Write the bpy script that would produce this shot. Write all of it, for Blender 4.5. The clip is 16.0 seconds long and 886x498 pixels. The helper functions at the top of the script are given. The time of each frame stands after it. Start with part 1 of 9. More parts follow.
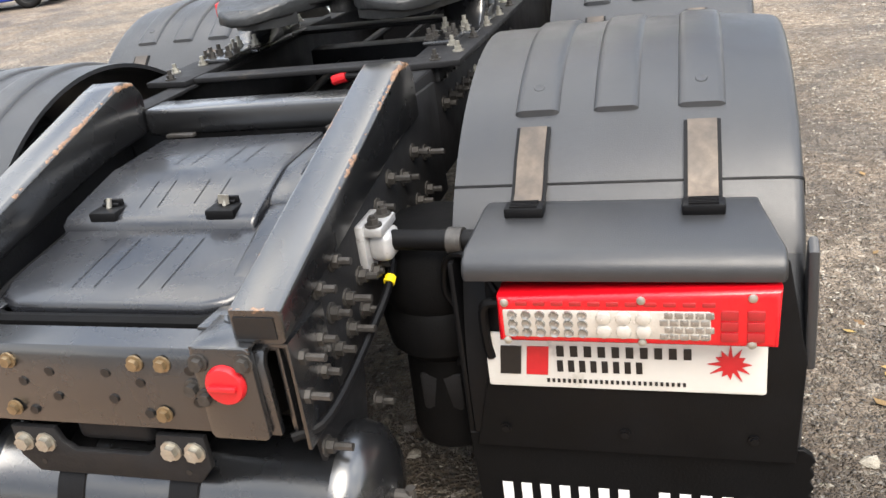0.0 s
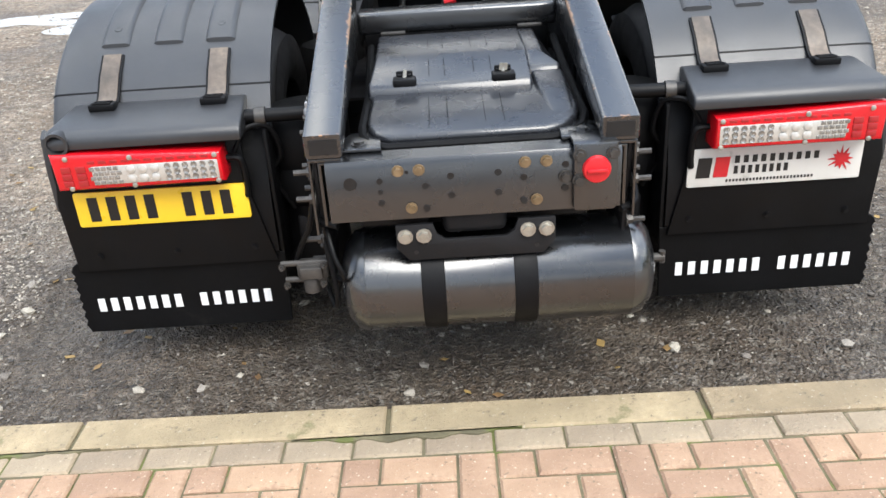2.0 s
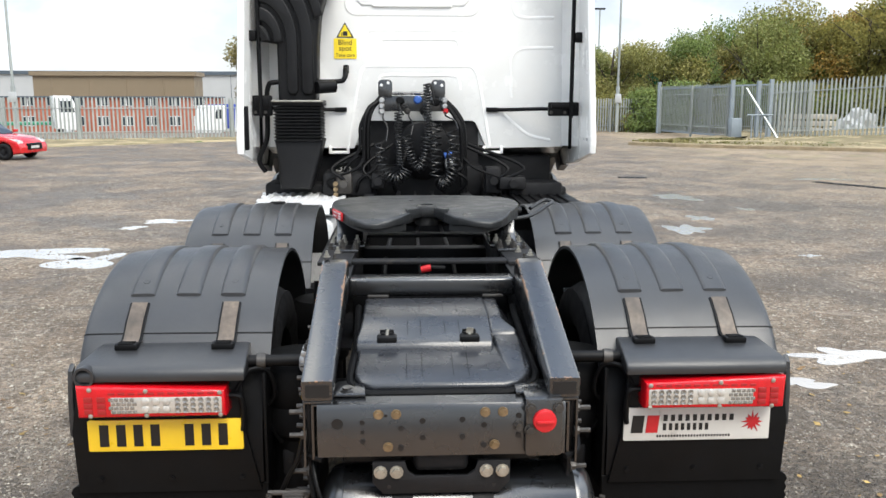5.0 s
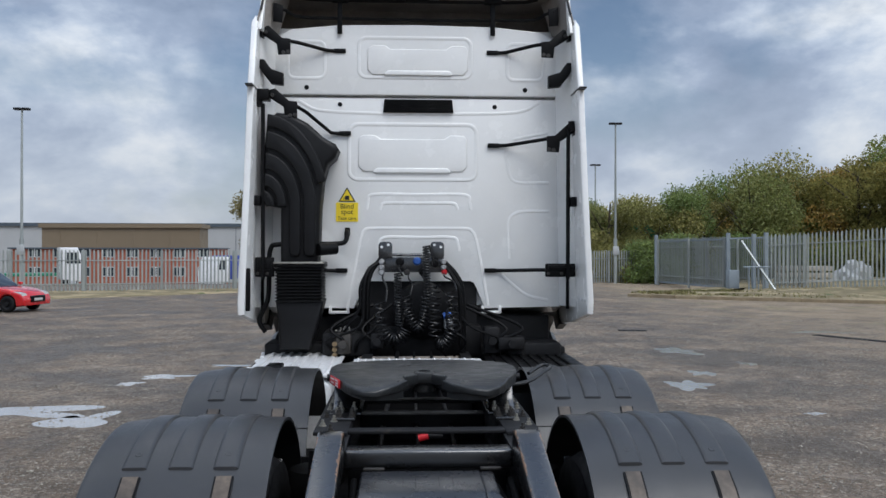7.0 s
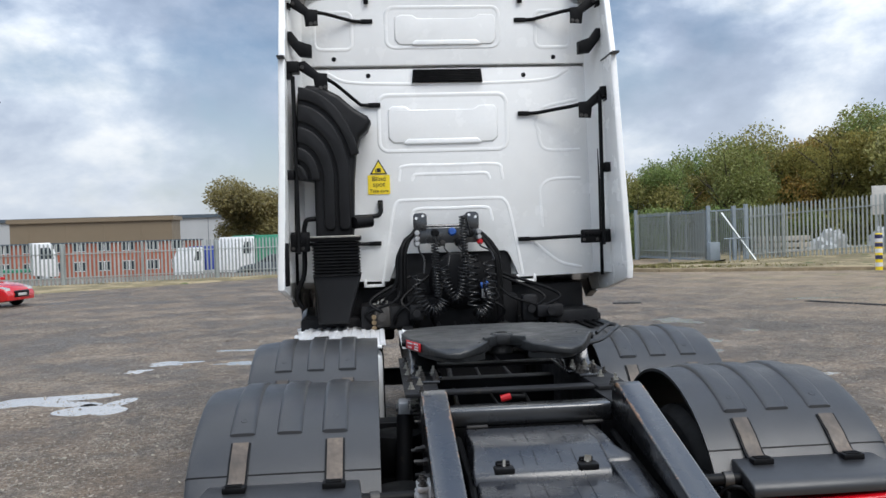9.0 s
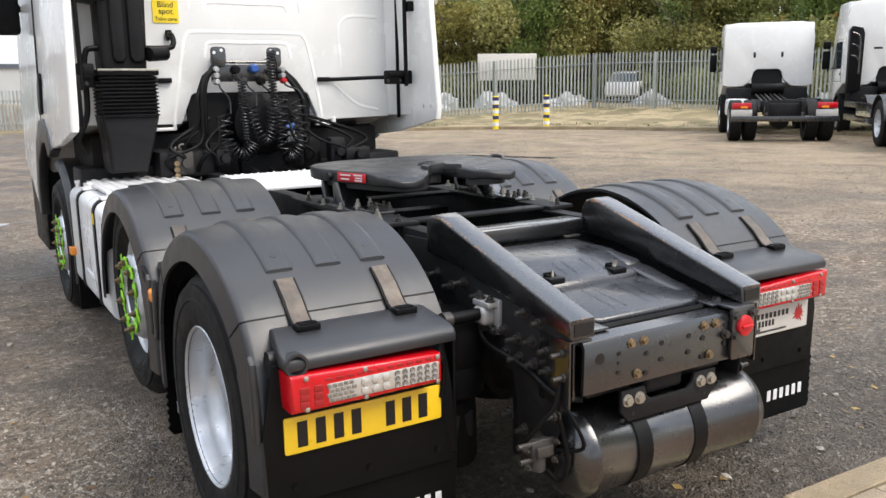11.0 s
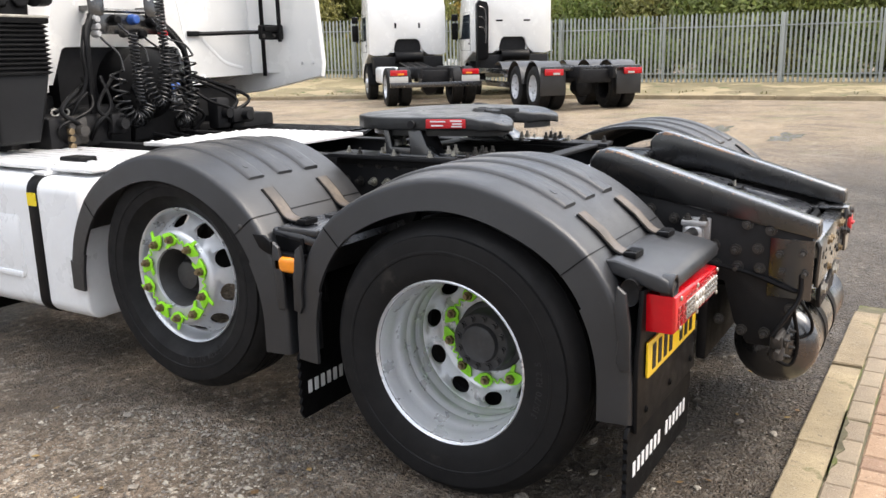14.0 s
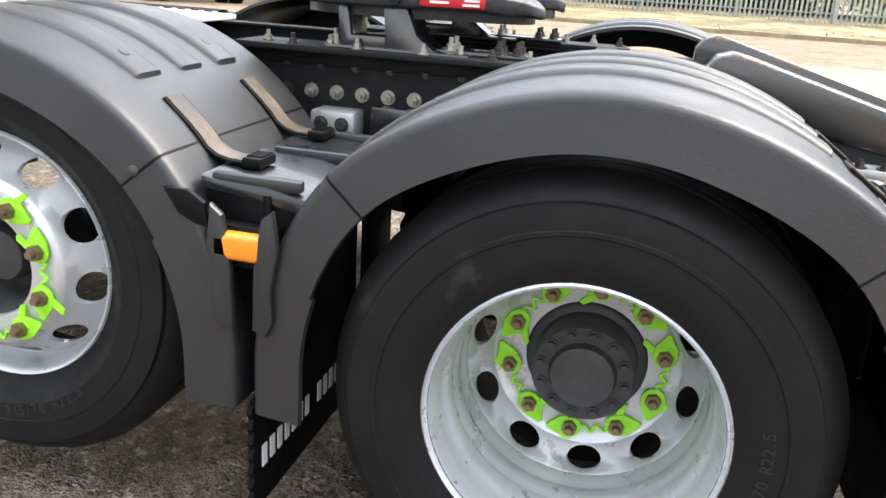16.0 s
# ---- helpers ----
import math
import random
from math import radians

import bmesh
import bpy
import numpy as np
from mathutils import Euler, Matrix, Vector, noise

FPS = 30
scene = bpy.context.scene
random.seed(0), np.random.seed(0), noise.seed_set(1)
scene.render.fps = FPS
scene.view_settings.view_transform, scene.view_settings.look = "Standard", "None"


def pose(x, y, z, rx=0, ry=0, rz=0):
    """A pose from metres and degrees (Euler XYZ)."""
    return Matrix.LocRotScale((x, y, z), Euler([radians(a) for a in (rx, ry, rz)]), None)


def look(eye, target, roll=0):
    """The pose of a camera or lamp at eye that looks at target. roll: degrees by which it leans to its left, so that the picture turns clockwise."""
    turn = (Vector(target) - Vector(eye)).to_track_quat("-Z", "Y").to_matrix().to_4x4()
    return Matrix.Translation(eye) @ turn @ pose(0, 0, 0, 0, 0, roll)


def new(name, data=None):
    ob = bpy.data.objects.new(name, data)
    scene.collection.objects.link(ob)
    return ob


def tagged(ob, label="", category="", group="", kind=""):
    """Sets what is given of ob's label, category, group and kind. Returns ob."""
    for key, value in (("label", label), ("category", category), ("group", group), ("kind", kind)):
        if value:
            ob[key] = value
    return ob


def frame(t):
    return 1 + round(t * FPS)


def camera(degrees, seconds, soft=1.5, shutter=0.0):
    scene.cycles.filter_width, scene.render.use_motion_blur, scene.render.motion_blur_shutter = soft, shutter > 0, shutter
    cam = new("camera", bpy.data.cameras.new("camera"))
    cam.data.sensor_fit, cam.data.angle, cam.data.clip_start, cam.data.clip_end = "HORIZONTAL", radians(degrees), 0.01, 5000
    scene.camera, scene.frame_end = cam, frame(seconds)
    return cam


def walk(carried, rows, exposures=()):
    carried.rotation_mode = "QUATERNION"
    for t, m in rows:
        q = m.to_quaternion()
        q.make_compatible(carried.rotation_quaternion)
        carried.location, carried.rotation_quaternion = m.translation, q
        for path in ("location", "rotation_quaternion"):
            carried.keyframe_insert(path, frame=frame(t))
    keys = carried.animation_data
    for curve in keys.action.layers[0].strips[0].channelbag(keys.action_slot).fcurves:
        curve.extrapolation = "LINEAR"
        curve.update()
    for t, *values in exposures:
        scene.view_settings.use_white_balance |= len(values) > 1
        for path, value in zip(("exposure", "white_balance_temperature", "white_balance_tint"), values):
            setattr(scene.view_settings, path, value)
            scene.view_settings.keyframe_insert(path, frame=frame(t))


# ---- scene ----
cam = camera(56.1, 16.0)
PATH = [
    (0, (1.038, -1.036, 1.464), (0.466, 0.703, 0.659), -8.0),
    (0.5, (0.698, -1.347, 1.444), (0.389, 0.469, 0.665), -8.4),
    (1, (0.411, -1.576, 1.45), (0.302, 0.256, 0.654), -5.0),
    (1.5, (0.102, -1.789, 1.491), (0.021, 0.009, 0.62), -4.4),
    (2, (-0.076, -1.975, 1.542), (-0.088, -0.19, 0.641), -3.8),
    (2.5, (-0.116, -2.216, 1.587), (-0.008, -0.44, 0.674), -1.3),
    (3, (-0.066, -2.35, 1.616), (0.031, -0.52, 0.815), 0.0),
    (3.5, (-0.071, -2.395, 1.64), (0.024, -0.527, 0.929), 0.2),
    (4, (-0.097, -2.403, 1.667), (0.001, -0.491, 1.09), 0.2),
    (4.5, (-0.105, -2.384, 1.683), (-0.007, -0.44, 1.222), 0.2),
    (5, (-0.114, -2.382, 1.708), (-0.017, -0.416, 1.354), 0.1),
    (5.2, (-0.123, -2.375, 1.723), (-0.017, -0.402, 1.413), 0.3),
    (7.3, (-0.099, -2.403, 1.792), (-0.005, -0.405, 1.824), 0.1),
    (7.5, (-0.107, -2.392, 1.793), (-0.014, -0.395, 1.841), 0.1),
    (8, (-0.134, -2.389, 1.766), (-0.042, -0.393, 1.844), -0.2),
    (8.5, (-0.278, -2.378, 1.755), (-0.155, -0.383, 1.798), -1.2),
    (9, (-0.57, -2.349, 1.692), (-0.409, -0.355, 1.655), -1.8),
    (9.5, (-0.892, -2.165, 1.608), (-0.634, -0.186, 1.487), -2.0),
    (10, (-1.261, -2.052, 1.579), (-0.697, -0.146, 1.361), -1.8),
    (10.2, (-1.396, -2.012, 1.581), (-0.7, -0.157, 1.313), -1.4),
    (12.3, (-2.824, -1.32, 1.475), (-1.57, 0.176, 1.037), -1.6),
    (12.5, (-2.957, -1.234, 1.472), (-1.653, 0.219, 1.037), -1.5),
    (13, (-3.206, -1.027, 1.472), (-1.77, 0.294, 1.03), -0.7),
    (13.5, (-3.31, -0.696, 1.461), (-1.752, 0.478, 1.018), -0.4),
    (14, (-3.42, -0.363, 1.464), (-1.76, 0.655, 1.009), -1.2),
    (14.5, (-3.366, -0.04, 1.387), (-1.594, 0.724, 0.86), 2.5),
    (15, (-3.159, 0.288, 1.345), (-1.372, 0.936, 0.723), 7.8),
    (15.5, (-2.91, 0.632, 1.354), (-1.084, 1.162, 0.734), 7.7),
    (16, (-2.584, 0.917, 1.259), (-0.742, 1.36, 0.619), 3.7),
]
EXPOSURES = [(0.0, 1.35, 7050, 10), (0.5, 1.42, 6950, 10), (1.0, 1.27, 6900, 10), (2.0, 1.14, 6450, 8), (2.5, 0.98, 6350, 8), (3.5, 1.05, 6250, 7), (4.0, 1.03, 6280, 7), (4.5, 0.9, 6450, 7), (5.0, 0.83, 6650, 7), (7.3, -0.3, 6050, 9), (8.0, -0.22, 6080, 9), (8.5, -0.08, 6100, 9), (9.5, 0.33, 6550, 8), (10.2, 0.55, 6850, 10), (12.3, 0.8, 6850, 11), (14.0, 0.98, 7050, 12), (15.0, 1.15, 7150, 12), (15.5, 1.45, 7050, 11), (16.0, 1.65, 7000, 11)]
walk(cam, [(t, look(eye, target, roll)) for t, eye, target, roll in PATH], EXPOSURES)

# ---- world and light ----
def sky_world():
    w = bpy.data.worlds.new("sky")
    w.use_nodes = True
    scene.world = w
    nt = w.node_tree
    nt.nodes.clear()
    N, L = nt.nodes.new, nt.links.new
    out, bg = N("ShaderNodeOutputWorld"), N("ShaderNodeBackground")
    sky = N("ShaderNodeTexSky")
    sky.sky_type, sky.sun_disc = "NISHITA", False
    sky.sun_elevation, sky.sun_rotation = radians(52), radians(149)
    sky.air_density, sky.dust_density, sky.ozone_density = 1.0, 1.5, 1.0
    dim = N("ShaderNodeVectorMath")
    dim.operation = "SCALE"
    dim.inputs["Scale"].default_value = 0.085
    L(sky.outputs[0], dim.inputs[0])
    tc, sep = N("ShaderNodeTexCoord"), N("ShaderNodeSeparateXYZ")
    L(tc.outputs["Generated"], sep.inputs[0])
    cmb = N("ShaderNodeMapping")
    cmb.inputs["Scale"].default_value = (-1.0, 1.0, 1.7)
    L(tc.outputs["Generated"], cmb.inputs[0])
    def clouds(scale, detail, offset, stops):
        mp = N("ShaderNodeMapping")
        mp.inputs["Location"].default_value = (offset, offset * 1.7, 0)
        L(cmb.outputs[0], mp.inputs[0])
        nz = N("ShaderNodeTexNoise")
        nz.inputs["Scale"].default_value, nz.inputs["Detail"].default_value = scale, detail
        nz.inputs["Roughness"].default_value = 0.55
        nz.inputs["Distortion"].default_value = 0.12
        L(mp.outputs[0], nz.inputs["Vector"])
        rp = N("ShaderNodeValToRGB")
        rp.color_ramp.elements[0].position, rp.color_ramp.elements[1].position = stops[0][0], stops[-1][0]
        for e, (q, c) in zip(rp.color_ramp.elements, (stops[0], stops[-1])):
            e.color = (*c, 1)
        for q, c in stops[1:-1]:
            e = rp.color_ramp.elements.new(q)
            e.color = (*c, 1)
        L(nz.outputs[0], rp.inputs[0])
        return rp.outputs[0]
    cover = clouds(2.6, 8, 3.1, [(0.40, (0.10,) * 3), (0.52, (0.95,) * 3)])
    shade = clouds(3.4, 10, 8.4, [(0.38, (0.28, 0.34, 0.45)), (0.465, (0.40, 0.465, 0.585)), (0.525, (0.60, 0.66, 0.755)), (0.575, (0.84, 0.86, 0.885)), (0.64, (1.05, 1.02, 0.98))])
    mixc = N("ShaderNodeMix")
    mixc.data_type = "RGBA"
    L(cover, mixc.inputs["Factor"])
    L(dim.outputs[0], mixc.inputs["A"])
    L(shade, mixc.inputs["B"])
    # paler towards the horizon
    hz = N("ShaderNodeMapRange")
    hz.inputs["From Min"].default_value, hz.inputs["From Max"].default_value = 0.0, 0.22
    hz.inputs["To Min"].default_value, hz.inputs["To Max"].default_value = 0.72, 0.0
    L(sep.outputs["Z"], hz.inputs["Value"])
    mixh = N("ShaderNodeMix")
    mixh.data_type = "RGBA"
    mixh.inputs["B"].default_value = (0.51, 0.53, 0.565, 1)
    L(hz.outputs[0], mixh.inputs["Factor"])
    L(mixc.outputs["Result"], mixh.inputs["A"])
    # overcast: brighter towards the zenith
    zen = N("ShaderNodeMapRange")
    zen.interpolation_type = "SMOOTHSTEP"
    zen.inputs["From Min"].default_value, zen.inputs["From Max"].default_value = 0.36, 0.95
    zen.inputs["To Min"].default_value, zen.inputs["To Max"].default_value = 1.0, 2.3
    L(sep.outputs["Z"], zen.inputs["Value"])
    lift = N("ShaderNodeVectorMath")
    lift.operation = "SCALE"
    L(mixh.outputs["Result"], lift.inputs[0])
    L(zen.outputs[0], lift.inputs["Scale"])
    # thinner, brighter cloud on the sun's side
    sunny = N("ShaderNodeMapRange")
    sunny.interpolation_type = "SMOOTHSTEP"
    sunny.inputs["From Min"].default_value, sunny.inputs["From Max"].default_value = 0.45, 1.0
    sunny.inputs["To Min"].default_value, sunny.inputs["To Max"].default_value = 1.0, 1.7
    L(sep.outputs["X"], sunny.inputs["Value"])
    bright = N("ShaderNodeVectorMath")
    bright.operation = "SCALE"
    L(lift.outputs[0], bright.inputs[0])
    L(sunny.outputs[0], bright.inputs["Scale"])
    L(bright.outputs[0], bg.inputs["Color"])
    bg.inputs["Strength"].default_value = 1.15
    L(bg.outputs[0], out.inputs[0])


sky_world()
sun = new("sun", bpy.data.lights.new("sun", "SUN"))
sun.data.energy, sun.data.angle, sun.data.color = 1.9, radians(38), (1.0, 0.96, 0.9)
sun.matrix_world = look((5.0, -8.5, 12.6), (0, 0, 0))

# ---- materials ----
def mat(name, base, rough=0.5, metal=0.0, var=0.25, scale=6.0, fine=60.0, bump=0.0, bscale=80.0, tint=None, spots=None, coat=0.0, rvar=0.12, spec=0.5, island=0.0):
    """Principled surface: broad and fine variation of colour and roughness, a fine relief, and optional worn or dirty patches (colour, threshold, scale)."""
    m = bpy.data.materials.new(name)
    m.use_nodes = True
    nt = m.node_tree
    N, L = nt.nodes.new, nt.links.new
    b = nt.nodes["Principled BSDF"]
    b.inputs["Metallic"].default_value = metal
    b.inputs["Specular IOR Level"].default_value = spec
    b.inputs["Coat Weight"].default_value = coat
    b.inputs["Coat Roughness"].default_value = 0.08 if coat < 0.9 else 0.21
    b.inputs["Coat IOR"].default_value = 1.5 if coat < 0.9 else 1.68
    tc = N("ShaderNodeTexCoord")
    def noise_node(s, d=5, r=0.55):
        n = N("ShaderNodeTexNoise")
        n.inputs["Scale"].default_value, n.inputs["Detail"].default_value, n.inputs["Roughness"].default_value = s, d, r
        L(tc.outputs["Object"], n.inputs["Vector"])
        return n.outputs[0]
    def ramp(src, p0, p1, c0, c1):
        r = N("ShaderNodeMapRange")
        for k, v in zip(("From Min", "From Max", "To Min", "To Max"), (p0, p1, c0, c1)):
            r.inputs[k].default_value = v
        L(src, r.inputs["Value"])
        return r.outputs[0]
    def mixc(f, a, c):
        x = N("ShaderNodeMix")
        x.data_type = "RGBA"
        for sock, v in ((x.inputs["Factor"], f), (x.inputs["A"], a), (x.inputs["B"], c)):
            if hasattr(v, "is_linked"):
                L(v, sock)
            else:
                sock.default_value = v if isinstance(v, float) else (*v, 1)
        return x.outputs["Result"]
    broad, grain = noise_node(scale), noise_node(fine, 3)
    lo = tuple(c * (1 - var) for c in base)
    hi = tint or tuple(min(1, c * (1 + var)) for c in base)
    col = mixc(ramp(broad, 0.3, 0.7, 0, 1), lo, hi)
    col = mixc(ramp(grain, 0.35, 0.75, 0, 0.55), col, tuple(c * (1 - var) for c in base))
    if island:
        g = N("ShaderNodeNewGeometry")
        o = N("ShaderNodeObjectInfo")
        s = N("ShaderNodeMath")
        L(g.outputs["Random Per Island"], s.inputs[0])
        L(o.outputs["Random"], s.inputs[1])
        fr = N("ShaderNodeMath")
        fr.operation = "FRACT"
        L(s.outputs[0], fr.inputs[0])
        hs = N("ShaderNodeHueSaturation")
        L(col, hs.inputs["Color"])
        L(ramp(fr.outputs[0], 0, 1, 1 - island, 1 + island), hs.inputs["Value"])
        L(ramp(fr.outputs[0], 0, 1, 0.5 - island * 0.03, 0.5 + island * 0.03), hs.inputs["Hue"])
        col = hs.outputs[0]
    for colour, th, sc in spots or ():
        col = mixc(ramp(noise_node(sc, 7, 0.65), th, th + 0.06, 0, 1), col, colour)
    L(col, b.inputs["Base Color"])
    L(ramp(noise_node(scale * 2.3, 6), 0.3, 0.7, max(0.02, rough - rvar), min(1, rough + rvar)), b.inputs["Roughness"])
    if bump:
        bp = N("ShaderNodeBump")
        bp.inputs["Strength"].default_value, bp.inputs["Distance"].default_value = 1.0, bump
        L(noise_node(bscale, 4, 0.6), bp.inputs["Height"])
        L(bp.outputs[0], b.inputs["Normal"])
    return m


def worn_ramp_paint():
    """The chassis paint, chipped to rust along the upper corners of the ramps and at their tips."""
    m = mat("worn_ramp_paint", (0.010, 0.0104, 0.0115), 0.28, 0.15, 0.16, 4, 60, 0.0003, 200, coat=1.0, rvar=0.05, spots=[((0.03, 0.028, 0.025), 0.7, 11)])
    nt = m.node_tree
    N, L = nt.nodes.new, nt.links.new
    b = nt.nodes["Principled BSDF"]
    paint = b.inputs["Base Color"].links[0].from_socket
    tc, sep = N("ShaderNodeTexCoord"), N("ShaderNodeSeparateXYZ")
    L(tc.outputs["Object"], sep.inputs[0])
    def calc(op, a, c=0.0):
        q = N("ShaderNodeMath")
        q.operation = op
        for sock, v in zip(q.inputs, (a, c)):
            if hasattr(v, "is_linked"):
                L(v, sock)
            else:
                sock.default_value = v
        return q.outputs[0]
    def span(v, a, c):
        r = N("ShaderNodeMapRange")
        r.inputs["From Min"].default_value, r.inputs["From Max"].default_value = a, c
        L(v, r.inputs["Value"])
        return r.outputs[0]
    def speckle(sc, d):
        n = N("ShaderNodeTexNoise")
        n.inputs["Scale"].default_value, n.inputs["Detail"].default_value, n.inputs["Roughness"].default_value = sc, d, 0.65
        L(tc.outputs["Object"], n.inputs["Vector"])
        return n.outputs[0]
    corner = span(calc("ABSOLUTE", calc("SUBTRACT", calc("ABSOLUTE", sep.outputs["X"]), 0.3715)), 0.030, 0.047)
    high = span(sep.outputs["Y"], 0.10, 0.62)
    tip = span(sep.outputs["Y"], 0.012, -0.008)
    crest = calc("ADD", calc("MULTIPLY", calc("MINIMUM", sep.outputs["Y"], 0.70), 0.2978), 0.8886)
    corner = calc("MULTIPLY", corner, span(calc("SUBTRACT", crest, sep.outputs["Z"]), 0.016, 0.004))
    edge = calc("MAXIMUM", calc("MULTIPLY", corner, calc("ADD", calc("MULTIPLY", high, 0.17), 0.10)), calc("MULTIPLY", calc("MULTIPLY", tip, span(sep.outputs["Z"], 0.872, 0.880)), 0.20))
    field = calc("ADD", calc("ADD", calc("MULTIPLY", speckle(9, 3), 0.6), calc("MULTIPLY", speckle(70, 8), 0.4)), edge)
    wear = span(field, 0.70, 0.74)
    hue = N("ShaderNodeMix")
    hue.data_type = "RGBA"
    hue.inputs["A"].default_value, hue.inputs["B"].default_value = (0.115, 0.06, 0.036, 1), (0.27, 0.155, 0.085, 1)
    L(span(speckle(120, 5), 0.35, 0.65), hue.inputs["Factor"])
    mix = N("ShaderNodeMix")
    mix.data_type = "RGBA"
    L(wear, mix.inputs["Factor"])
    L(paint, mix.inputs["A"])
    L(hue.outputs["Result"], mix.inputs["B"])
    L(mix.outputs["Result"], b.inputs["Base Color"])
    L(calc("SUBTRACT", 1.0, wear), b.inputs["Coat Weight"])
    L(calc("MULTIPLY", calc("SUBTRACT", 1.0, wear), 0.25), b.inputs["Metallic"])
    return m


def glow_free_lens(name, colour, rough=0.12):
    m = mat(name, colour, rough, 0, 0.12, 20, 200, 0.0006, 260, coat=0.2, rvar=0.04)
    return m


PLASTIC = mat("grey_plastic", (0.0200, 0.0207, 0.0226), 0.36, 0, 0.2, 5, 90, 0.0005, 420, spec=0.6, rvar=0.06, spots=[((0.042, 0.039, 0.035), 0.66, 2.3), ((0.06, 0.057, 0.052), 0.73, 30)])
BLACK = mat("black_plastic", (0.0036, 0.0036, 0.0041), 0.46, 0, 0.3, 6, 90, 0.0005, 300, spec=0.16, spots=[((0.013, 0.0125, 0.0115), 0.66, 4)])
FLAP = mat("flap_rubber", (0.003, 0.003, 0.0033), 0.6, 0, 0.35, 4, 70, 0.0008, 160, spec=0.12, spots=[((0.008, 0.0076, 0.007), 0.64, 5)])
CHASSIS = mat("chassis_paint", (0.010, 0.0104, 0.0115), 0.28, 0.15, 0.16, 4, 60, 0.0003, 200, coat=1.0, rvar=0.05, spots=[((0.03, 0.028, 0.025), 0.7, 11)])
CHASSIS_DARK = mat("chassis_dark", (0.008, 0.008, 0.009), 0.62, 0.0, 0.3, 5, 60, 0.0009, 150, spec=0.28, spots=[((0.03, 0.026, 0.021), 0.66, 7)])
RUBBER = mat("tyre_rubber", (0.0065, 0.0065, 0.007), 0.66, 0, 0.25, 7, 80, 0.0008, 180, spec=0.25, spots=[((0.022, 0.0205, 0.0185), 0.62, 6), ((0.035, 0.031, 0.026), 0.7, 14)])
SILVER = mat("wheel_silver", (0.60, 0.62, 0.645), 0.34, 0.55, 0.07, 6, 60, 0.0004, 120, spots=[((0.46, 0.45, 0.43), 0.74, 14)])
WHITE = mat("white_paint", (0.84, 0.84, 0.82), 0.25, 0, 0.04, 2.5, 40, 0, 1, coat=0.5, rvar=0.05, spots=[((0.74, 0.73, 0.70), 0.68, 2)])
TANK_WHITE = mat("tank_coating", (0.74, 0.755, 0.765), 0.34, 0.05, 0.06, 3, 50, 0.0004, 60, coat=0.2)
ALLOY = mat("bare_alloy", (0.78, 0.78, 0.78), 0.45, 0.3, 0.12, 8, 90, 0.0005, 150, spots=[((0.38, 0.36, 0.33), 0.66, 9)])
ZINC = mat("zinc_bolt", (0.42, 0.40, 0.35), 0.42, 0.8, 0.25, 40, 200)
BRASS = mat("yellow_passivate_bolt", (0.26, 0.19, 0.11), 0.45, 0.7, 0.35, 50, 200)
BOLT = mat("dark_bolt", (0.06, 0.056, 0.052), 0.45, 0.5, 0.4, 40, 200)
RED_LENS = glow_free_lens("red_lens", (0.50, 0.005, 0.011))
DARK_RED = glow_free_lens("dark_red_lens", (0.30, 0.012, 0.015))
CLEAR_LENS = mat("clear_led_field", (0.50, 0.48, 0.44), 0.16, 0.35, 0.12, 40, 250, 0.0008, 300, coat=0.8)
LED_GREY = mat("led_chip", (0.30, 0.29, 0.27), 0.22, 0.6, 0.3, 60, 300, coat=0.6)
AMBER = glow_free_lens("amber_lens", (0.85, 0.27, 0.02))
YELLOW = mat("plate_yellow", (0.80, 0.52, 0.02), 0.35, 0, 0.06, 8, 60, coat=0.3, spots=[((0.5, 0.33, 0.05), 0.7, 18)])
STICK_YELLOW = mat("sticker_yellow", (0.83, 0.62, 0.02), 0.35, 0, 0.04, 8, 60)
INK = mat("black_ink", (0.005, 0.005, 0.0055), 0.45, 0, 0.2, 30, 90)
WHITE_INK = mat("white_ink", (0.72, 0.72, 0.72), 0.5, 0, 0.1, 40, 120, spots=[((0.45, 0.44, 0.43), 0.68, 40)])
SIGN = mat("sign_white", (0.56, 0.54, 0.50), 0.4, 0, 0.07, 10, 80, spots=[((0.42, 0.40, 0.36), 0.62, 12)])
RED = mat("red_plastic", (0.50, 0.012, 0.018), 0.4, 0, 0.12, 12, 80)
GREEN = mat("lime_plastic", (0.30, 0.78, 0.03), 0.45, 0, 0.18, 30, 120)
STRAP = mat("worn_strap", (0.068, 0.054, 0.042), 0.42, 0.1, 0.4, 9, 60, 0.0006, 160, tint=(0.15, 0.115, 0.085))
GREASE = mat("greasy_iron", (0.016, 0.017, 0.018), 0.38, 0.1, 0.5, 5, 40, 0.005, 18, spots=[((0.04, 0.039, 0.038), 0.64, 6)])
BLUE = mat("blue_cap", (0.03, 0.10, 0.36), 0.45, 0, 0.15, 20, 80)
GALV = mat("galvanised_steel", (0.37, 0.395, 0.38), 0.5, 0.45, 0.14, 0.6, 14, 0.0006, 60, island=0.14, spots=[((0.26, 0.27, 0.25), 0.62, 0.9)])
GATE_BLUE = mat("gate_grey_blue", (0.25, 0.29, 0.32), 0.55, 0.1, 0.15, 2, 20)
CAST = mat("dirty_cast_iron", (0.06, 0.055, 0.05), 0.55, 0.4, 0.35, 12, 80, 0.001, 90, spots=[((0.08, 0.07, 0.06), 0.6, 14)])
CAST_ALLOY = mat("cast_alloy", (0.42, 0.42, 0.42), 0.45, 0.5, 0.2, 12, 80, 0.001, 90, spots=[((0.2, 0.19, 0.18), 0.62, 14)])
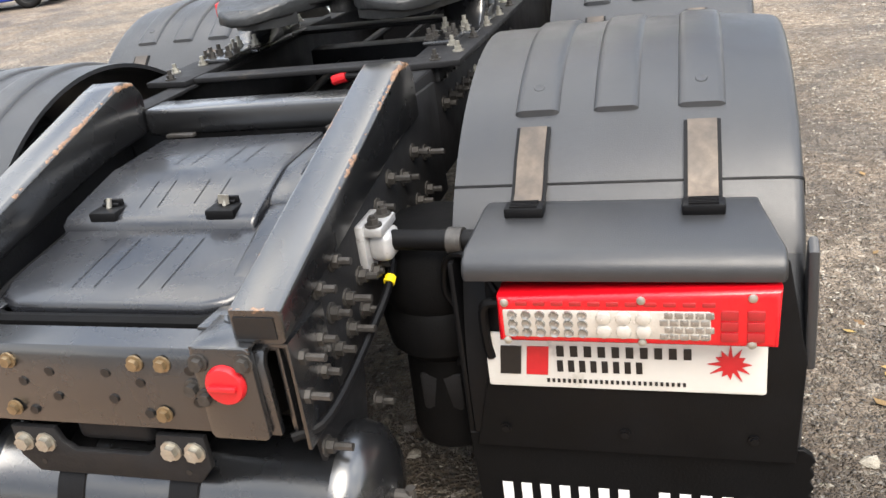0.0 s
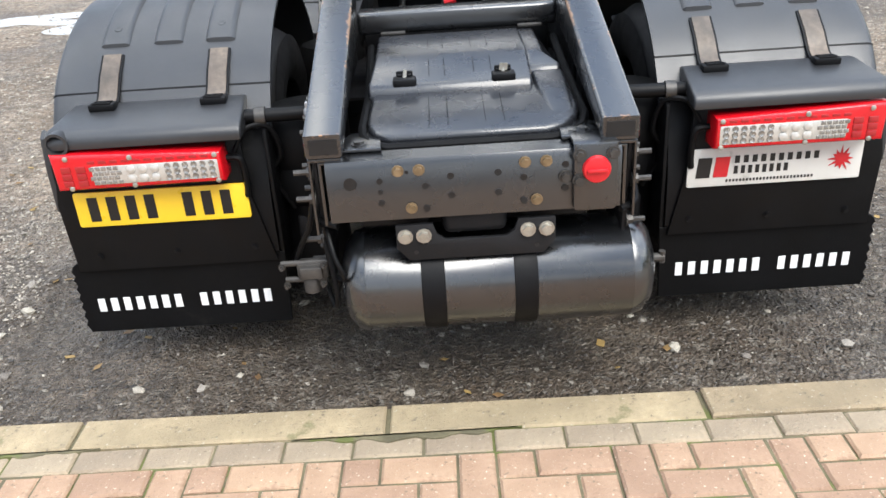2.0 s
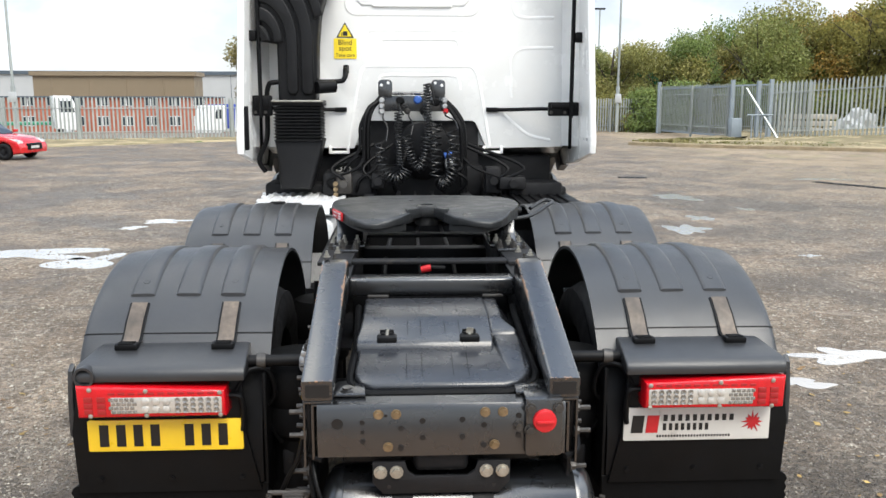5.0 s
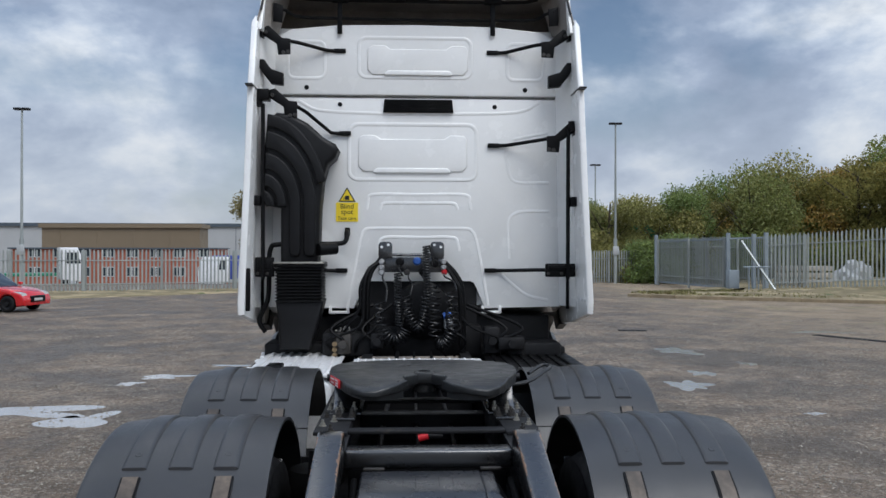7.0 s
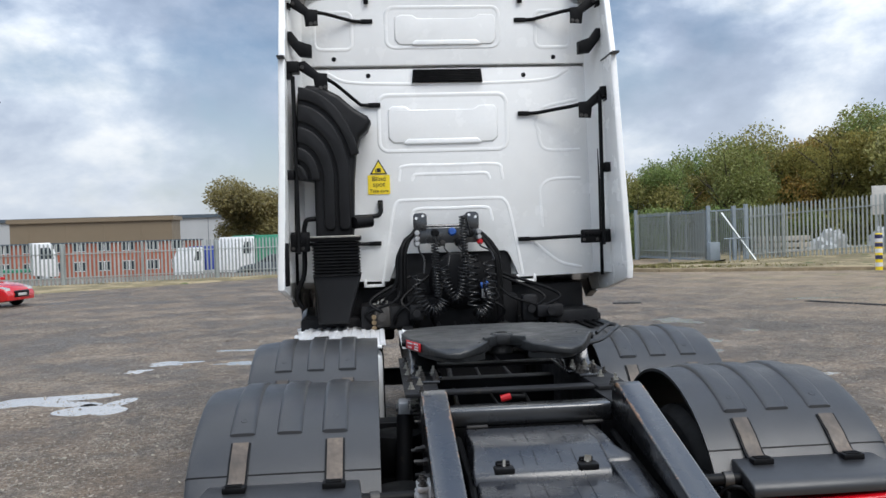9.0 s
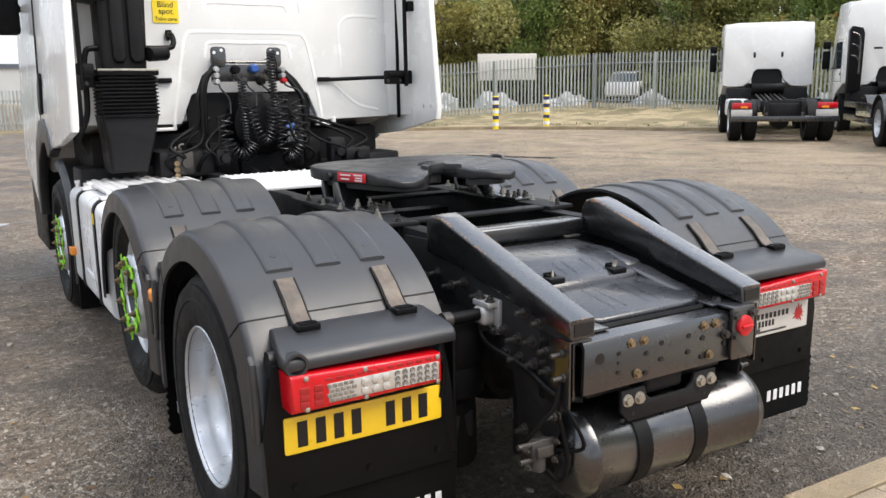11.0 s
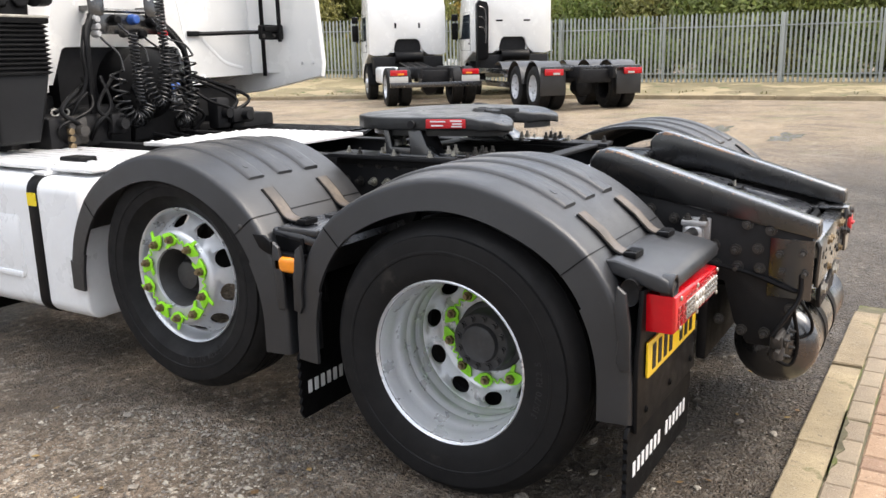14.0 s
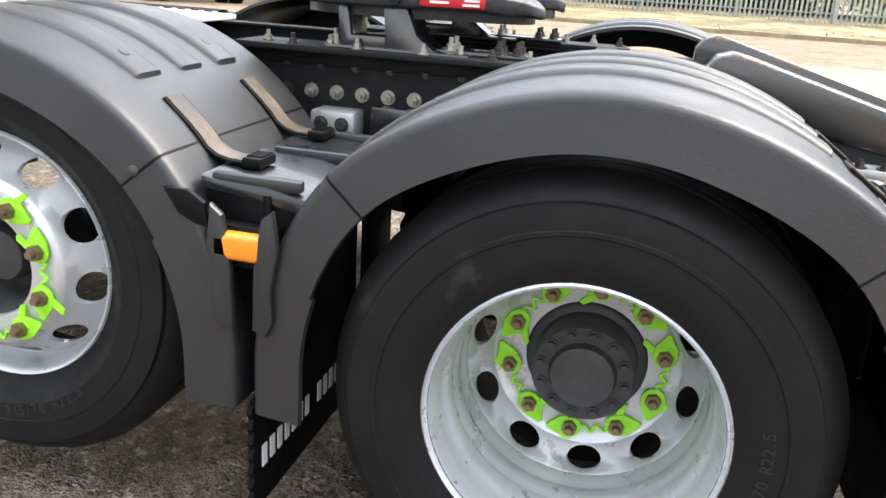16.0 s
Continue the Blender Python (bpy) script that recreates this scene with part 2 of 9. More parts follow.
DUCT = mat("duct_plastic", (0.006, 0.0062, 0.007), 0.5, 0, 0.2, 6, 90, 0.0003, 300, spec=0.25)
LINING = mat("deflector_lining", (0.30, 0.275, 0.25), 0.75, 0, 0.3, 3, 30, 0.002, 30)
WET_LID = mat("wet_lid_plastic", (0.014, 0.015, 0.018), 0.28, 0, 0.2, 5, 90, 0.0003, 300, coat=0.3, spec=0.65, rvar=0.05, spots=[((0.03, 0.0285, 0.026), 0.70, 6)])
HUB = mat("grey_hub", (0.042, 0.042, 0.043), 0.5, 0.1, 0.3, 12, 80, 0.0006, 90)
RAMP_PAINT = worn_ramp_paint()
HOSE = mat("hose_rubber", (0.0065, 0.007, 0.008), 0.34, 0, 0.2, 12, 80, spec=0.5)


def leaf_material(name, stops, value=0.45):
    """Thin leaves: part of the light passes through; each tree takes its own hue, each leaf its own shade."""
    m = bpy.data.materials.new(name)
    m.use_nodes = True
    nt = m.node_tree
    N, L = nt.nodes.new, nt.links.new
    b = nt.nodes["Principled BSDF"]
    b.inputs["Roughness"].default_value = 0.55
    info, geo, rp = N("ShaderNodeObjectInfo"), N("ShaderNodeNewGeometry"), N("ShaderNodeValToRGB")
    mixf = N("ShaderNodeMath")
    mixf.operation = "MULTIPLY_ADD"
    L(geo.outputs["Random Per Island"], mixf.inputs[0])
    mixf.inputs[1].default_value = 0.28
    sc = N("ShaderNodeMath")
    sc.operation = "MULTIPLY"
    L(info.outputs["Random"], sc.inputs[0])
    sc.inputs[1].default_value = 0.72
    L(sc.outputs[0], mixf.inputs[2])
    L(mixf.outputs[0], rp.inputs[0])
    while len(rp.color_ramp.elements) < len(stops):
        rp.color_ramp.elements.new(0.5)
    for e, (q, c) in zip(rp.color_ramp.elements, stops):
        e.position, e.color = q, (*c, 1)
    hs, mr = N("ShaderNodeHueSaturation"), N("ShaderNodeMapRange")
    wn = N("ShaderNodeTexWhiteNoise")
    wn.noise_dimensions = "1D"
    L(geo.outputs["Random Per Island"], wn.inputs["W"])
    mr.inputs["To Min"].default_value, mr.inputs["To Max"].default_value = 1 - value, 1 + value
    L(wn.outputs["Value"], mr.inputs["Value"])
    L(rp.outputs[0], hs.inputs["Color"])
    L(mr.outputs[0], hs.inputs["Value"])
    L(hs.outputs[0], b.inputs["Base Color"])
    tr, mx = N("ShaderNodeBsdfTranslucent"), N("ShaderNodeMixShader")
    L(hs.outputs[0], tr.inputs["Color"])
    mx.inputs[0].default_value = 0.4
    L(b.outputs[0], mx.inputs[1])
    L(tr.outputs[0], mx.inputs[2])
    L(mx.outputs[0], nt.nodes["Material Output"].inputs[0])
    return m

# ---- mesh helpers ----
def mesh_of(bm, name, smooth=35):
    bmesh.ops.recalc_face_normals(bm, faces=bm.faces)
    me = bpy.data.meshes.new(name)
    bm.to_mesh(me)
    bm.free()
    if smooth:
        me.polygons.foreach_set("use_smooth", [True] * len(me.polygons))
        me.set_sharp_from_angle(angle=radians(smooth))
    return me


def part(name, bm, material, parent=None, label="", smooth=35):
    """Links a bmesh (or a mesh) as one object under a thing or a part."""
    me = bm if isinstance(bm, bpy.types.Mesh) else mesh_of(bm, name, smooth)
    if not me.materials:
        me.materials.append(material)
    ob = new(name, me)
    ob.parent = parent
    if label:
        ob["label"] = label
    return ob


def thing(name, label, category, group="", at=(0, 0, 0), rz=0.0):
    ob = new(name)
    ob.empty_display_size = 0.2
    ob.matrix_basis = pose(*at, 0, 0, rz)
    return tagged(ob, label, category, group)


def bmnew():
    return bmesh.new()


def absorb(bm, tmp):
    me = bpy.data.meshes.new("tmp")
    tmp.to_mesh(me)
    tmp.free()
    bm.from_mesh(me)
    bpy.data.meshes.remove(me)
    return bm


def box(bm, x0, x1, y0, y1, z0, z1, bev=0.0, seg=2):
    t = bmesh.new()
    vs = [t.verts.new((x, y, z)) for x in (x0, x1) for y in (y0, y1) for z in (z0, z1)]
    for f in ((0, 1, 3, 2), (4, 6, 7, 5), (0, 4, 5, 1), (2, 3, 7, 6), (0, 2, 6, 4), (1, 5, 7, 3)):
        t.faces.new([vs[i] for i in f])
    if bev:
        bmesh.ops.bevel(t, geom=t.edges[:], offset=bev, segments=seg, affect="EDGES", profile=0.5)
    return absorb(bm, t)


def prism(bm, pts, axis, a, b, bev=0.0, seg=2):
    """A polygon extruded along an axis: its points are (y, z) along x, (x, z) along y, (x, y) along z."""
    t = bmesh.new()
    place = {"x": lambda p, h: (h, p[0], p[1]), "y": lambda p, h: (p[0], h, p[1]), "z": lambda p, h: (p[0], p[1], h)}[axis]
    lo = [t.verts.new(place(p, a)) for p in pts]
    hi = [t.verts.new(place(p, b)) for p in pts]
    t.faces.new(lo)
    t.faces.new(hi[::-1])
    for i in range(len(pts)):
        j = (i + 1) % len(pts)
        t.faces.new((lo[i], hi[i], hi[j], lo[j]))
    bmesh.ops.recalc_face_normals(t, faces=t.faces)
    if bev:
        rim = [e for e in t.edges if sum(len(f.verts) == len(pts) and (set(f.verts) == set(lo) or set(f.verts) == set(hi)) for f in e.link_faces)]
        bmesh.ops.bevel(t, geom=rim, offset=bev, segments=seg, affect="EDGES", profile=0.5)
    return absorb(bm, t)


def round_rect(x0, x1, z0, z1, r, n=5):
    out = []
    for cx, cz, a0 in ((x1 - r, z1 - r, 0), (x0 + r, z1 - r, 90), (x0 + r, z0 + r, 180), (x1 - r, z0 + r, 270)):
        for k in range(n + 1):
            a = radians(a0 + 90 * k / n)
            out.append((cx + r * math.cos(a), cz + r * math.sin(a)))
    return out


def lathe(bm, prof, o, axis="x", n=48, closed=False):
    """A profile of (radius, height) turned about an axis through o."""
    rings = []
    for r, h in prof:
        ring = []
        for k in range(n):
            a = 2 * math.pi * k / n
            c, s = r * math.cos(a), r * math.sin(a)
            p = {"x": (h, c, s), "y": (c, h, s), "z": (c, s, h)}[axis]
            ring.append(bm.verts.new((p[0] + o[0], p[1] + o[1], p[2] + o[2])))
        rings.append(ring)
    m = len(rings)
    for i in range(m if closed else m - 1):
        A, B = rings[i], rings[(i + 1) % m]
        for k in range(n):
            j = (k + 1) % n
            bm.faces.new((A[k], A[j], B[j], B[k]))
    if not closed:
        for ring, rad in ((rings[0], prof[0][0]), (rings[-1], prof[-1][0])):
            if 1e-5 < rad < 0.03:
                bm.faces.new(ring)
    return bm


def tube(bm, pts, r, n=8, r1=None):
    """A round bar along a polyline, with flat ends."""
    pts = [Vector(p) for p in pts]
    t0 = (pts[1] - pts[0]).normalized()
    u = t0.orthogonal().normalized()
    rings = []
    for i, p in enumerate(pts):
        t = (pts[min(i + 1, len(pts) - 1)] - pts[max(i - 1, 0)]).normalized()
        u = (u - t * u.dot(t)).normalized()
        v = t.cross(u)
        rr = r if r1 is None else r + (r1 - r) * i / (len(pts) - 1)
        rings.append([bm.verts.new(p + (u * math.cos(2 * math.pi * k / n) + v * math.sin(2 * math.pi * k / n)) * rr) for k in range(n)])
    for A, B in zip(rings, rings[1:]):
        for k in range(n):
            j = (k + 1) % n
            bm.faces.new((A[k], A[j], B[j], B[k]))
    bm.faces.new(rings[0][::-1])
    bm.faces.new(rings[-1])
    return bm


def smooth_path(pts, n=6):
    """Catmull-Rom points through a polyline."""
    P = [Vector(p) for p in pts]
    P = [2 * P[0] - P[1]] + P + [2 * P[-1] - P[-2]]
    out = []
    for i in range(1, len(P) - 2):
        for k in range(n):
            t = k / n
            a, b, c, d = P[i - 1:i + 3]
            out.append(0.5 * (2 * b + (c - a) * t + (2 * a - 5 * b + 4 * c - d) * t * t + (3 * b - a - 3 * c + d) * t ** 3))
    out.append(P[-2])
    return out


def bolt(bm, o, d, r=0.013, h=0.012, shank=0.0):
    """A hexagon head with washer at o, pointing along d; shank: the thread that stands out past it."""
    o, d = Vector(o), Vector(d).normalized()
    tube(bm, [o, o + d * 0.004], r * 1.45, 10)
    tube(bm, [o + d * 0.004, o + d * (0.004 + h)], r, 6)
    if shank:
        tube(bm, [o + d * (0.004 + h), o + d * (0.004 + h + shank)], r * 0.55, 7)
    return bm


def sweep(bm, path, section):
    """A closed section of (x, out) swept along a path of (y, z, ny, nz) in the yz plane."""
    rings = [[bm.verts.new((x, y + ny * d, z + nz * d)) for x, d in section] for y, z, ny, nz in path]
    n = len(section)
    for A, B in zip(rings, rings[1:]):
        for k in range(n):
            j = (k + 1) % n
            bm.faces.new((A[k], A[j], B[j], B[k]))
    bm.faces.new(rings[0][::-1])
    bm.faces.new(rings[-1])
    return bm


def arch(yc, zc, R, a0, a1, leg0=None, leg1=None, n=28):
    """Path of a wheel arch from angle a0 (0: level, behind) to a1; leg0, leg1: heights of upright ends."""
    out = []
    if leg0 is not None:
        out.append((yc - R, leg0, -1, 0))
    for k in range(n + 1):
        a = radians(a0 + (a1 - a0) * k / n)
        out.append((yc - R * math.cos(a), zc + R * math.sin(a), -math.cos(a), math.sin(a)))
    if leg1 is not None:
        out.append((yc + R, leg1, 1, 0))
    return out

# ---- ground, kerb and paving ----
def ground_material():
    m = bpy.data.materials.new("wet_gravel")
    m.use_nodes = True
    nt = m.node_tree
    N, L = nt.nodes.new, nt.links.new
    b = nt.nodes["Principled BSDF"]
    tc = N("ShaderNodeTexCoord")
    def noise_node(s, d=6, r=0.6, dist=0.0):
        n = N("ShaderNodeTexNoise")
        n.inputs["Scale"].default_value, n.inputs["Detail"].default_value, n.inputs["Roughness"].default_value = s, d, r
        n.inputs["Distortion"].default_value = dist
        L(tc.outputs["Object"], n.inputs["Vector"])
        return n.outputs[0]
    def ramp(src, p0, p1, c0=0.0, c1=1.0):
        r = N("ShaderNodeMapRange")
        for k, v in zip(("From Min", "From Max", "To Min", "To Max"), (p0, p1, c0, c1)):
            r.inputs[k].default_value = v
        L(src, r.inputs["Value"])
        return r.outputs[0]
    def mixc(f, a, c):
        x = N("ShaderNodeMix")
        x.data_type = "RGBA"
        for sock, v in ((x.inputs["Factor"], f), (x.inputs["A"], a), (x.inputs["B"], c)):
            if hasattr(v, "is_linked"):
                L(v, sock)
            else:
                sock.default_value = v if isinstance(v, float) else (*v, 1)
        return x.outputs["Result"]
    def math_node(op, a, c):
        x = N("ShaderNodeMath")
        x.operation = op
        for sock, v in zip(x.inputs, (a, c)):
            if hasattr(v, "is_linked"):
                L(v, sock)
            else:
                sock.default_value = v
        return x.outputs[0]
    vor = N("ShaderNodeTexVoronoi")
    vor.inputs["Scale"].default_value, vor.inputs["Randomness"].default_value = 55.0, 1.0
    L(tc.outputs["Object"], vor.inputs["Vector"])
    vor2 = N("ShaderNodeTexVoronoi")
    vor2.inputs["Scale"].default_value = 130.0
    L(tc.outputs["Object"], vor2.inputs["Vector"])
    sep = N("ShaderNodeSeparateColor")
    L(vor.outputs["Color"], sep.inputs[0])
    soil = mixc(ramp(noise_node(0.35, 5), 0.35, 0.65), (0.215, 0.160, 0.114), (0.365, 0.28, 0.204))
    soil = mixc(ramp(noise_node(2.2, 7), 0.4, 0.72, 0.0, 0.7), soil, (0.46, 0.385, 0.30))
    soil = mixc(ramp(noise_node(7, 6, 0.7), 0.46, 0.60, 0, 0.65), soil, (0.14, 0.11, 0.082))
    soil = mixc(ramp(noise_node(26, 4), 0.44, 0.62, 0, 0.75), soil, (0.10, 0.078, 0.058))
    soil = mixc(ramp(noise_node(16, 5, 0.7), 0.56, 0.63, 0, 0.85), soil, (0.56, 0.49, 0.40))
    # drier tan ground with moss towards the side fence
    px = N("ShaderNodeSeparateXYZ")
    L(tc.outputs["Object"], px.inputs[0])
    lean = math_node("ADD", px.outputs[0], math_node("MULTIPLY", noise_node(0.3, 5), 6.0))
    dry = ramp(lean, 9.0, 14.5, 0.0, 0.85)
    tan = mixc(ramp(noise_node(0.8, 7, 0.7), 0.42, 0.62), (0.46, 0.355, 0.24), (0.345, 0.265, 0.17))
    tan = mixc(ramp(noise_node(0.55, 6, 0.65, 0.5), 0.55, 0.68, 0, 0.65), tan, (0.30, 0.31, 0.12))
    tan = mixc(ramp(noise_node(9, 5, 0.7), 0.50, 0.62, 0, 0.55), tan, (0.20, 0.155, 0.11))
    tan = mixc(ramp(noise_node(3.1, 6, 0.7), 0.50, 0.66, 0, 0.55), tan, (0.30, 0.235, 0.17))
    tan = mixc(ramp(noise_node(21, 4, 0.7), 0.57, 0.63, 0, 0.7), tan, (0.54, 0.46, 0.36))
    soil = mixc(dry, soil, tan)
    # broad pale and dark wheel-worn patches
    soil = mixc(ramp(noise_node(0.9, 7, 0.72, 0.6), 0.50, 0.62, 0, 0.5), soil, (0.155, 0.118, 0.088))
    soil = mixc(ramp(noise_node(1.4, 7, 0.72, 0.9), 0.57, 0.66, 0, 0.45), soil, (0.47, 0.40, 0.33))
    # pale chips among the fines
    chip = math_node("MULTIPLY", ramp(sep.outputs[0], 0.72, 0.8), ramp(vor.outputs["Distance"], 0.34, 0.22))
    chip = math_node("MULTIPLY", chip, ramp(noise_node(1.3, 4), 0.30, 0.52))
    col = mixc(chip, soil, mixc(sep.outputs[1], (0.20, 0.175, 0.15), (0.54, 0.50, 0.44)))
    wet = ramp(noise_node(0.28, 6, 0.6, 0.4), 0.52, 0.60)
    damp = ramp(noise_node(0.9, 6, 0.6, 0.3), 0.42, 0.58, 0, 0.8)
    wet = math_node("MAXIMUM", wet, damp)
    # the strip along the paving stays damp, with the truck's shade in its colour
    low = math_node("ADD", px.outputs[1], math_node("MULTIPLY", noise_node(0.8, 5), 2.4))
    wet = math_node("MAXIMUM", wet, math_node("MULTIPLY", ramp(low, 3.4, 2.2), 0.9))
    wet = math_node("MULTIPLY", wet, ramp(dry, 0, 0.85, 1, 0.35))
    # darkened past damp alone: shade behind the truck is painted in here
    strip = math_node("MULTIPLY", ramp(low, 3.0, 1.9), ramp(dry, 0, 0.85, 1, 0))
    dark = N("ShaderNodeHueSaturation")
    L(ramp(strip, 0, 1, 0.48, 0.31), dark.inputs["Value"])
    L(col, dark.inputs["Color"])
    L(mixc(wet, col, dark.outputs[0]), b.inputs["Base Color"])
    L(ramp(wet, 0, 1, 0.85, 0.40), b.inputs["Roughness"])
    b.inputs["Specular IOR Level"].default_value = 0.35
    h1 = math_node("MULTIPLY", ramp(vor.outputs["Distance"], 0.0, 0.55, 1, 0), ramp(sep.outputs[2], 0.2, 1.0, 0.25, 1.0))
    h2 = math_node("MULTIPLY", ramp(vor2.outputs["Distance"], 0.0, 0.6, 1, 0), 0.4)
    h3 = math_node("MULTIPLY", noise_node(5, 6), 1.6)
    bp = N("ShaderNodeBump")
    bp.inputs["Distance"].default_value = 0.034
    bp.inputs["Strength"].default_value = 0.9
    L(math_node("ADD", math_node("ADD", h1, h2), h3), bp.inputs["Height"])
    L(bp.outputs[0], b.inputs["Normal"])
    return m


GRAVEL = ground_material()
CONCRETE = mat("kerb_concrete", (0.29, 0.228, 0.142), 0.85, 0, 0.25, 5, 45, 0.006, 120, island=0.1, spots=[((0.19, 0.165, 0.085), 0.64, 7), ((0.40, 0.36, 0.28), 0.62, 70), ((0.13, 0.11, 0.08), 0.62, 45)])
PAVER_GREY = mat("paver_buff", (0.305, 0.242, 0.168), 0.85, 0, 0.25, 7, 50, 0.006, 120, island=0.12, spots=[((0.18, 0.16, 0.085), 0.64, 9), ((0.46, 0.42, 0.34), 0.62, 80), ((0.14, 0.12, 0.09), 0.62, 50)])
PAVER_RED = mat("paver_red", (0.36, 0.228, 0.146), 0.85, 0, 0.2, 7, 50, 0.006, 130, island=0.15, tint=(0.42, 0.285, 0.192), spots=[((0.29, 0.19, 0.125), 0.56, 6), ((0.60, 0.50, 0.38), 0.61, 75), ((0.17, 0.13, 0.09), 0.61, 48)])
JOINT = mat("joint_sand_moss", (0.12, 0.105, 0.06), 0.95, 0, 0.4, 12, 90, 0.003, 60, spots=[((0.095, 0.105, 0.03), 0.54, 5)])
SLAB = mat("concrete_slab", (0.26, 0.205, 0.14), 0.75, 0, 0.2, 0.8, 30, 0.002, 40, spots=[((0.19, 0.15, 0.10), 0.56, 0.7), ((0.30, 0.25, 0.18), 0.6, 2.5), ((0.13, 0.10, 0.07), 0.66, 1.3)])
WATER = mat("puddle_water", (0.34, 0.31, 0.275), 0.09, 0, 0.15, 1, 20, 0.004, 9, rvar=0.02, spec=1.0, coat=1.0)
GRASS_SOIL = mat("verge_turf", (0.185, 0.15, 0.08), 0.95, 0, 0.35, 0.5, 12, 0.02, 12, spots=[((0.30, 0.24, 0.14), 0.50, 0.7), ((0.07, 0.09, 0.025), 0.58, 1.6)])


def ground():
    bm = bmnew()
    # one sheet; dished a little where the yard runs to its edges, and far out to the horizon
    def fall(x, y):
        return -0.046 * min(max(0.0, y - 41.5), 105.0) * min(1.0, max(0.0, (8.0 - x) / 6.0))
    xs = [-900, -200, -60, -30, -16, -8, -4, -2, 0, 2, 4, 6, 8, 13, 18, 24, 32, 60, 200, 900]
    ys = [-900, -200, -60, -30, -14, -6, -3, -1, 0, 1, 3, 6, 10, 16, 22, 27, 33, 41.5, 48, 60, 80, 110, 147, 200, 900]
    grid = [[bm.verts.new((x, y, fall(x, y))) for x in xs] for y in ys]
    for r0, r1 in zip(grid, grid[1:]):
        for k in range(len(xs) - 1):
            bm.faces.new((r0[k], r0[k + 1], r1[k + 1], r1[k]))
    tagged(part("ground", bm, GRAVEL, smooth=0), "damp brown gravel yard with scattered stones", "ground", kind="structure")


def puddle(x, y, rx, ry, seed):
    rnd = random.Random(seed)
    ph = [rnd.uniform(0, 6.28) for _ in range(5)]
    am = [rnd.uniform(0.06, 0.24) for _ in range(5)]
    bm = bmnew()
    pts = []
    for k in range(64):
        a = 2 * math.pi * k / 64
        f = 1 + sum(am[i] * math.sin((i + 2) * a + ph[i]) for i in range(5))
        pts.append((x + rx * f * math.cos(a), y + ry * f * math.sin(a)))
    prism(bm, pts, "z", -0.002, 0.005)
    tagged(part("puddle", bm, WATER, smooth=0), "shallow still puddle lying in the gravel", "puddle", "puddles on the yard")


def kerb_and_paving():
    base = bmnew()
    box(base, -6, 1.70, -4.5, 0.03, -0.1, 0.018)
    bed = tagged(part("pavement", base, JOINT, smooth=0), "block paving with a concrete edging and mossy joints", "pavement", kind="structure")
    bed.matrix_basis = pose(0, -0.018, 0, 0, 0, -0.8)
    rnd = random.Random(4)
    def piece(lx, ly, h, bev):
        bm = bmnew()
        t = bmnew()
        box(t, -lx / 2, lx / 2, -ly / 2, ly / 2, -0.06, h)
        bmesh.ops.bevel(t, geom=[e for e in t.edges if all(v.co.z > 0 for v in e.verts)], offset=bev, segments=1, affect="EDGES")
        absorb(bm, t)
        return mesh_of(bm, "piece", 30)
    edging = piece(0.897, 0.128, 0.030, 0.006)
    edging.materials.append(CONCRETE)
    for k in range(-6, 2):
        x = 0.1755 + 0.911 * k
        o = part("kerb_stone", edging, CONCRETE, bed)
        o.matrix_basis = pose(x, -0.026 + rnd.uniform(-0.004, 0.004), rnd.uniform(-0.005, 0.004), rnd.uniform(-0.5, 0.5), rnd.uniform(-0.3, 0.3), rnd.uniform(-0.35, 0.35))
    border = piece(0.190, 0.086, 0.026, 0.006)
    border.materials.append(PAVER_GREY)
    block = piece(0.200, 0.097, 0.027, 0.007)
    block.materials.append(PAVER_RED)
    for k in range(-28, 10):
        x = -0.078 + 0.196 * k
        if x > 1.56:
            continue
        o = part("paving_block", border, PAVER_GREY, bed)
        o.matrix_basis = pose(x, -0.141 + rnd.uniform(-0.002, 0.002), rnd.uniform(-0.004, 0.002), rnd.uniform(-0.8, 0.8), rnd.uniform(-0.5, 0.5), rnd.uniform(-0.5, 0.5))
    for k in range(26):
        o = part("paving_block", border, PAVER_GREY, bed)
        o.matrix_basis = pose(1.636, -0.29 - 0.2 * k, rnd.uniform(-0.004, 0.002), 0, 0, 90 + rnd.uniform(-0.5, 0.5))
    # herringbone at right angles; half blocks close its edges
    half = piece(0.098, 0.098, 0.026, 0.006)
    half.materials.append(PAVER_RED)
    far = bmnew()
    def lay(me, cx, cy, a):
        m = pose(cx, cy, rnd.uniform(-0.004, 0.003), rnd.uniform(-1, 1), rnd.uniform(-0.8, 0.8), a + rnd.uniform(-0.6, 0.6))
        if cy > -1.05 and cx > -1.7:
            part("paving_block", me, PAVER_RED, bed).matrix_basis = m
        else:
            vs = [far.verts.new(m @ v.co) for v in me.vertices]
            for f in me.polygons:
                far.faces.new([vs[i] for i in f.vertices])
    ni, nj = 68, 40
    def inside(i, j):
        return 0 <= i < ni and 0 <= j < nj
    def at(i, j):
        return 1.581 - 0.104 * i - 0.052, -0.188 - 0.104 * j - 0.052
    for i in range(-2, ni + 2):
        for j in range(-2, nj + 2):
            d = (i - j) % 4
            if d == 0:
                other, a = (i + 1, j), 0
            elif d == 3:
                other, a = (i, j + 1), 90
            else:
                continue
            ok = [inside(i, j), inside(*other)]
            (x0, y0), (x1, y1) = at(i, j), at(*other)
            if all(ok):
                lay(block, (x0 + x1) / 2, (y0 + y1) / 2, a)
            elif ok[0]:
                lay(half, x0, y0, 0)
            elif ok[1]:
                lay(half, x1, y1, 0)
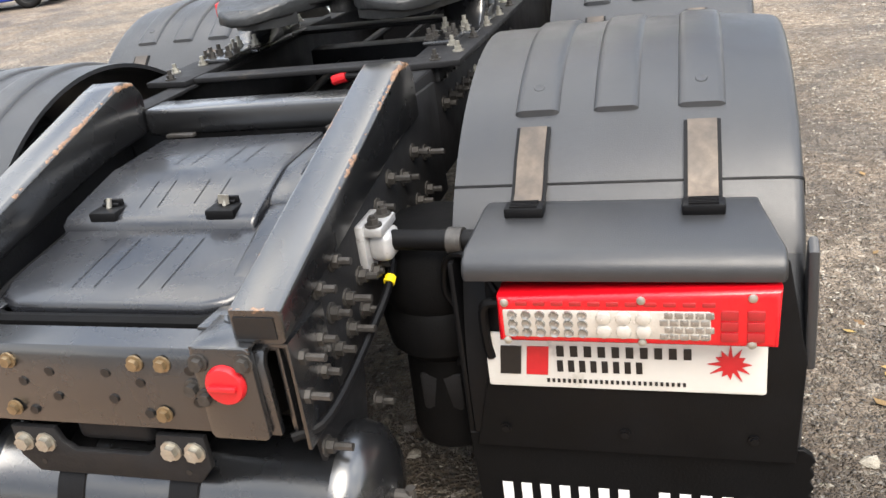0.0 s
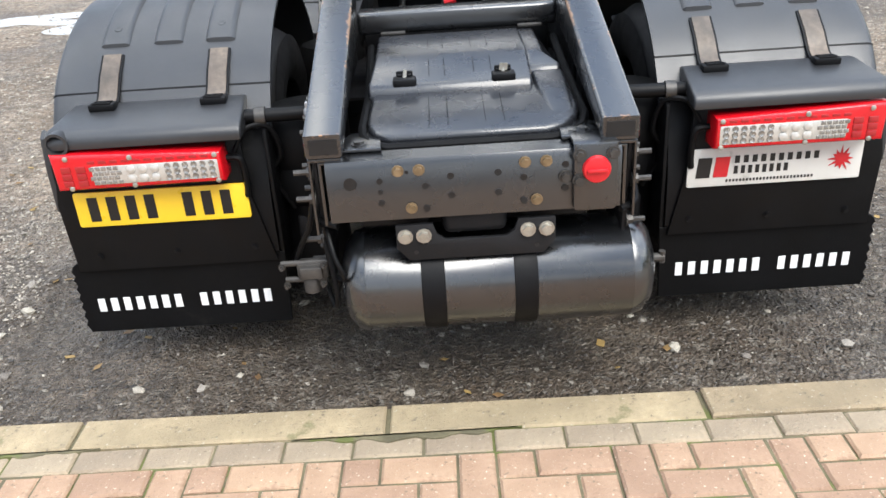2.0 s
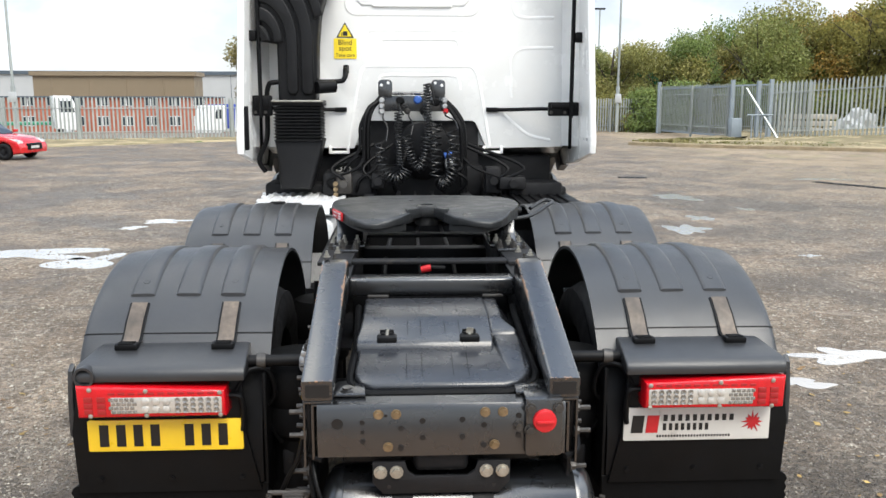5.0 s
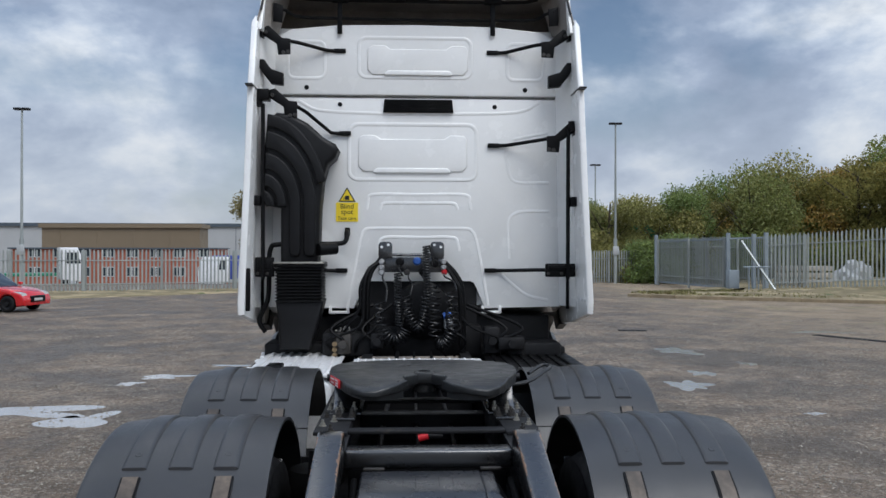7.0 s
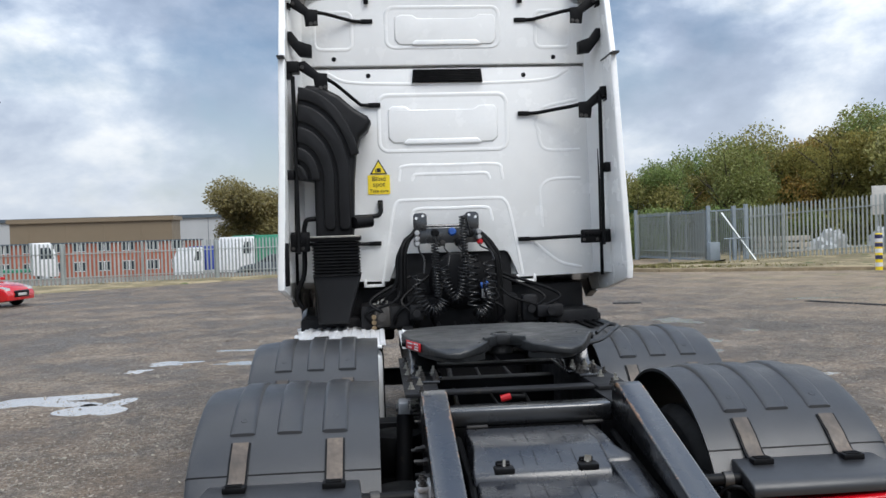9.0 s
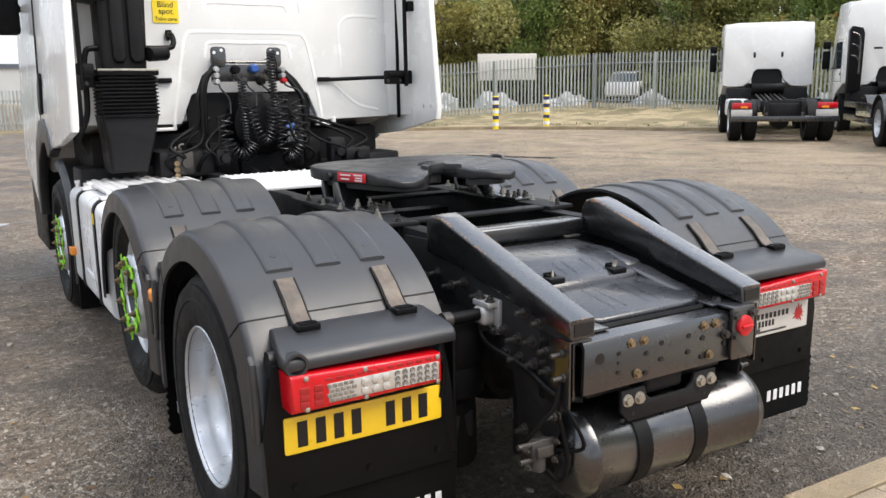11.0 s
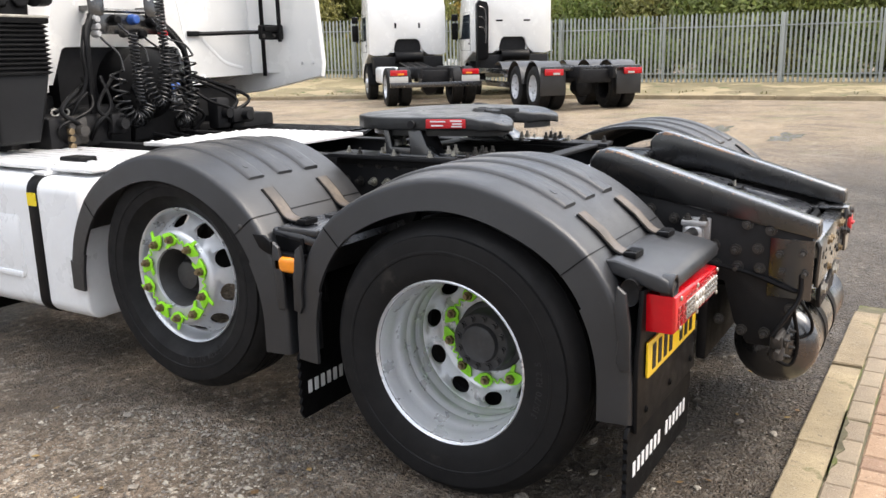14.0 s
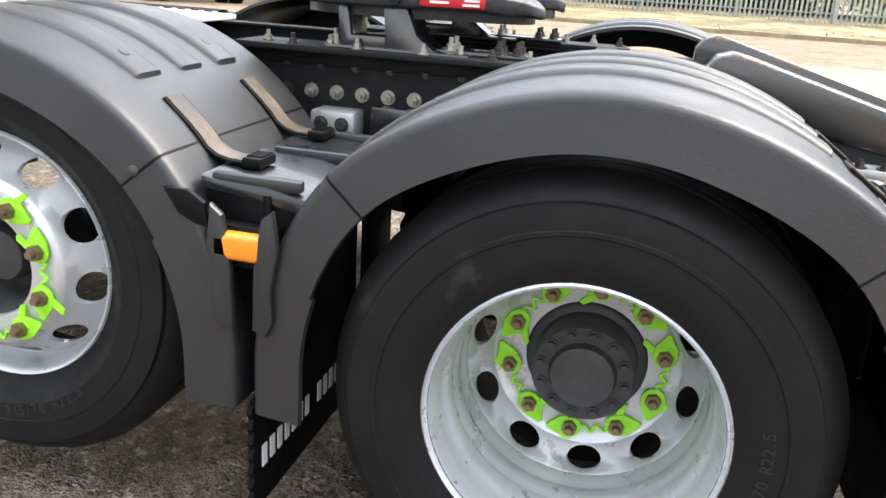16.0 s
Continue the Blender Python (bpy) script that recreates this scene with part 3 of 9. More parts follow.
    tagged(part("paving_blocks", far, PAVER_RED, bed, smooth=0), kind="stuff")


def soil_drift(x0, x1, y0, depth, seed):
    """A thin skirt of washed soil over the border blocks."""
    rnd = random.Random(seed)
    n = 26
    far = [(x0 + (x1 - x0) * k / n, y0 + rnd.uniform(-0.004, 0.004)) for k in range(n + 1)]
    near = [(x, y0 - depth * (0.25 + 0.75 * abs(math.sin(k * 0.62 + seed))) * rnd.uniform(0.8, 1.1) * math.sin(math.pi * (k + 0.3) / (n + 0.6))) for k, (x, y) in enumerate(far)]
    bm = bmnew()
    prism(bm, far + near[::-1], "z", 0.012, 0.0295, 0.0015, 1)
    tagged(part("soil_drift", bm, JOINT, smooth=0), "dark soil washed over the border blocks", "soil", "soil on the paving")


ground()
soil_drift(-0.55, 0.10, -0.112, 0.034, 1)
soil_drift(-1.75, -1.1, -0.096, 0.03, 3)
for i, (x, y, rx, ry) in enumerate([(-4.3, 6.95, 0.80, 0.30), (-3.48, 6.42, 0.30, 0.40), (-3.46, 9.46, 0.30, 0.20), (-3.74, 8.85, 0.15, 0.15), (-2.47, 9.2, 0.30, 0.14), (-2.72, 10.56, 0.28, 0.10), (-1.55, 9.55, 0.30, 0.18), (4.75, 12.15, 0.36, 0.40), (3.68, 8.45, 0.26, 0.36), (4.25, 9.5, 0.18, 0.22), (5.34, 10.46, 0.12, 0.16), (4.41, 6.5, 0.11, 0.07), (2.86, 2.89, 0.28, 0.16), (2.30, 2.37, 0.20, 0.08), (9.0, 15.4, 0.6, 0.22), (9.5, 3.2, 0.7, 0.25), (11.5, 2.0, 0.6, 0.25), (12.6, 3.4, 0.8, 0.2)]):
    puddle(x, y, rx, ry, 20 + i)
kerb_and_paving()
slab = bmnew()
prism(slab, round_rect(1.95, 13.6, -6, -0.12, 0.08), "z", -0.1, 0.014, 0.004)
tagged(part("concrete_slab", slab, SLAB, smooth=0), "pale weathered concrete slab beside the gravel", "pavement", kind="structure")

# ---- tractor unit: chassis ----
truck = thing("tractor_unit", "white three-axle lorry tractor unit with dark grey mudguards, parked", "lorry")
AXLES = {"rear": (0.985, 0.471), "mid": (2.252, 0.606), "front": (4.80, 0.478)}
ARCH_R = 0.635


def side(s, pts):
    return [(s * x, d) for x, d in pts]


def sag(up, zc):
    """How far the flattened top of a guard lies below the round arch."""
    q = min(1.0, max(0.0, (up - 0.5) / 0.5))
    return 0.022 * q * q * (3 - 2 * q) if zc > 0.487 else 0.0


def guard_path(yc, zc, R, a0, a1, leg0=None, leg1=None, n=28):
    return [(y, z - sag(nz, zc), ny, nz) for y, z, ny, nz in arch(yc, zc, R, a0, a1, leg0, leg1, n)]


def mudguard(s, yc, zc, leg_rear, leg_front, name):
    R = ARCH_R
    path = guard_path(yc, zc, R, 27, 162, None, None, 36)
    sec = side(s, [(0.578, 0), (0.90, 0.004), (1.04, 0.004), (1.09, 0.004), (1.18, 0.003), (1.214, 0.0015), (1.226, -0.001), (1.2325, -0.0055), (1.2355, -0.012), (1.2365, -0.02), (1.247, -0.099), (1.235, -0.101), (1.226, -0.034), (1.205, -0.019), (1.17, -0.014), (1.09, -0.012), (0.578, -0.012)])
    def crown(bm):
        """The outer edge falls away over the top of the arch."""
        for v in bm.verts:
            a = math.atan2(v.co.z - zc, v.co.y - yc)
            q = min(1.0, max(0.0, (math.sin(a) - 0.64) / 0.34))
            w = min(1.0, max(0.0, (abs(v.co.x) - 1.07) / 0.16))
            d = 0.015 * q * q * (3 - 2 * q) * w
            v.co.y -= d * math.cos(a)
            v.co.z -= d * math.sin(a)
        return bm
    shell = part(name, crown(sweep(bmnew(), path, sec)), PLASTIC, truck, smooth=40)
    band = side(s, [(1.10, 0), (1.212, 0), (1.225, -0.002), (1.232, -0.0065), (1.2355, -0.013), (1.237, -0.022), (1.248, -0.106), (1.236, -0.109), (1.226, -0.03), (1.205, -0.016), (1.17, -0.012), (1.10, -0.012)])
    for pth in (arch(yc, zc, R, 0, 27.3, leg_rear, None, 9), arch(yc, zc, R, 161.7, 180, None, leg_front, 7)):
        part("leg", sweep(bmnew(), pth, band), PLASTIC, shell, smooth=40)
    if zc > 0.487:
        b = bmnew()
        sweep(b, arch(yc, zc, R, 0, 27.3, leg_rear, None, 9), side(s, [(0.60, 0), (1.104, 0), (1.104, -0.01), (0.60, -0.01)]))
        part("splash_panel", b, BLACK, shell, smooth=40)
    for cx, a0 in ((0.736, 56), (0.896, 56), (1.060, 56)):
        b = bmnew()
        w = 0.040
        run = guard_path(yc, zc, R, a0, 152, n=24)
        ends = [[(y - ny * 0.012, z - nz * 0.012, ny, nz)] for y, z, ny, nz in (guard_path(yc, zc, R, a0 - 0.9, 0, n=1)[0], guard_path(yc, zc, R, 152.9, 0, n=1)[0])]
        sweep(b, ends[0] + run + ends[1], side(s, [(cx - w - 0.007, 0), (cx - w - 0.003, 0.007), (cx - w + 0.003, 0.0112), (cx - w + 0.012, 0.0125), (cx + w - 0.012, 0.0125), (cx + w - 0.003, 0.0112), (cx + w + 0.003, 0.007), (cx + w + 0.007, 0)]))
        part("rib", crown(b), PLASTIC, shell, smooth=30)
    for a in (0.736, 1.060):
        b = bmnew()
        ang = radians(62)
        d = Vector((0, -math.cos(ang), math.sin(ang)))
        o = Vector((s * a, yc, zc - sag(math.sin(ang), zc))) + d * (R + 0.011)
        lathe_at(b, o, d, [(0.013, 0), (0.011, 0.0024), (0.009, 0.0026), (0.006, 0.0018), (0.0, 0.0018)], 16)
        part("fixing_bolt", b, PLASTIC, shell)
    # seams, where the upper shell overlaps the lower ones
    for a in (40, 140):
        b = bmnew()
        rim = [(0.58, 0.002), (0.90, 0.0055), (1.18, 0.0045), (1.2145, 0.003), (1.2268, 0.0003), (1.2338, -0.0047), (1.2372, -0.0118), (1.2384, -0.02), (1.2488, -0.1)]
        sweep(b, guard_path(yc, zc, R, a - 0.22, a + 0.22, n=1), side(s, rim + [(x - 0.004, d - 0.004) for x, d in rim[::-1]]))
        crown(b)
        part("seam", b, BLACK, shell)
    return shell


def lathe_at(bm, o, d, prof, n=16):
    d = Vector(d).normalized()
    u = d.orthogonal().normalized()
    v = d.cross(u)
    rings = [[bm.verts.new(o + d * h + (u * math.cos(2 * math.pi * k / n) + v * math.sin(2 * math.pi * k / n)) * max(r, 1e-4)) for k in range(n)] for r, h in prof]
    for A, B in zip(rings, rings[1:]):
        for k in range(n):
            j = (k + 1) % n
            bm.faces.new((A[k], A[j], B[j], B[k]))
    bm.faces.new(rings[-1])
    return bm


def strap(s, cx, pts, parent):
    """A flat strap through (y, z) points, with a dark raised border and a ribbed end."""
    def ribbon(w, t, off):
        b = bmnew()
        path = []
        for i, (y, z) in enumerate(pts):
            y0, z0 = pts[max(i - 1, 0)]
            y1, z1 = pts[min(i + 1, len(pts) - 1)]
            ty, tz = y1 - y0, z1 - z0
            l = math.hypot(ty, tz)
            path.append((y, z, -abs(tz) / l, abs(ty) / l))
        sweep(b, path, [(s * (cx - w), off), (s * (cx - w), off + t), (s * (cx + w), off + t), (s * (cx + w), off)])
        return b
    st = part("strap", ribbon(0.027, 0.004, 0.003), STRAP, parent, "worn brown steel retaining strap")
    part("strap_border", ribbon(0.034, 0.0045, 0.0), BLACK, st)
    b = bmnew()
    y, z = pts[0]
    box(b, s * cx - 0.038, s * cx + 0.038, y - 0.03, y + 0.012, z - 0.006, z + 0.016, 0.005)
    for k in range(5):
        box(b, s * cx - 0.026, s * cx + 0.026, y - 0.026 + k * 0.007, y - 0.023 + k * 0.007, z + 0.015, z + 0.019)
    part("strap_buckle", b, BLACK, st)
    return st


def letter_bars(words, x0, x1, y, z0, z1, material, parent, name="lettering", along="x", s=1):
    """Rows of plain upright bars in place of writing."""
    n = sum(words) + (len(words) - 1)
    step = (x1 - x0) / n
    x = x0
    for w in words:
        for k in range(w):
            b = bmnew()
            box(b, x + step * 0.16, x + step * 0.70, y - 0.0015, y + 0.002, z0, z1)
            part(name, b, material, parent, smooth=0)
            x += step
        x += step


def guard_sets():
    for s in (-1, 1):
        yc, zc = AXLES["rear"]
        g = mudguard(s, 0.98, 0.49, 0.40, 0.385, "mudguard")
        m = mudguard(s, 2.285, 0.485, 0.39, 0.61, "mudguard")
        for cx in (0.734, 1.060):
            strap(s, cx, [(0.425, 0.868), (0.450, 0.872), (0.470, 0.882), (0.495, 0.906), (0.520, 0.932), (0.545, 0.950), (0.565, 0.965), (0.587, 0.981)], g)
            strap(s, cx, [(1.69, 0.859), (1.735, 0.861), (1.762, 0.868), (1.785, 0.883), (1.805, 0.908), (1.828, 0.931), (1.850, 0.951), (1.876, 0.975)], m)
        # small wedges on the outer face of the legs
        for yy, dirn, par in ((0.352, 1, g), (1.606, -1, g), (1.644, 1, m)):
            b = bmnew()
            prism(b, [(yy, 0.575), (yy + dirn * 0.004, 0.70), (yy + dirn * 0.02, 0.80), (yy + dirn * 0.045, 0.82), (yy + dirn * 0.055, 0.74), (yy + dirn * 0.04, 0.66), (yy + dirn * 0.045, 0.60), (yy + dirn * 0.03, 0.565)], "x", s * 1.232, s * 1.252, 0.007)
            part("leg_wedge", b, PLASTIC, par)
        # proud black plate: the shade of a recess in the leg, put into colour
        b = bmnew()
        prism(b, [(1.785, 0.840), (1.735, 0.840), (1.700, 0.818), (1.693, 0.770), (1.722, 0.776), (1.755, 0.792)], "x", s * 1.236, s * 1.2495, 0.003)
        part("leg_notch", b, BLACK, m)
        # tail shelf above the lamp
        shelf = bmnew()
        prof = [(0.47, 0.868), (0.44, 0.872), (0.30, 0.846), (0.272, 0.834), (0.262, 0.815), (0.266, 0.796), (0.31, 0.800), (0.47, 0.835)]
        prism(shelf, prof, "x", s * 0.648, s * 1.178, 0.008, 3)
        for v in shelf.verts:
            if v.co.y < 0.33:
                v.co.x += s * 0.012 if abs(v.co.x) > 0.9 else -s * 0.012
            if abs(v.co.x) > 0.9 and v.co.y > 0.4:
                v.co.x -= s * 0.02
        shelf = part("tail_shelf", shelf, PLASTIC, truck, smooth=40)
        b = bmnew() if s < 0 else None
        b and lathe(b, [(0.034, 0.0), (0.034, 0.06), (0.026, 0.06), (0.024, 0.01), (0.0001, 0.012)], (s * 1.155, 0.252, 0.814), "y", 20)
        for v in b.verts if b else ():
            v.co.y = 0.258 + (0.312 - v.co.y) * 0.6
        b and part("tube_end", b, PLASTIC, shelf)
        b = bmnew()
        lathe(b, [(0.0001, s * 1.196), (0.026, s * 1.196), (0.030, s * 1.199), (0.030, s * 1.17)], (0, 0.378, 0.79), "x", 18)
        for v in b.verts:
            v.co.z = 0.79 + (v.co.z - 0.79) * 1.35
        if s < 0:
            part("drain_hole", b, INK, shelf)
        else:
            b.free()
        # arm from frame to shelf
        b = bmnew()
        tube(b, [(s * 0.405, 0.40, 0.822), (s * 0.72, 0.38, 0.825)], 0.021, 16)
        arm = part("lamp_arm", b, BLACK, truck)
        b = bmnew()
        tube(b, [(s * 0.585, 0.387, 0.8235), (s * 0.615, 0.385, 0.8237)], 0.027, 16)
        part("clamp", b, BOLT, arm)
        b = bmnew()
        box(b, s * 0.405, s * 0.425, 0.345, 0.445, 0.755, 0.872, 0.006)
        box(b, s * 0.42, s * 0.472, 0.362, 0.432, 0.785, 0.848, 0.018, 3)
        box(b, s * 0.42, s * 0.462, 0.35, 0.442, 0.846, 0.866, 0.005)
        br = part("cast_bracket", b, CAST_ALLOY, truck, "grey cast alloy bracket")
        for yy, zz in ((0.367, 0.866), (0.423, 0.866), (0.365, 0.768), (0.425, 0.768)):
            b = bmnew()
            bolt(b, (s * (0.441 if zz > 0.8 else 0.425), yy, zz), (0, 0, 1) if zz > 0.8 else (s, 0, 0), 0.012, 0.012, 0.006)
            part("bolt", b, BOLT, br)
        # flap panel with the lower flap
        b = bmnew()
        prism(b, [(s * 0.605, 0.375), (s * 1.226, 0.375), (s * 1.236, 0.60), (s * 1.20, 0.80), (s * 0.66, 0.80), (s * 0.655, 0.60)], "y", 0.333, 0.348, 0.004)
        panel = part("flap_panel", b, BLACK, truck)
        for xx in (0.67, 0.91, 1.15):
            b = bmnew()
            bolt(b, (s * xx, 0.333, 0.425), (0, -1, 0), 0.008, 0.004)
            part("bolt", b, BLACK, panel)
        b = bmnew()
        n = 14
        ptsb = [(s * 0.595, 0.145), (s * 0.585, 0.395), (s * 1.240, 0.395)] + [(s * (1.262 if k % 2 else 1.254), 0.385 - 0.228 * k / n) for k in range(n + 1)] + [(s * 1.25, 0.145)]
        prism(b, ptsb, "y", 0.350, 0.364, 0.002, 1)
        fl = part("mud_flap", b, FLAP, truck, "black rubber mud flap with white lettering")
        a, c = sorted((s * 0.637, s * 1.21))
        b = bmnew()
        letter_bars((7, 6), a, c, 0.3495, 0.222, 0.268, WHITE_INK, fl)
        # the flap between the wheels
        b = bmnew()
        ptsb = [(s * 0.62, 0.13), (s * 0.62, 0.80), (s * 1.17, 0.80), (s * 1.17, 0.40)] + [(s * (1.222 if k % 2 else 1.212), 0.39 - 0.245 * k / n) for k in range(n + 1)] + [(s * 1.2, 0.13)]
        prism(b, ptsb, "y", 1.622, 1.636, 0.002, 1)
        fl = part("mud_flap", b, FLAP, truck, "black rubber mud flap between the wheels")
        a, c = sorted((s * 0.66, s * 1.185))
        letter_bars((7, 6), a, c, 1.6205, 0.225, 0.275, WHITE_INK, fl)
        # shelf between the guards, and the side marker lamp below it
        b = bmnew()
        prism(b, [(1.50, 0.79), (1.52, 0.83), (1.60, 0.846), (1.70, 0.850), (1.74, 0.856), (1.74, 0.83), (1.62, 0.815)], "x", s * 0.66, s * 1.19, 0.008)
        shelf = part("bridge_shelf", b, WET_LID, truck)
        for x0, x1 in ((0.675, 0.70), (0.90, 0.915), (1.16, 1.185)):
            b = bmnew()
            box(b, min(s * x0, s * x1), max(s * x0, s * x1), 1.535, 1.72, 0.838, 0.862, 0.006)
            part("shelf_ridge", b, PLASTIC, shelf)
        b = bmnew()
        prism(b, [(1.51, 0.60), (1.52, 0.825), (1.735, 0.84), (1.735, 0.60)], "x", s * 1.165, s * 1.180, 0.004)
        part("shelf_panel", b, BLACK, shelf)
        b = bmnew()
        tube(b, smooth_path([(s * 1.186, 1.60, 0.83), (s * 1.19, 1.595, 0.76), (s * 1.19, 1.585, 0.70), (s * 1.185, 1.60, 0.66)]), 0.010, 8)
        part("cable", b, BLACK, shelf)
        b = bmnew()
        lathe_at(b, Vector((s * 1.236, 1.851, 0.859)), (s, 0, 0), [(0.012, 0), (0.012, 0.006), (0.008, 0.009), (0.001, 0.0095)], 12)
        part("fixing_bolt", b, BOLT, m)
        b = bmnew()
        box(b, s * 1.19, s * 1.226, 1.568, 1.704, 0.690, 0.775, 0.006)
        mk = part("side_marker", b, BLACK, truck)
        b = bmnew()
        box(b, s * 1.218, s * 1.252, 1.583, 1.692, 0.711, 0.766, 0.012, 3)
        part("lens", b, AMBER, mk, "amber reflector lens")


guard_sets()


def tail_lamp(s):
    b = bmnew()
    y0, y1, z0, z1 = 0.248, 0.345, 0.680, 0.781
    X0, X1 = 0.698, 1.178
    prism(b, [(s * X0, z0), (s * X1, z0 - 0.002), (s * (X1 + 0.004), z1 + 0.008), (s * (X0 + 0.002), z1 - 0.010)], "y", y0, y1, 0.012, 3)
    lamp = part("tail_lamp", b, RED_LENS, truck, "red and clear tail lamp cluster")
    def field(x0, x1, za, zb, m, y=y0 - 0.002, nm="lamp_field", bev=0.004):
        c = bmnew()
        a0, a1 = sorted((s * x0, s * x1))
        box(c, a0, a1, y, y0 + 0.01, za, zb, bev)
        return part(nm, c, m, lamp)
    field(0.710, 1.070, 0.693, 0.750, CLEAR_LENS)
    for r in range(2):
        for k in range(3):
            c = bmnew()
            lathe_at(c, Vector((s * (0.890 + 0.034 * k), y0 - 0.002, 0.708 + 0.027 * r)), (0, -1, 0), [(0.014, 0), (0.012, 0.004), (0.006, 0.006), (0.001, 0.0065)], 12)
            part("led", c, CLEAR_LENS, lamp)
    for r in range(4):
        for k in range(5):
            x = 0.985 + 0.017 * k + (0.008 if r % 2 else 0)
            field(x, x + 0.014, 0.694 + 0.0140 * r, 0.7055 + 0.0140 * r, LED_GREY, y0 - 0.004, "led", 0.0015)
    for r in range(3):
        for k in range(6):
            c = bmnew()
            lathe_at(c, Vector((s * (0.728 + 0.025 * k), y0 - 0.002, 0.704 + 0.0175 * r)), (0, -1, 0), [(0.0095, 0), (0.0085, 0.003), (0.006, 0.0015), (0.001, 0.001)], 10)
            part("led", c, LED_GREY, lamp)
    for k in range(2):
        for j in range(3):
            field(1.085 + 0.042 * k, 1.113 + 0.042 * k, 0.692 + 0.021 * j, 0.710 + 0.021 * j, DARK_RED, y0 - 0.003, "reflector", 0.002)
    for k in range(11):
        field(0.735 + 0.032 * k, 0.757 + 0.032 * k, 0.757, 0.766, DARK_RED, y0 - 0.0015, "reflector", 0.002)
    for xx, zz in ((0.716, 0.686), (0.955, 0.687), (1.135, 0.687), (0.716, 0.763), (0.955, 0.770), (1.135, 0.776)):
        c = bmnew()
        lathe_at(c, Vector((s * xx, y0 - 0.001, zz)), (0, -1, 0), [(0.008, 0), (0.007, 0.003), (0.002, 0.005)], 10)
        part("screw", c, ZINC, lamp)
    # cable and bracket at the inner end
    c = bmnew()
    tube(c, smooth_path([(s * 0.70, 0.31, 0.73), (s * 0.66, 0.31, 0.72), (s * 0.655, 0.32, 0.64), (s * 0.66, 0.325, 0.60)]), 0.010, 8)
    part("lamp_cable", c, BLACK, lamp)
    c = bmnew()
    tube(c, smooth_path([(s * 0.68, 0.33, 0.74), (s * 0.64, 0.35, 0.80), (s * 0.58, 0.38, 0.79), (s * 0.56, 0.40, 0.70), (s * 0.60, 0.42, 0.62), (s * 0.55, 0.45, 0.5)]), 0.008, 8)
    part("lamp_cable", c, BLACK, lamp)


tail_lamp(-1)
tail_lamp(1)

b = bmnew()
prism(b, round_rect(-1.179, -0.660, 0.531, 0.642, 0.008), "y", 0.322, 0.330, 0.002)
plate = part("number_plate", b, YELLOW, truck, "yellow number plate with black bars")
letter_bars((4, 3), -1.149, -0.695, 0.3215, 0.549, 0.626, INK, plate, "plate_bar")
b = bmnew()
prism(b, round_rect(0.650, 1.168, 0.535, 0.655, 0.006), "y", 0.322, 0.330, 0.002)
sign = part("dealer_sign", b, SIGN, truck, "white dealer sign with dark lettering bars and a red burst")
for x0, x1, z0, z1, m in ((0.675, 0.722, 0.565, 0.628, INK), (0.727, 0.775, 0.565, 0.628, RED)):
    b = bmnew()
    prism(b, [(x0, z0), (x1 - 0.006, z0), (x1, z1), (x0 + 0.006, z1)], "y", 0.3195, 0.324)
    part("sign_mark", b, m, sign, smooth=0)
letter_bars((10,), 0.785, 1.045, 0.3215, 0.607, 0.630, INK, sign, "sign_bar")
letter_bars((8,), 0.785, 0.955, 0.3215, 0.573, 0.598, INK, sign, "sign_bar")
letter_bars((26,), 0.765, 1.03, 0.3215, 0.548, 0.556, INK, sign, "sign_bar")
b = bmnew()
star = []
for k in range(24):
    r = (0.036, 0.018)[k % 2] * (1 + 0.2 * math.sin(k * 2.3))
    star.append((1.105 + r * math.cos(k * math.pi / 12), 0.600 + r * math.sin(k * math.pi / 12)))
prism(b, star, "y", 0.3195, 0.324)
part("sign_burst", b, RED, sign, smooth=0)


# ---- wheels ----
def holed_disc(bm, o, s, r0, r1, h0, h1, count, hole_u, hole_v):
    """A dished ring from radius r0 (depth h0) to r1 (depth h1) with oval hand holes."""
    def at(u, v, k):
        a = 2 * math.pi * (k + u - 0.17) / count
        r = r0 + (r1 - r0) * v
        h = h0 + (h1 - h0) * v
        return (o[0] + s * h, o[1] + r * math.cos(a), o[2] + r * math.sin(a))
    rim = [(i / 4, 0) for i in range(4)] + [(1, i / 4) for i in range(4)] + [(1 - i / 4, 1) for i in range(4)] + [(0, 1 - i / 4) for i in range(4)]
    for k in range(count):
        out = [bm.verts.new(at(u, v, k)) for u, v in rim]
        ins, back = [], []
        for u, v in rim:
            a = math.atan2((v - 0.5), (u - 0.5))
            p = at(0.5 + hole_u * math.cos(a), 0.5 + hole_v * math.sin(a), k)
            ins.append(bm.verts.new(p))
            back.append(bm.verts.new((p[0] - s * 0.016, p[1], p[2])))
        for i in range(16):
            j = (i + 1) % 16
            bm.faces.new((out[i], out[j], ins[j], ins[i]))
            bm.faces.new((ins[i], ins[j], back[j], back[i]))
    bmesh.ops.remove_doubles(bm, verts=bm.verts[:], dist=1e-5)


TYRE_R = 0.480
NUT = {}


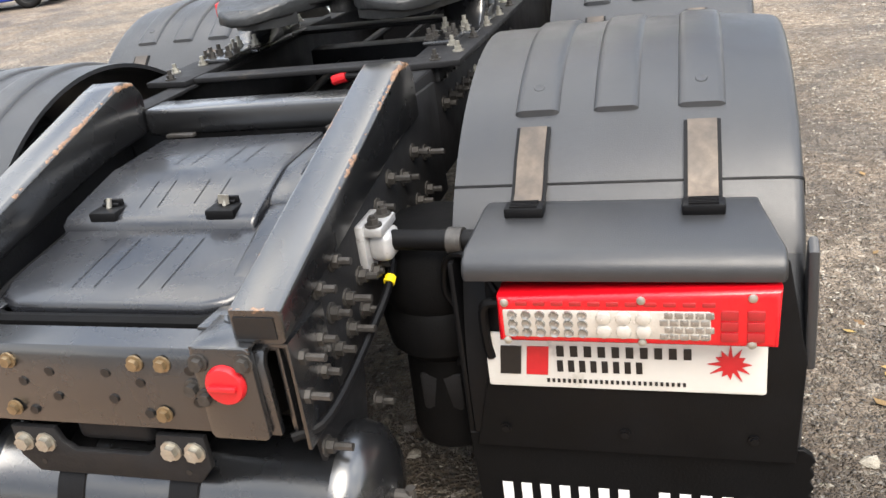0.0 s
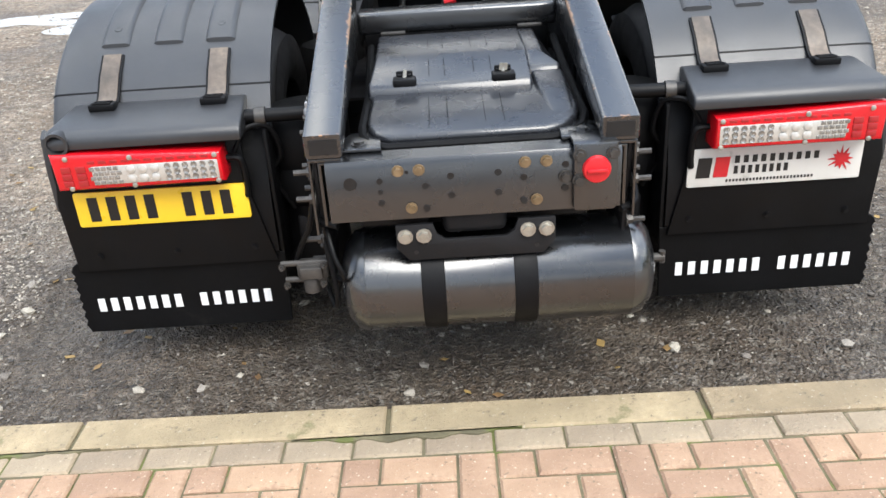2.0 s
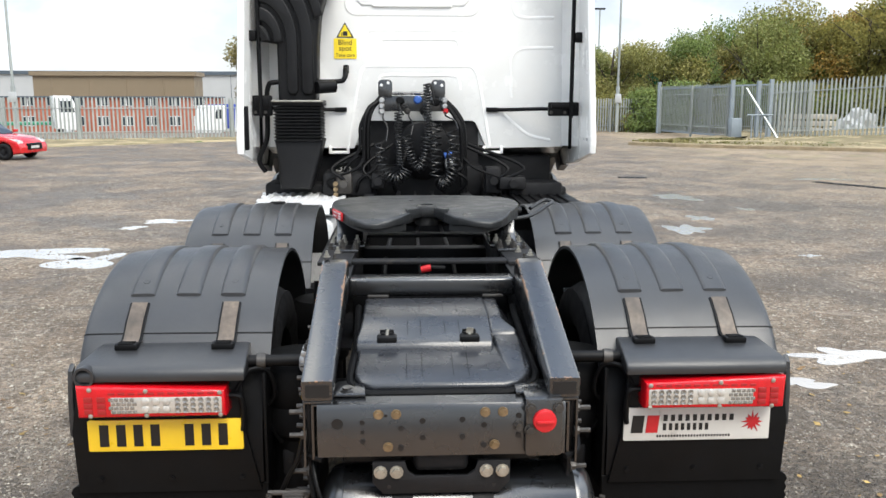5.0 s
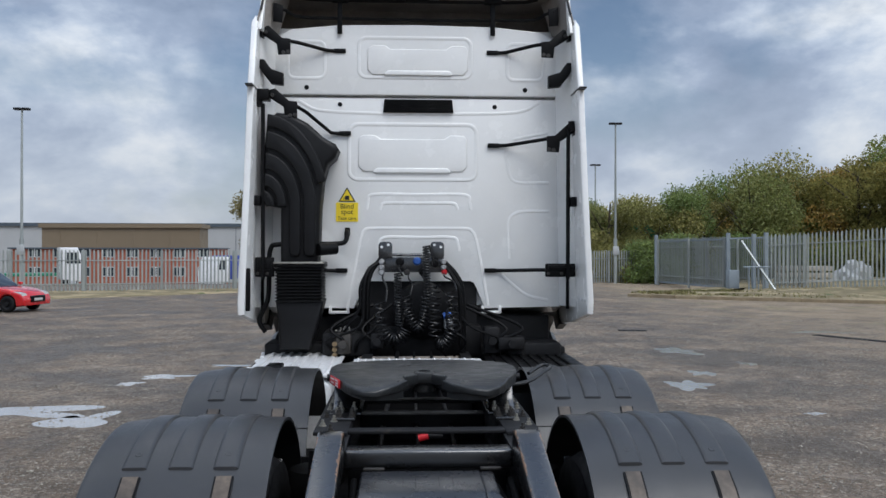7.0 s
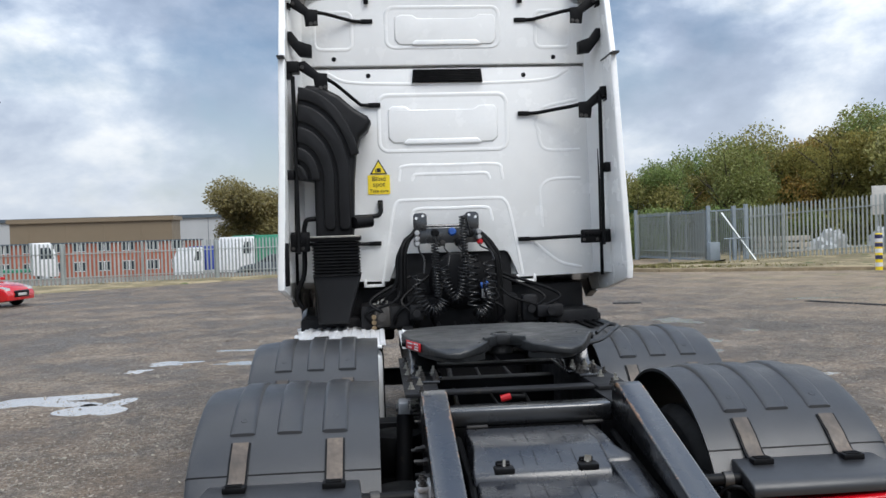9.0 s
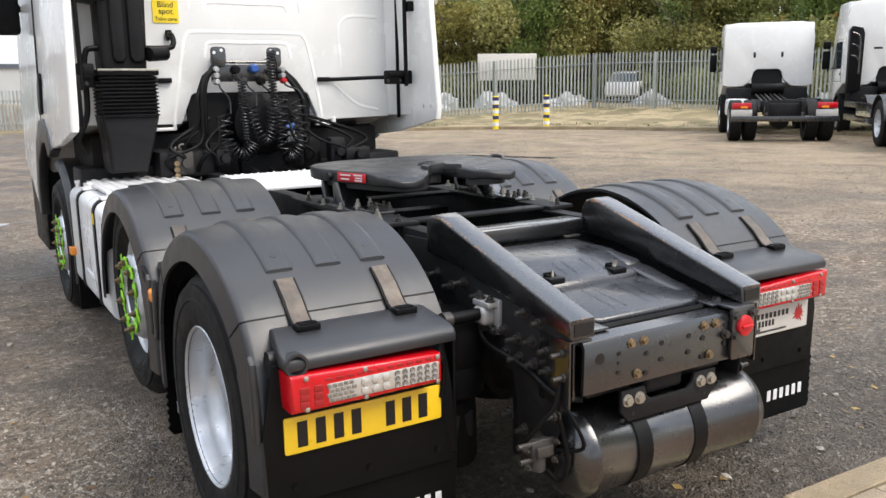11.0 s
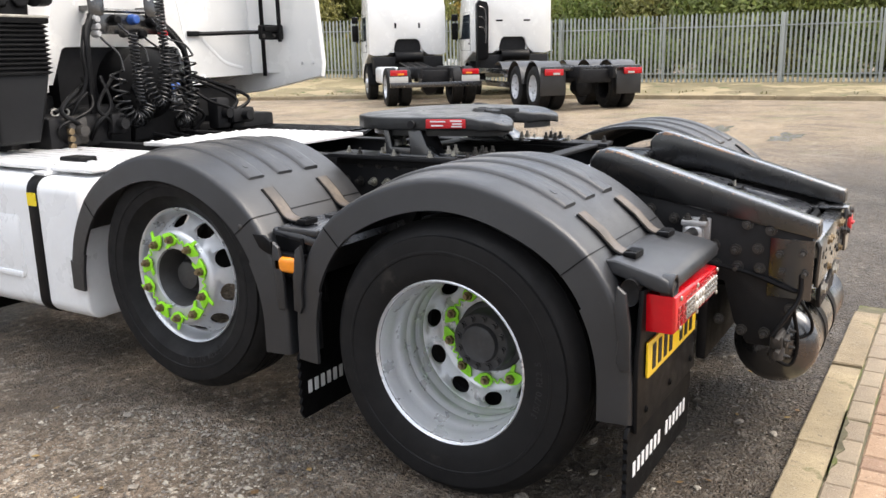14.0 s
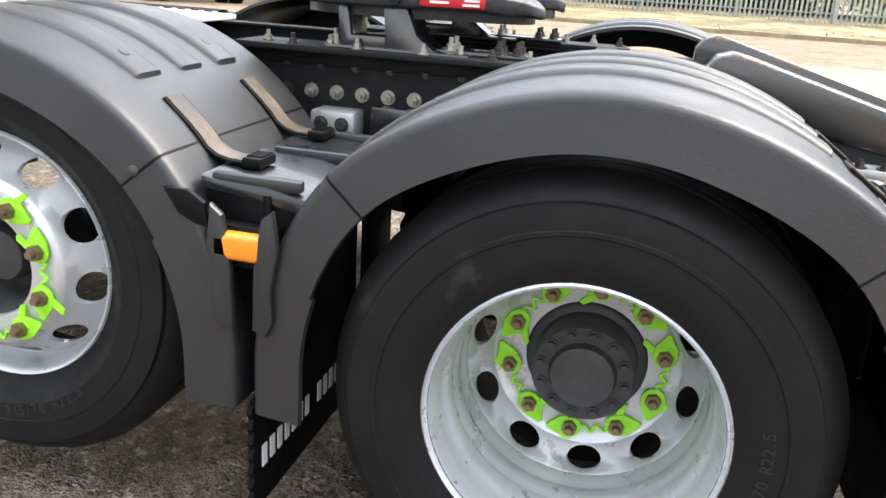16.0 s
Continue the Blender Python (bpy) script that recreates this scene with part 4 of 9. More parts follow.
def tyre_mesh(o, s, xo, w, R, bead=0.0):
    """A tyre whose outer face lies at xo from the middle: sidewalls, shoulders and four tread grooves."""
    b = bmnew()
    xi = xo - w
    def h(x):
        return s * x
    prof = [(0.295, h(xi + 0.02)), (0.33, h(xi + 0.004)), (0.40, h(xi)), (0.45, h(xi + 0.012)), (R - 0.045, h(xi + 0.016)), (R - 0.022, h(xi + 0.032)), (R - 0.006, h(xi + 0.056))]
    g = [xi + w * f for f in (0.24, 0.42, 0.58, 0.76)]
    for x in g:
        prof += [(R, h(x - 0.006)), (R - 0.013, h(x - 0.004)), (R - 0.013, h(x + 0.004)), (R, h(x + 0.006))]
    prof += [(R - 0.006, h(xo - 0.056)), (R - 0.022, h(xo - 0.032)), (R - 0.040, h(xo - 0.017)), (R - 0.047, h(xo - 0.014)), (0.43, h(xo - 0.004)), (0.40, h(xo)), (0.385, h(xo)), (0.383, h(xo + 0.002)), (0.375, h(xo + 0.002)), (0.373, h(xo - 0.001)), (0.335, h(xo - 0.001 - bead * 0.12)), (0.320, h(xo - 0.004 - bead * 0.4)), (0.296, h(xo - 0.008 - bead)), (0.274, h(xo - 0.02 - bead))]
    lathe(b, prof, o, "x", 72, closed=True)
    return b


def wheel_nut_meshes(s):
    b = bmnew()
    tube(b, [(0, 0, 0), (s * 0.004, 0, 0)], 0.021, 16)
    tube(b, [(s * 0.004, 0, 0), (s * 0.028, 0, 0)], 0.0175, 6)
    tube(b, [(s * 0.028, 0, 0), (s * 0.042, 0, 0)], 0.010, 10, 0.008)
    nut = mesh_of(b, "wheel_nut")
    nut.materials.append(BRASS)
    b = bmnew()
    ring = [(0.026 * math.cos(a * math.pi / 10), 0.026 * math.sin(a * math.pi / 10)) for a in range(4, 17)]
    prism(b, ring + [(0.02, -0.024), (0.052, -0.004), (0.052, 0.004), (0.02, 0.024)], "x", s * 0.006, s * 0.014, 0.002)
    prism(b, [(0.0, -0.026), (0.020, -0.050), (0.032, -0.048), (0.018, -0.024)], "x", s * 0.005, s * 0.011)
    ind = mesh_of(b, "nut_indicator")
    ind.materials.append(GREEN)
    return nut, ind


def wheel(s, kind, yc, zc, dual, turn=0.0):
    """rim with tyre, hub, nuts and their pointers; dual: a deep outer wheel with a second tyre behind."""
    o = (0, yc, zc)
    xo = 1.222
    b = bmnew()
    if dual:
        # deep well, disc far in
        prof = [(0.281, xo - 0.016), (0.286, xo - 0.006), (0.282, xo - 0.002), (0.276, xo - 0.006), (0.272, xo - 0.025), (0.268, xo - 0.046), (0.264, xo - 0.066), (0.2625, xo - 0.10), (0.259, xo - 0.104), (0.2575, xo - 0.150), (0.262, xo - 0.154), (0.262, xo - 0.164), (0.2555, xo - 0.171), (0.254, xo - 0.205), (0.2585, xo - 0.211), (0.2585, xo - 0.220), (0.252, xo - 0.227), (0.250, xo - 0.255)]
        lathe(b, [(r, s * h) for r, h in prof], o, "x", 64)
        holed_disc(b, o, s, 0.203, 0.250, xo - 0.310, xo - 0.255, 10, 0.27, 0.44)
        lathe(b, [(0.203, s * (xo - 0.310)), (0.193, s * (xo - 0.318)), (0.180, s * (xo - 0.322)), (0.132, s * (xo - 0.322)), (0.131, s * (xo - 0.35))], o, "x", 48)
        face, nut_r = xo - 0.322, 0.1675
    else:
        prof = [(0.277, xo - 0.066), (0.283, xo - 0.056), (0.280, xo - 0.051), (0.273, xo - 0.054), (0.268, xo - 0.07), (0.263, xo - 0.09), (0.257, xo - 0.112), (0.252, xo - 0.116)]
        lathe(b, [(r, s * h) for r, h in prof], o, "x", 64)
        holed_disc(b, o, s, 0.196, 0.252, xo - 0.022, xo - 0.116, 10, 0.28, 0.40)
        lathe(b, [(0.196, s * (xo - 0.022)), (0.188, s * (xo - 0.012)), (0.180, s * (xo - 0.008)), (0.124, s * (xo - 0.010)), (0.121, s * (xo - 0.016)), (0.120, s * (xo - 0.03))], o, "x", 48)
        face, nut_r = xo - 0.009, 0.163
    rim = part("wheel", b, SILVER, truck, "silver steel wheel with lime nut pointers", smooth=50)
    part("tyre", tyre_mesh(o, s, xo + (0.008 if dual else -0.008), 0.30, TYRE_R, 0.0 if dual else 0.034), RUBBER, rim, smooth=30)
    if dual:
        part("tyre", tyre_mesh(o, s, xo - 0.33, 0.30, TYRE_R), RUBBER, rim, smooth=30)
    b = bmnew()
    if dual:
        lathe(b, [(0.133, s * (face - 0.03)), (0.130, s * (face + 0.004)), (0.126, s * (face + 0.008)), (0.112, s * (face + 0.010)), (0.110, s * (face + 0.075)), (0.104, s * (face + 0.082)), (0.072, s * (face + 0.084)), (0.066, s * (face + 0.10)), (0.050, s * (face + 0.106)), (0.012, s * (face + 0.106)), (0.001, s * (face + 0.104))], o, "x", 40)
        hub = part("hub", b, HUB, rim, "dull grey hub end", smooth=40)
        for k in range(12):
            a = 2 * math.pi * (k + 0.3) / 12
            c = bmnew()
            bolt(c, (s * (face + 0.083), yc + 0.090 * math.cos(a), zc + 0.090 * math.sin(a)), (s, 0, 0), 0.010, 0.010)
            part("hub_bolt", c, HUB, rim)
    else:
        lathe(b, [(0.1195, s * (xo - 0.018)), (0.115, s * (xo - 0.024)), (0.108, s * (xo - 0.12)), (0.098, s * (xo - 0.135)), (0.066, s * (xo - 0.13)), (0.062, s * (xo - 0.075)), (0.056, s * (xo - 0.062)), (0.030, s * (xo - 0.058)), (0.001, s * (xo - 0.056))], o, "x", 32)
        part("hub", b, HUB, rim, "dark grey recessed hub", smooth=40)
    if s not in NUT:
        NUT[s] = wheel_nut_meshes(s)
    for k in range(10):
        a = 2 * math.pi * (k + 0.5) / 10 + turn
        n = part("wheel_nut", NUT[s][0], BRASS, rim)
        n.matrix_basis = pose(s * face, yc + nut_r * math.cos(a), zc + nut_r * math.sin(a))
        if k % 2 == 0:
            c = bmnew()
            a1 = a + 2 * math.pi / 10
            wav = []
            for i in range(13):
                q = a + (a1 - a) * (0.22 + 0.56 * i / 12)
                rr = nut_r + 0.008 * math.sin(i / 12 * 4 * math.pi)
                wav.append((s * (face + 0.010), yc + rr * math.cos(q), zc + rr * math.sin(q)))
            tube(c, smooth_path(wav, 2), 0.0035, 6)
            part("indicator_link", c, GREEN, rim)
        n = part("nut_indicator", NUT[s][1], GREEN, rim)
        n.matrix_basis = pose(s * face, yc + nut_r * math.cos(a), zc + nut_r * math.sin(a), math.degrees(a) + (75 if k % 2 else -75))
    return rim


for s in (-1, 1):
    wheel(s, "rear", *AXLES["rear"], True, 0.1)
    wheel(s, "mid", *AXLES["mid"], False, 0.0)
    wheel(s, "front", *AXLES["front"], False, 0.2)
for nm, (yc, zc) in AXLES.items():
    b = bmnew()
    tube(b, [(-0.95, yc, zc), (0.95, yc, zc)], 0.075, 16)
    if nm == "rear":
        lathe(b, [(0.02, -0.2), (0.17, -0.16), (0.21, 0), (0.17, 0.16), (0.02, 0.2)], (0, yc, zc), "y", 24)
    part("axle", b, CHASSIS_DARK, truck)


def arc_words(text, s, yc, zc, r, x, start, size, material, parent):
    """Raised letters set round the lower part of a sidewall, start: degrees from straight down."""
    adv = start
    for ch in text:
        if ch != " ":
            cu = bpy.data.curves.new("letter", "FONT")
            cu.body, cu.size, cu.extrude = ch, size, 0.0008
            ob = new("letter", cu)
            me = bpy.data.meshes.new_from_object(ob.evaluated_get(bpy.context.evaluated_depsgraph_get()))
            bpy.data.objects.remove(ob)
            me.materials.clear()
            me.materials.append(material)
            a = radians(adv)
            o = part("letter", me, material, parent)
            o.matrix_basis = Matrix(((0, 0, s, s * x), (s * math.cos(a), math.sin(a), 0, yc + s * r * math.sin(a)), (math.sin(a), math.cos(a), 0, zc - r * math.cos(a)), (0, 0, 0, 1)))
        adv += math.degrees(size * (0.62 if ch not in " /.1" else 0.42) / r)


RUBBER_TEXT = mat("raised_rubber", (0.018, 0.018, 0.019), 0.6, 0, 0.2, 20, 90, spec=0.4)
for s in (-1,):
    arc_words("315/70 R22.5", s, 2.252, 0.606, 0.352, 1.2295, 5, 0.036, RUBBER_TEXT, truck)
    arc_words("315/70 R22.5", s, 0.985, 0.471, 0.352, 1.2295, 70, 0.030, RUBBER_TEXT, truck)

# ---- frame, tail and coupling ----
def channel(s, pts_top, pts_bot, xo, xi, t=0.009, name="frame_rail", m=CHASSIS):
    """A channel beam: web at xo between two polylines in (y, z), flanges to xi."""
    b = bmnew()
    prism(b, pts_top + pts_bot[::-1], "x", s * xo, s * (xo - t), 0.002)
    for line, sg in ((pts_top, -1), (pts_bot, 1)):
        for (y0, z0), (y1, z1) in zip(line, line[1:]):
            prism(b, [(y0, z0), (y1, z1), (y1, z1 + sg * t), (y0, z0 + sg * t)], "x", s * (xo - 0.001), s * xi, 0.002)
    return part(name, b, m, truck)


for s in (-1, 1):
    channel(s, [(0.80, 1.022), (4.9, 1.022)], [(0.80, 0.73), (4.9, 0.73)], 0.395, 0.32, name="chassis_rail", m=CHASSIS_DARK)
    # tail ramp: box section with a sloping top
    b = bmnew()
    top = [(-0.012, 0.885), (0.70, 1.097), (0.745, 1.107), (0.785, 1.096), (0.812, 1.06)]
    prism(b, top + [(0.812, 0.96), (0.62, 0.945), (-0.012, 0.825)], "x", s * 0.420, s * 0.323, 0.010, 3)
    ramp_rail = part("tail_ramp", b, RAMP_PAINT, truck, "grey painted sloping tail ramp with rusty worn edges")
    # black plate on the solid end, painted as the dark inside an open channel
    b = bmnew()
    box(b, s * 0.334 if s > 0 else s * 0.406, s * 0.406 if s > 0 else s * 0.334, -0.0145, 0.05, 0.834, 0.873)
    part("open_end", b, INK, ramp_rail)
    # side plate with its bolts
    b = bmnew()
    prism(b, [(0.0, 0.845), (0.66, 1.01), (1.0, 0.995), (1.0, 0.70), (0.62, 0.69), (0.40, 0.655), (0.29, 0.645), (0.25, 0.50), (0.20, 0.42), (0.09, 0.42), (0.055, 0.52), (0.04, 0.63)], "x", s * 0.396, s * 0.408, 0.003)
    web = part("side_plate", b, CHASSIS_DARK, truck)
    spots = [(0.03 + 0.075 * i, 0.775 - 0.01 * (i % 2)) for i in range(6)] + [(0.02 + 0.075 * i, 0.705) for i in range(5)] + [(0.48 + 0.09 * i, 0.86 + 0.03 * (i % 2)) for i in range(5)] + [(0.50 + 0.08 * i, 0.77) for i in range(5)] + [(0.14, 0.47), (0.22, 0.47), (0.30, 0.50), (0.06, 0.57), (0.14, 0.845), (0.22, 0.86)]
    for i, (y, z) in enumerate(spots):
        c = bmnew()
        bolt(c, (s * 0.408, y, z), (s, 0, 0), 0.014, 0.014, 0.022 if i % 3 else 0.034)
        part("bolt", c, BOLT, web)
    # channel behind the ramp's end, bolted to the cross member
    b = bmnew()
    prism(b, [(s * 0.416, 0.820), (s * 0.416, 0.61), (s * 0.409, 0.61), (s * 0.409, 0.811), (s * 0.33, 0.811), (s * 0.33, 0.820)], "y", -0.004, 0.14, 0.002)
    prism(b, [(s * 0.393, 0.806), (s * 0.393, 0.63), (s * 0.384, 0.63), (s * 0.384, 0.799), (s * 0.32, 0.799), (s * 0.32, 0.806)], "y", 0.006, 0.12, 0.002)
    part("end_channel", b, CHASSIS, truck)

# cross member across the tail
b = bmnew()
prof = [(0.0, 0.655), (-0.004, 0.80), (0.006, 0.818), (0.062, 0.823), (0.062, 0.813), (0.016, 0.806), (0.010, 0.79), (0.014, 0.655)]
prism(b, prof, "x", -0.350, 0.398, 0.002)
xm = part("rear_cross_member", b, CHASSIS, truck, "dark grey painted cross member with bolt holes")
for x, z, r in ((-0.290, 0.762, 0.017), (-0.215, 0.765, 0.008), (-0.215, 0.735, 0.006), (-0.215, 0.705, 0.008), (-0.10, 0.745, 0.009), (-0.10, 0.682, 0.009), (-0.035, 0.768, 0.009), (-0.035, 0.715, 0.009), (0.085, 0.770, 0.009), (0.085, 0.716, 0.009), (0.15, 0.752, 0.009), (0.15, 0.688, 0.009), (0.255, 0.78, 0.009), (0.255, 0.716, 0.009), (-0.145, 0.785, 0.005)):
    b = bmnew()
    tube(b, [(x, -0.0055, z), (x, 0.012, z)], r, 14)
    part("bolt_hole", b, INK, xm)
for x, z in ((-0.167, 0.790), (-0.114, 0.790), (-0.139, 0.687), (0.153, 0.793), (0.207, 0.793), (0.182, 0.690)):
    b = bmnew()
    bolt(b, (x, -0.004, z), (0, -1, 0), 0.0108, 0.009)
    part("bolt", b, BRASS, xm)
b = bmnew()
bolt(b, (0.255, -0.004, 0.748), (0, -1, 0), 0.012, 0.012)
part("bolt", b, BOLT, xm)
b = bmnew()
prism(b, round_rect(0.275, 0.385, 0.655, 0.835, 0.012), "y", -0.018, -0.004, 0.003)
box(b, 0.275, 0.385, -0.016, 0.09, 0.828, 0.836, 0.002)
ex = part("socket_plate", b, CHASSIS, xm)
b = bmnew()
lathe_at(b, Vector((0.331, -0.018, 0.768)), (0, -1, 0), [(0.036, 0), (0.036, 0.006), (0.033, 0.012), (0.030, 0.013), (0.001, 0.013)], 32)
box(b, 0.305, 0.357, -0.040, -0.030, 0.763, 0.773, 0.003)
part("red_cap", b, RED, xm, "round red plastic cap")
for x, z in ((0.288, 0.807), (0.372, 0.809), (0.287, 0.740)):
    b = bmnew()
    bolt(b, (x, -0.018, z), (0, -1, 0), 0.012, 0.010)
    part("bolt", b, BOLT, xm)
for x in (-0.277, 0.323):
    b = bmnew()
    prism(b, [(x - 0.07, 0.05), (x + 0.06, 0.05), (x + 0.055, 0.16), (x - 0.06, 0.20)] if x > 0 else [(x - 0.06, 0.05), (x + 0.07, 0.05), (x + 0.06, 0.20), (x - 0.055, 0.16)], "z", 0.826, 0.834, 0.002)
    pl = part("corner_plate", b, CHASSIS, xm)
    b = bmnew()
    bolt(b, (x - (0.012 if x > 0 else -0.012), 0.085, 0.834), (0, 0, 1), 0.015, 0.007)
    part("bolt", b, CHASSIS, xm)

for ob in (xm, *xm.children_recursive):
    if ob.data and not ob.data.get("moved"):
        ob.data.transform(Matrix.Translation((-0.023, -0.018, -0.007)))
        ob.data["moved"] = 1

# lower bracket and air tank
b = bmnew()
prism(b, [(-0.210, 0.625), (-0.112, 0.625), (-0.102, 0.594), (-0.080, 0.577), (0.080, 0.577), (0.102, 0.594), (0.112, 0.625), (0.210, 0.625), (0.210, 0.558), (0.178, 0.521), (-0.178, 0.521), (-0.210, 0.558)], "y", -0.010, 0.004, 0.003)
hang = part("tank_bracket", b, CHASSIS_DARK, truck)
for x in (-0.186, -0.137, 0.137, 0.186):
    b = bmnew()
    bolt(b, (x, -0.010, 0.593), (0, -1, 0), 0.0145, 0.011)
    part("bolt", b, ZINC, hang, "bright zinc bolt")
for x in (-0.16, 0.16):
    b = bmnew()
    tube(b, [(x, -0.011, 0.545), (x, 0.0, 0.545)], 0.006, 10)
    part("bolt_hole", b, INK, hang)
b = bmnew()
box(b, -0.085, 0.085, 0.012, 0.18, 0.58, 0.65, 0.02, 3)
box(b, -0.30, -0.12, 0.05, 0.30, 0.60, 0.65, 0.008)
box(b, 0.13, 0.30, 0.05, 0.30, 0.60, 0.65, 0.008)
part("tank_saddle", b, CHASSIS_DARK, truck)
b = bmnew()
TANK = (0.008, 0.115, 0.408)
lathe(b, [(0.001, -0.39), (0.06, -0.386), (0.11, -0.37), (0.14, -0.345), (0.148, -0.318), (0.149, -0.312), (0.147, -0.31), (0.147, 0.41), (0.149, 0.412), (0.148, 0.42), (0.14, 0.447), (0.11, 0.472), (0.06, 0.488), (0.001, 0.492)], TANK, "x", 56)
tank = part("air_tank", b, CHASSIS, truck, "dark grey painted cylindrical air tank", smooth=45)
for x in (-0.128, 0.122):
    b = bmnew()
    lathe(b, [(0.148, x - 0.032), (0.151, x - 0.030), (0.151, x + 0.030), (0.148, x + 0.032)], TANK, "x", 48)
    part("tank_strap", b, BLACK, tank, "black rubber-lined strap")
b = bmnew()
tube(b, [(0.49, 0.115, 0.418), (0.535, 0.115, 0.418)], 0.013, 10)
tube(b, [(0.53, 0.115, 0.402), (0.53, 0.115, 0.438)], 0.010, 8)
part("drain_valve", b, CAST, tank)
# valve block at the tank's other end
b = bmnew()
box(b, -0.55, -0.43, 0.09, 0.15, 0.42, 0.49, 0.012, 2)
box(b, -0.535, -0.45, 0.07, 0.09, 0.43, 0.478, 0.006)
lathe(b, [(0.035, 0.0), (0.036, 0.05), (0.025, 0.07), (0.001, 0.072)], (-0.50, 0.12, 0.36), "z", 14)
tube(b, [(-0.61, 0.11, 0.485), (-0.42, 0.11, 0.485)], 0.012, 10)
tube(b, [(-0.60, 0.11, 0.415), (-0.44, 0.11, 0.415)], 0.012, 10)
valve = part("valve_block", b, CAST, truck, "dirty cast alloy air valve")
for x, z in ((-0.60, 0.49), (-0.44, 0.49), (-0.59, 0.41), (-0.45, 0.41)):
    b = bmnew()
    bolt(b, (x, 0.075, z), (0, -1, 0), 0.010, 0.014, 0.01)
    part("bolt", b, BOLT, valve)
valve.matrix_basis = Matrix.Translation((-0.455, 0.085, 0.465)) @ Matrix.Diagonal((0.72, 0.72, 0.72, 1)) @ Matrix.Translation((0.49, -0.12, -0.45))
for pts, r in (([(-0.5, 0.10, 0.49), (-0.47, 0.06, 0.56), (-0.44, 0.03, 0.62), (-0.42, 0.03, 0.70)], 0.008), ([(-0.43, 0.12, 0.40), (-0.40, 0.05, 0.36), (-0.39, 0.03, 0.44), (-0.41, 0.05, 0.58)], 0.007), ([(-0.42, 0.10, 0.45), (-0.36, 0.0, 0.47), (-0.38, 0.0, 0.55), (-0.41, 0.08, 0.66)], 0.006), ([(-0.41, 0.5, 0.80), (-0.45, 0.38, 0.73), (-0.43, 0.2, 0.69), (-0.42, 0.05, 0.64), (-0.36, 0.0, 0.63)], 0.009), ([(0.41, 0.5, 0.80), (0.45, 0.40, 0.75), (0.445, 0.25, 0.69), (0.43, 0.05, 0.64), (0.38, 0.0, 0.63)], 0.009)):
    b = bmnew()
    tube(b, smooth_path(pts), r, 8)
    part("air_line", b, BLACK, truck)
b = bmnew()
tube(b, [(0.452, 0.385, 0.745), (0.451, 0.37, 0.738)], 0.012, 8)
part("cable_tie", b, STICK_YELLOW, truck)

# cross bar between the ramps
b = bmnew()
box(b, -0.325, 0.325, 0.79, 0.89, 0.948, 1.020, 0.012, 3)
part("cross_bar", b, CHASSIS, truck)


LID = [(-0.262, 0.40), (-0.272, 0.20), (-0.268, 0.15), (-0.248, 0.112), (-0.205, 0.092), (0.20, 0.092), (0.25, 0.108), (0.287, 0.15), (0.303, 0.21), (0.298, 0.40)]


